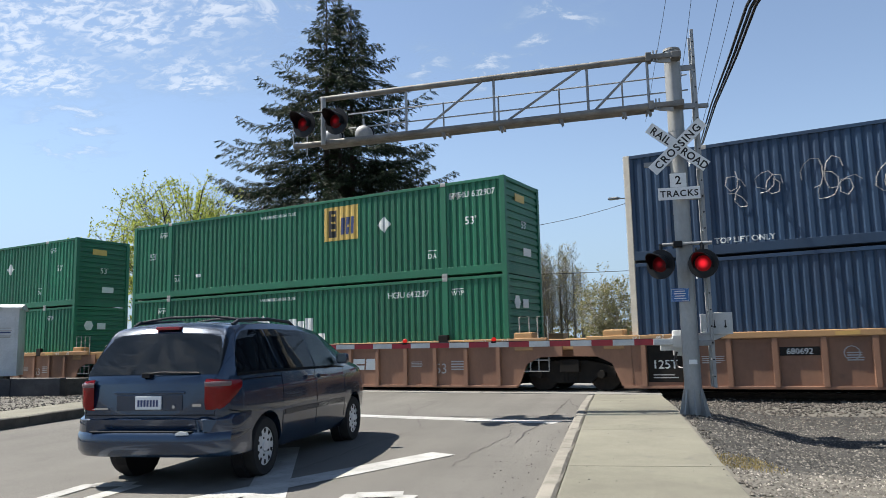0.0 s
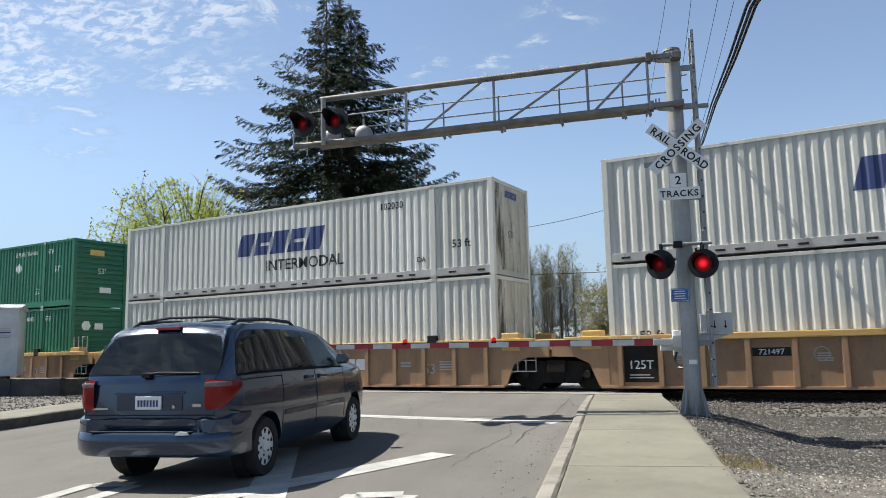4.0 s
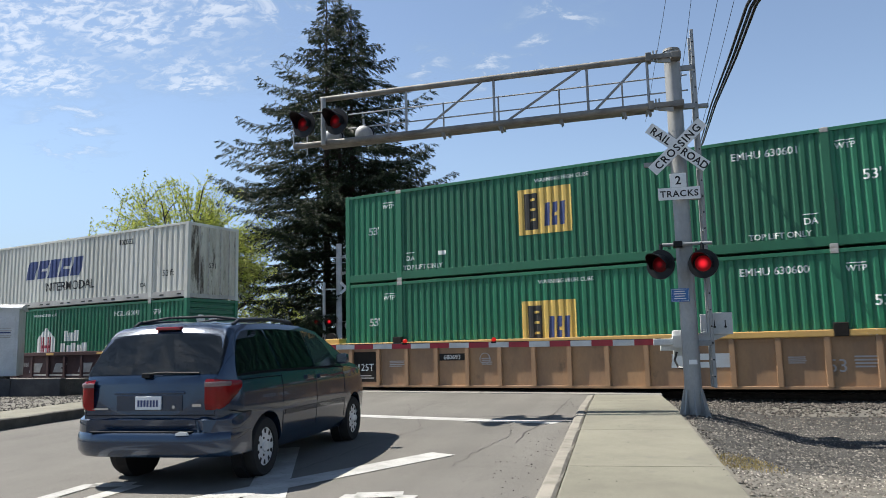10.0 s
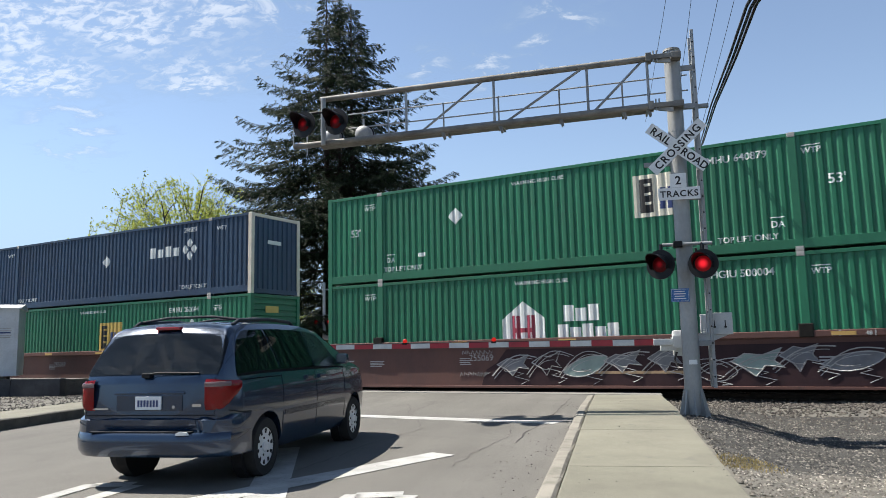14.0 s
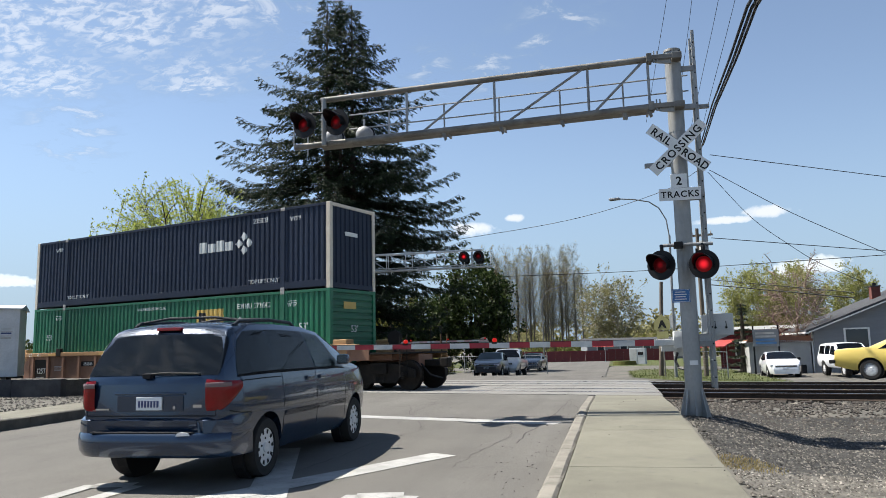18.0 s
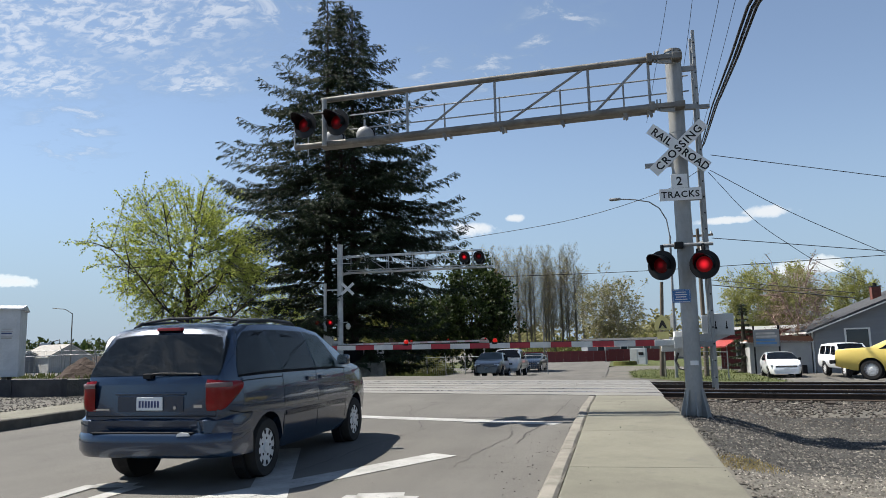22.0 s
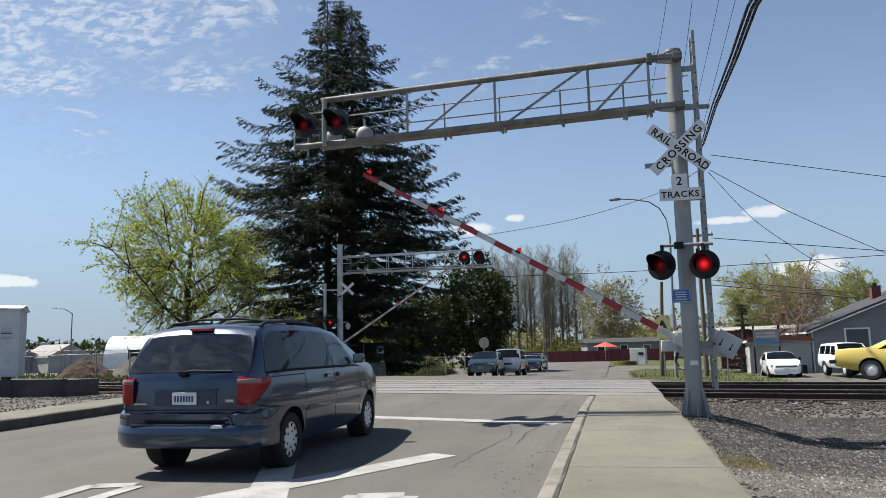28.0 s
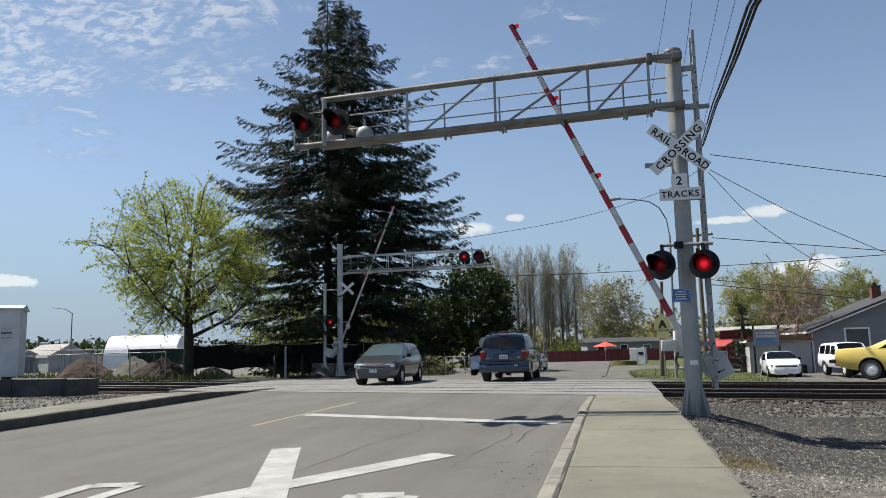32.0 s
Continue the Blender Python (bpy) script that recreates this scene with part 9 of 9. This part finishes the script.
utility_pole(-9.0, 47.3, 9.0, "grey timber utility pole with a crossarm")
utility_pole(-28.3, 42.3, 9.7, "dark timber utility pole among the trees", False)
utility_pole(-11.1, 45.0, 5.6, "leaning timber sign pole", False, 0.3)
lamp = thing("street_lamp", "tall street lamp with a long curved arm", "street lamp", on_ground(-9.9, 43.4))
part("pole", rod(B(), (0, 0, 0), (0.25, -0.6, 8.0), 0.09, 0.06, 12), GALV_DULL, lamp, smooth=True)
part("arm", tube(B(), [(0.25, -0.6, 7.9), (0.15, -0.75, 8.9), (-0.15, -1.0, 9.55), (-0.6, -1.4, 9.9), (-1.3, -1.9, 10.03), (-2.0, -2.5, 10.05)], 0.035, 8), GALV_DULL, lamp)
part("head", box(B(), -2.5, -1.9, -2.75, -2.4, 9.98, 10.10, bevel=0.04), GALV_DULL, lamp)
ped = thing("crossing_sign", "yellow pedestrian crossing sign on a post", "sign", on_ground(-10.75, 44.5))
part("plate", prism(B(), [(-0.45, 2.75), (0.45, 2.75), (0.45, 3.25), (0, 3.65), (-0.45, 3.25)], "y", -0.14, -0.12), YELLOW_SIGN, ped)
part("symbol", prism(B(), [(-0.24, 2.82), (-0.12, 3.15), (-0.06, 3.3), (0.06, 3.3), (0.18, 3.06), (0.26, 2.82), (0.12, 2.87), (0, 3.04), (-0.12, 2.87)], "y", -0.15, -0.14), SIGN_BLACK, ped)
part("lower_plate", box(B(), -0.33, 0.33, -0.14, -0.12, 2.25, 2.65), YELLOW_SIGN, ped)
part("post", rod(B(), (0, 0, 0), (0, 0, 3.7), 0.04), GALV_OLD, ped)
part("cabinet", box(B(), 0.42, 0.75, -0.05, 0.2, 2.85, 3.6, bevel=0.02), GREY_BOX, ped)
rd = thing("round_sign", "round grey sign back on a post", "sign", on_ground(-25.0, 49.6))
part("plate", rod(B(), (0, -0.02, 2.55), (0, 0.02, 2.55), 0.40, n=24), GALV_DULL, rd)
part("post", rod(B(), (0, 0, 0), (0, 0, 2.9), 0.035), GALV_DULL, rd)
sg2 = thing("notice_sign", "white notice signs on a post by the gate", "sign", on_ground(-25.2, 36.6))
for z in (1.55, 1.05):
    part("plate", box(B(), -0.25, 0.25, -0.06, -0.04, z, z + 0.42), SIGN_WHITE, sg2)
    part("symbol", box(B(), -0.1, 0.1, -0.066, -0.06, z + 0.1, z + 0.3), SIGN_BLACK, sg2)
part("post", rod(B(), (0, 0, 0), (0, 0, 2.0), 0.03), GALV_DULL, sg2)
for k, (x, y) in enumerate(((-27.6, 31.1), (-26.7, 31.4), (-28.4, 31.2))):
    b = thing("bollard", "dark steel post beside the far track", "post", on_ground(x, y), "posts beside the far track")
    part("shaft", rod(B(), (0, 0, 0), (0, 0, 1.25 if k else 1.7), 0.06, n=12), BLACK if k else GALV_DULL, b)
    part("cap", ball(B(), (0, 0, 1.25 if k else 1.7), 0.062), BLACK if k else GALV_DULL, b)
bar = thing("concrete_barrier", "pale concrete barrier blocks by the far track", "barrier", pose(-28.6, 34.6, terrain(-28.6, 34.6), 0, 0, 12))
for k in range(3):
    part("block", prism(B(), [(-0.3, 0), (0.3, 0), (0.12, 0.8), (-0.12, 0.8)], "x", k * 1.5, k * 1.5 + 1.46), KERB, bar)
pad = thing("planter", "low green round planter beside the road", "planter", on_ground(-21.8, 74.0))
part("tub", rod(B(), (0, 0, 0), (0, 0, 0.45), 1.2, 1.1, 20), HEDGE, pad)
mt = thing("utility_cabinet", "white utility cabinet with a meter", "cabinet", on_ground(-21.2, 76.5))
part("body", box(B(), -0.8, 0.8, 0, 0.7, 0, 1.7, bevel=0.03), CABIN_WHITE, mt)
part("door", box(B(), -0.75, -0.05, -0.02, 0, 0.1, 1.6), GREY_BOX, mt)
part("label_bar", box(B(), 0.1, 0.6, -0.02, 0, 1.0, 1.3), SEAM, mt)
far_lamp = thing("street_lamp", "distant street lamp behind the yard", "street lamp", pose(-92, 62, 0))
part("pole", rod(B(), (0, 0, 0), (0, 0, 7.5), 0.1, 0.06), GALV_OLD, far_lamp)
part("arm", tube(B(), [(0, 0, 7.4), (-0.8, -0.5, 8.0), (-2.2, -1.4, 8.2)], 0.05, 6), GALV_OLD, far_lamp)
lamp2 = thing("street_lamp", "street lamp with a curved arm by the dark trees", "street lamp", on_ground(-27.0, 66.0))
part("pole", rod(B(), (0, 0, 0), (0, 0, 6.6), 0.09, 0.06), GALV_OLD, lamp2)
part("arm", tube(B(), [(0, 0, 6.5), (0.3, 0.1, 7.2), (0.9, 0.3, 7.6), (2.0, 0.6, 7.7)], 0.04, 6), GALV_OLD, lamp2)

# overhead cables


def cable(pts, r, label="thin black overhead cable against the sky", sag=0.0, n=12, smooth=True):
    st = Sticks()
    out = []
    P = [Vector(p) for p in pts]
    if not smooth:
        P = [a.lerp(b, i / 3) for a, b in zip(P, P[1:]) for i in range(3)] + [P[-1]]
    P = [P[0] * 2 - P[1]] + P + [P[-1] * 2 - P[-2]]
    for a, b, c, d in zip(P, P[1:], P[2:], P[3:]):
        for i in range(n):
            f = i / n
            out.append(0.5 * (2 * b + (c - a) * f + (2 * a - 5 * b + 4 * c - d) * f * f + (3 * b - a - 3 * c + d) * f ** 3))
    out.append(Vector(pts[-1]))
    limb(st, out, r, r, 5)
    return tagged(new("overhead_cable", st.mesh("overhead_cable", WIRE)), label, "cable", "overhead cables")


for dx, dz in ((0, 0), (0.05, 0.03), (-0.04, 0.05)):
    cable([(-8.44 + dx, 46.35, 8.5 + dz), (-5.13 + dx, 28.49, 8.55 + dz), (-2.59 + dx, 16.33, 6.49 + dz * 0.8), (-1.34 + dx, 10.27, 5.25 + dz * 0.6), (-0.60 + dx, 7.0, 4.79 + dz * 0.5), (1.5, -2.0, 5.5)], 0.018, "thick black service cable running overhead", 0.0, 6, False)
cable([(-10.3, 61.47, 16.5), (1.81, 68.67, 14.44), (14, 76, 12.4)], 0.03)
cable([(-8.7, 51.3, 13.0), (-4.18, 54.33, 10.05), (1.07, 57.76, 7.22), (6, 61, 4.5)], 0.022)
cable([(-10.75, 62.2, 9.92), (1.31, 69.29, 8.58), (14, 76, 7.2)], 0.03)
cable([(-30.1, 51.2, 9.97), (-19.0, 51.6, 10.70), (-11.74, 49.8, 11.58), (-8.6, 47.3, 12.2)], 0.02)
cable([(-55, 72, 9.6), (-35.99, 71.21, 9.1), (-18.19, 69.83, 8.44), (1.28, 69.32, 8.27), (16, 69, 8.2)], 0.03)
cable([(-5.8, 23.5, 8.58), (-4.36, 19.51, 9.41), (-3.65, 17.54, 9.82), (-1.0, 10, 11.3)], 0.006)
cable([(-5.4, 25.0, 7.7), (-3.9, 20.0, 8.7), (-3.0, 17.0, 9.3), (-1.0, 10, 10.6)], 0.006)
cable([(-7.10, 41.4, 10.67), (-5.28, 42.77, 8.20), (-3.57, 43.96, 6.65), (-2.33, 44.75, 5.71), (-0.32, 45.96, 4.60)], 0.016)
cable([(-8.29, 46.95, 5.33), (-0.74, 39.88, 3.75)], 0.02)
cable([(-8.29, 46.95, 5.03), (-0.74, 39.88, 3.5)], 0.03)
cable([(-4.9, 25.1, 8.03), (-3.46, 20.17, 8.49), (-2.28, 16.14, 8.87), (0, 8, 9.6)], 0.006)
cable([(-4.7, 24.9, 7.41), (-3.25, 20.34, 8.18), (-1.97, 16.32, 8.86), (0.6, 8, 10.3)], 0.006)
# ---- what moves ----
VAN_ROWS = [(0.0, 8.30, -4.21), (12.5, 8.30, -4.21), (25.2, 8.30, -4.21), (26.3, 8.34, -4.21), (27.0, 8.42, -4.21), (27.5, 8.60, -4.21), (28.0, 8.98, -4.21), (28.5, 9.70, -4.21), (29.0, 11.3, -4.20), (29.5, 13.75, -4.14),
            (30.0, 16.75, -4.02), (30.5, 19.7, -3.86), (31.0, 22.7, -3.66), (31.5, 25.8, -3.5), (32.0, 28.9, -3.36)]
HATCH_ROWS = [(0.0, 47.85, -6.79), (25.0, 47.85, -6.79), (26.5, 47.5, -6.81), (28.0, 46.3, -6.88), (29.0, 43.65, -7.03), (29.5, 42.1, -7.12), (30.0, 40.2, -7.23), (30.5, 38.1, -7.35), (31.0, 35.85, -7.49), (31.5, 32.8, -7.66), (32.0, 29.65, -7.85)]
GATE_ROWS = [(0.0, 0.4), (12.0, 0.4), (25.0, 0.4), (25.2, 0.8), (25.5, 2.8), (26.0, 7.6), (26.5, 13.4), (27.0, 19.4), (27.5, 25.4), (28.0, 30.4), (28.5, 35.1), (29.0, 39.6), (29.5, 44.2), (30.0, 48.4),
             (30.5, 52.2), (31.0, 56.4), (31.5, 60.6), (32.0, 65.2)]
PICKUP_ROWS = [(0.0, 53.0, -6.32), (27.0, 53.0, -6.32), (29.0, 52.4, -6.36), (29.5, 52.0, -6.39), (30.0, 51.1, -6.45), (30.5, 50.3, -6.5), (31.0, 49.4, -6.55), (31.5, 48.5, -6.61), (32.0, 47.45, -6.68)]


def eased(rows, t):
    for (a, *u), (b, *v) in zip(rows, rows[1:]):
        if t <= b:
            f = (t - a) / (b - a)
            return [p + (q - p) * f for p, q in zip(u, v)]
    return rows[-1][1:]


def on_road(r, s, wb, turn):
    """Pose of a car whose rear axle is at (r, s), pitched with the road."""
    d = 1 if abs(turn) < 90 else -1
    a, b = rs(r, s), rs(r, s + d * wb)
    up = math.asin((b.z - a.z) / wb)
    return Matrix.Translation(a) @ Matrix.Rotation(HEAD + radians(turn), 4, "Z") @ Matrix.Rotation(up, 4, "X")


def drive(car, wheels, rows, wb, radius, turn=0.0, r=None, fine=None):
    """Key a car along its lane and turn its wheels by the way it has gone."""
    poses, start = [], rows[0][1]
    for k, row in enumerate(rows):
        lane = row[2] if len(row) > 2 else r
        yaw = turn
        if len(row) > 2 and 0 < k < len(rows) - 1 and rows[k + 1][1] - rows[k - 1][1] > 0.5:
            yaw = -math.degrees(math.atan2(rows[k + 1][2] - rows[k - 1][2], rows[k + 1][1] - rows[k - 1][1]))
        poses.append((row[0], on_road(lane, row[1], wb, yaw)))
    walk(car, poses)
    base = [w.matrix_local.copy() for w in wheels]
    times = [0.0]
    t = 0.0
    while t < 32.0:
        t = round(t + 1 / 30, 4)
        gone = abs(eased(rows, min(t, 32.0))[0] - eased(rows, times[-1])[0]) / radius
        if gone > radians(55) or t >= 31.99:
            times.append(min(t, 32.0))
    for w, m in zip(wheels, base):
        flip = 1 if m.to_euler().z < 1 else -1
        walk(w, [(q, m @ Matrix.Rotation(-flip * abs(eased(rows, q)[0] - start) / radius, 4, "X")) for q in times])


def motions():
    for car, a, b, x0 in TRAIN:
        for ob in (car, a, b):
            m = ob.matrix_world.copy()
            walk(ob, [(t, Matrix.Translation((-SPEED * t, 0, 0)) @ m) for t in range(0, 33, 2)])
    drive(van, van_wheels, VAN_ROWS, 3.03, 0.335)
    drive(hatch, hatch_wheels, HATCH_ROWS, 2.6, 0.315, 180.0, -7.85)
    drive(pickup, pickup_wheels, PICKUP_ROWS, 3.5, 0.38, 180.0, -7.2)
    for arm, sag in ((near_arm, 0.0), (far_arm, 2.0)):
        m = arm.matrix_local.copy()
        walk(arm, [(t, m @ Matrix.Rotation(radians(a + (sag if a > 5 else 0)), 4, "Y")) for t, a in GATE_ROWS])
    far_sedan.matrix_world = on_road(-5.85, 64.0, 2.65, 176)


motions()
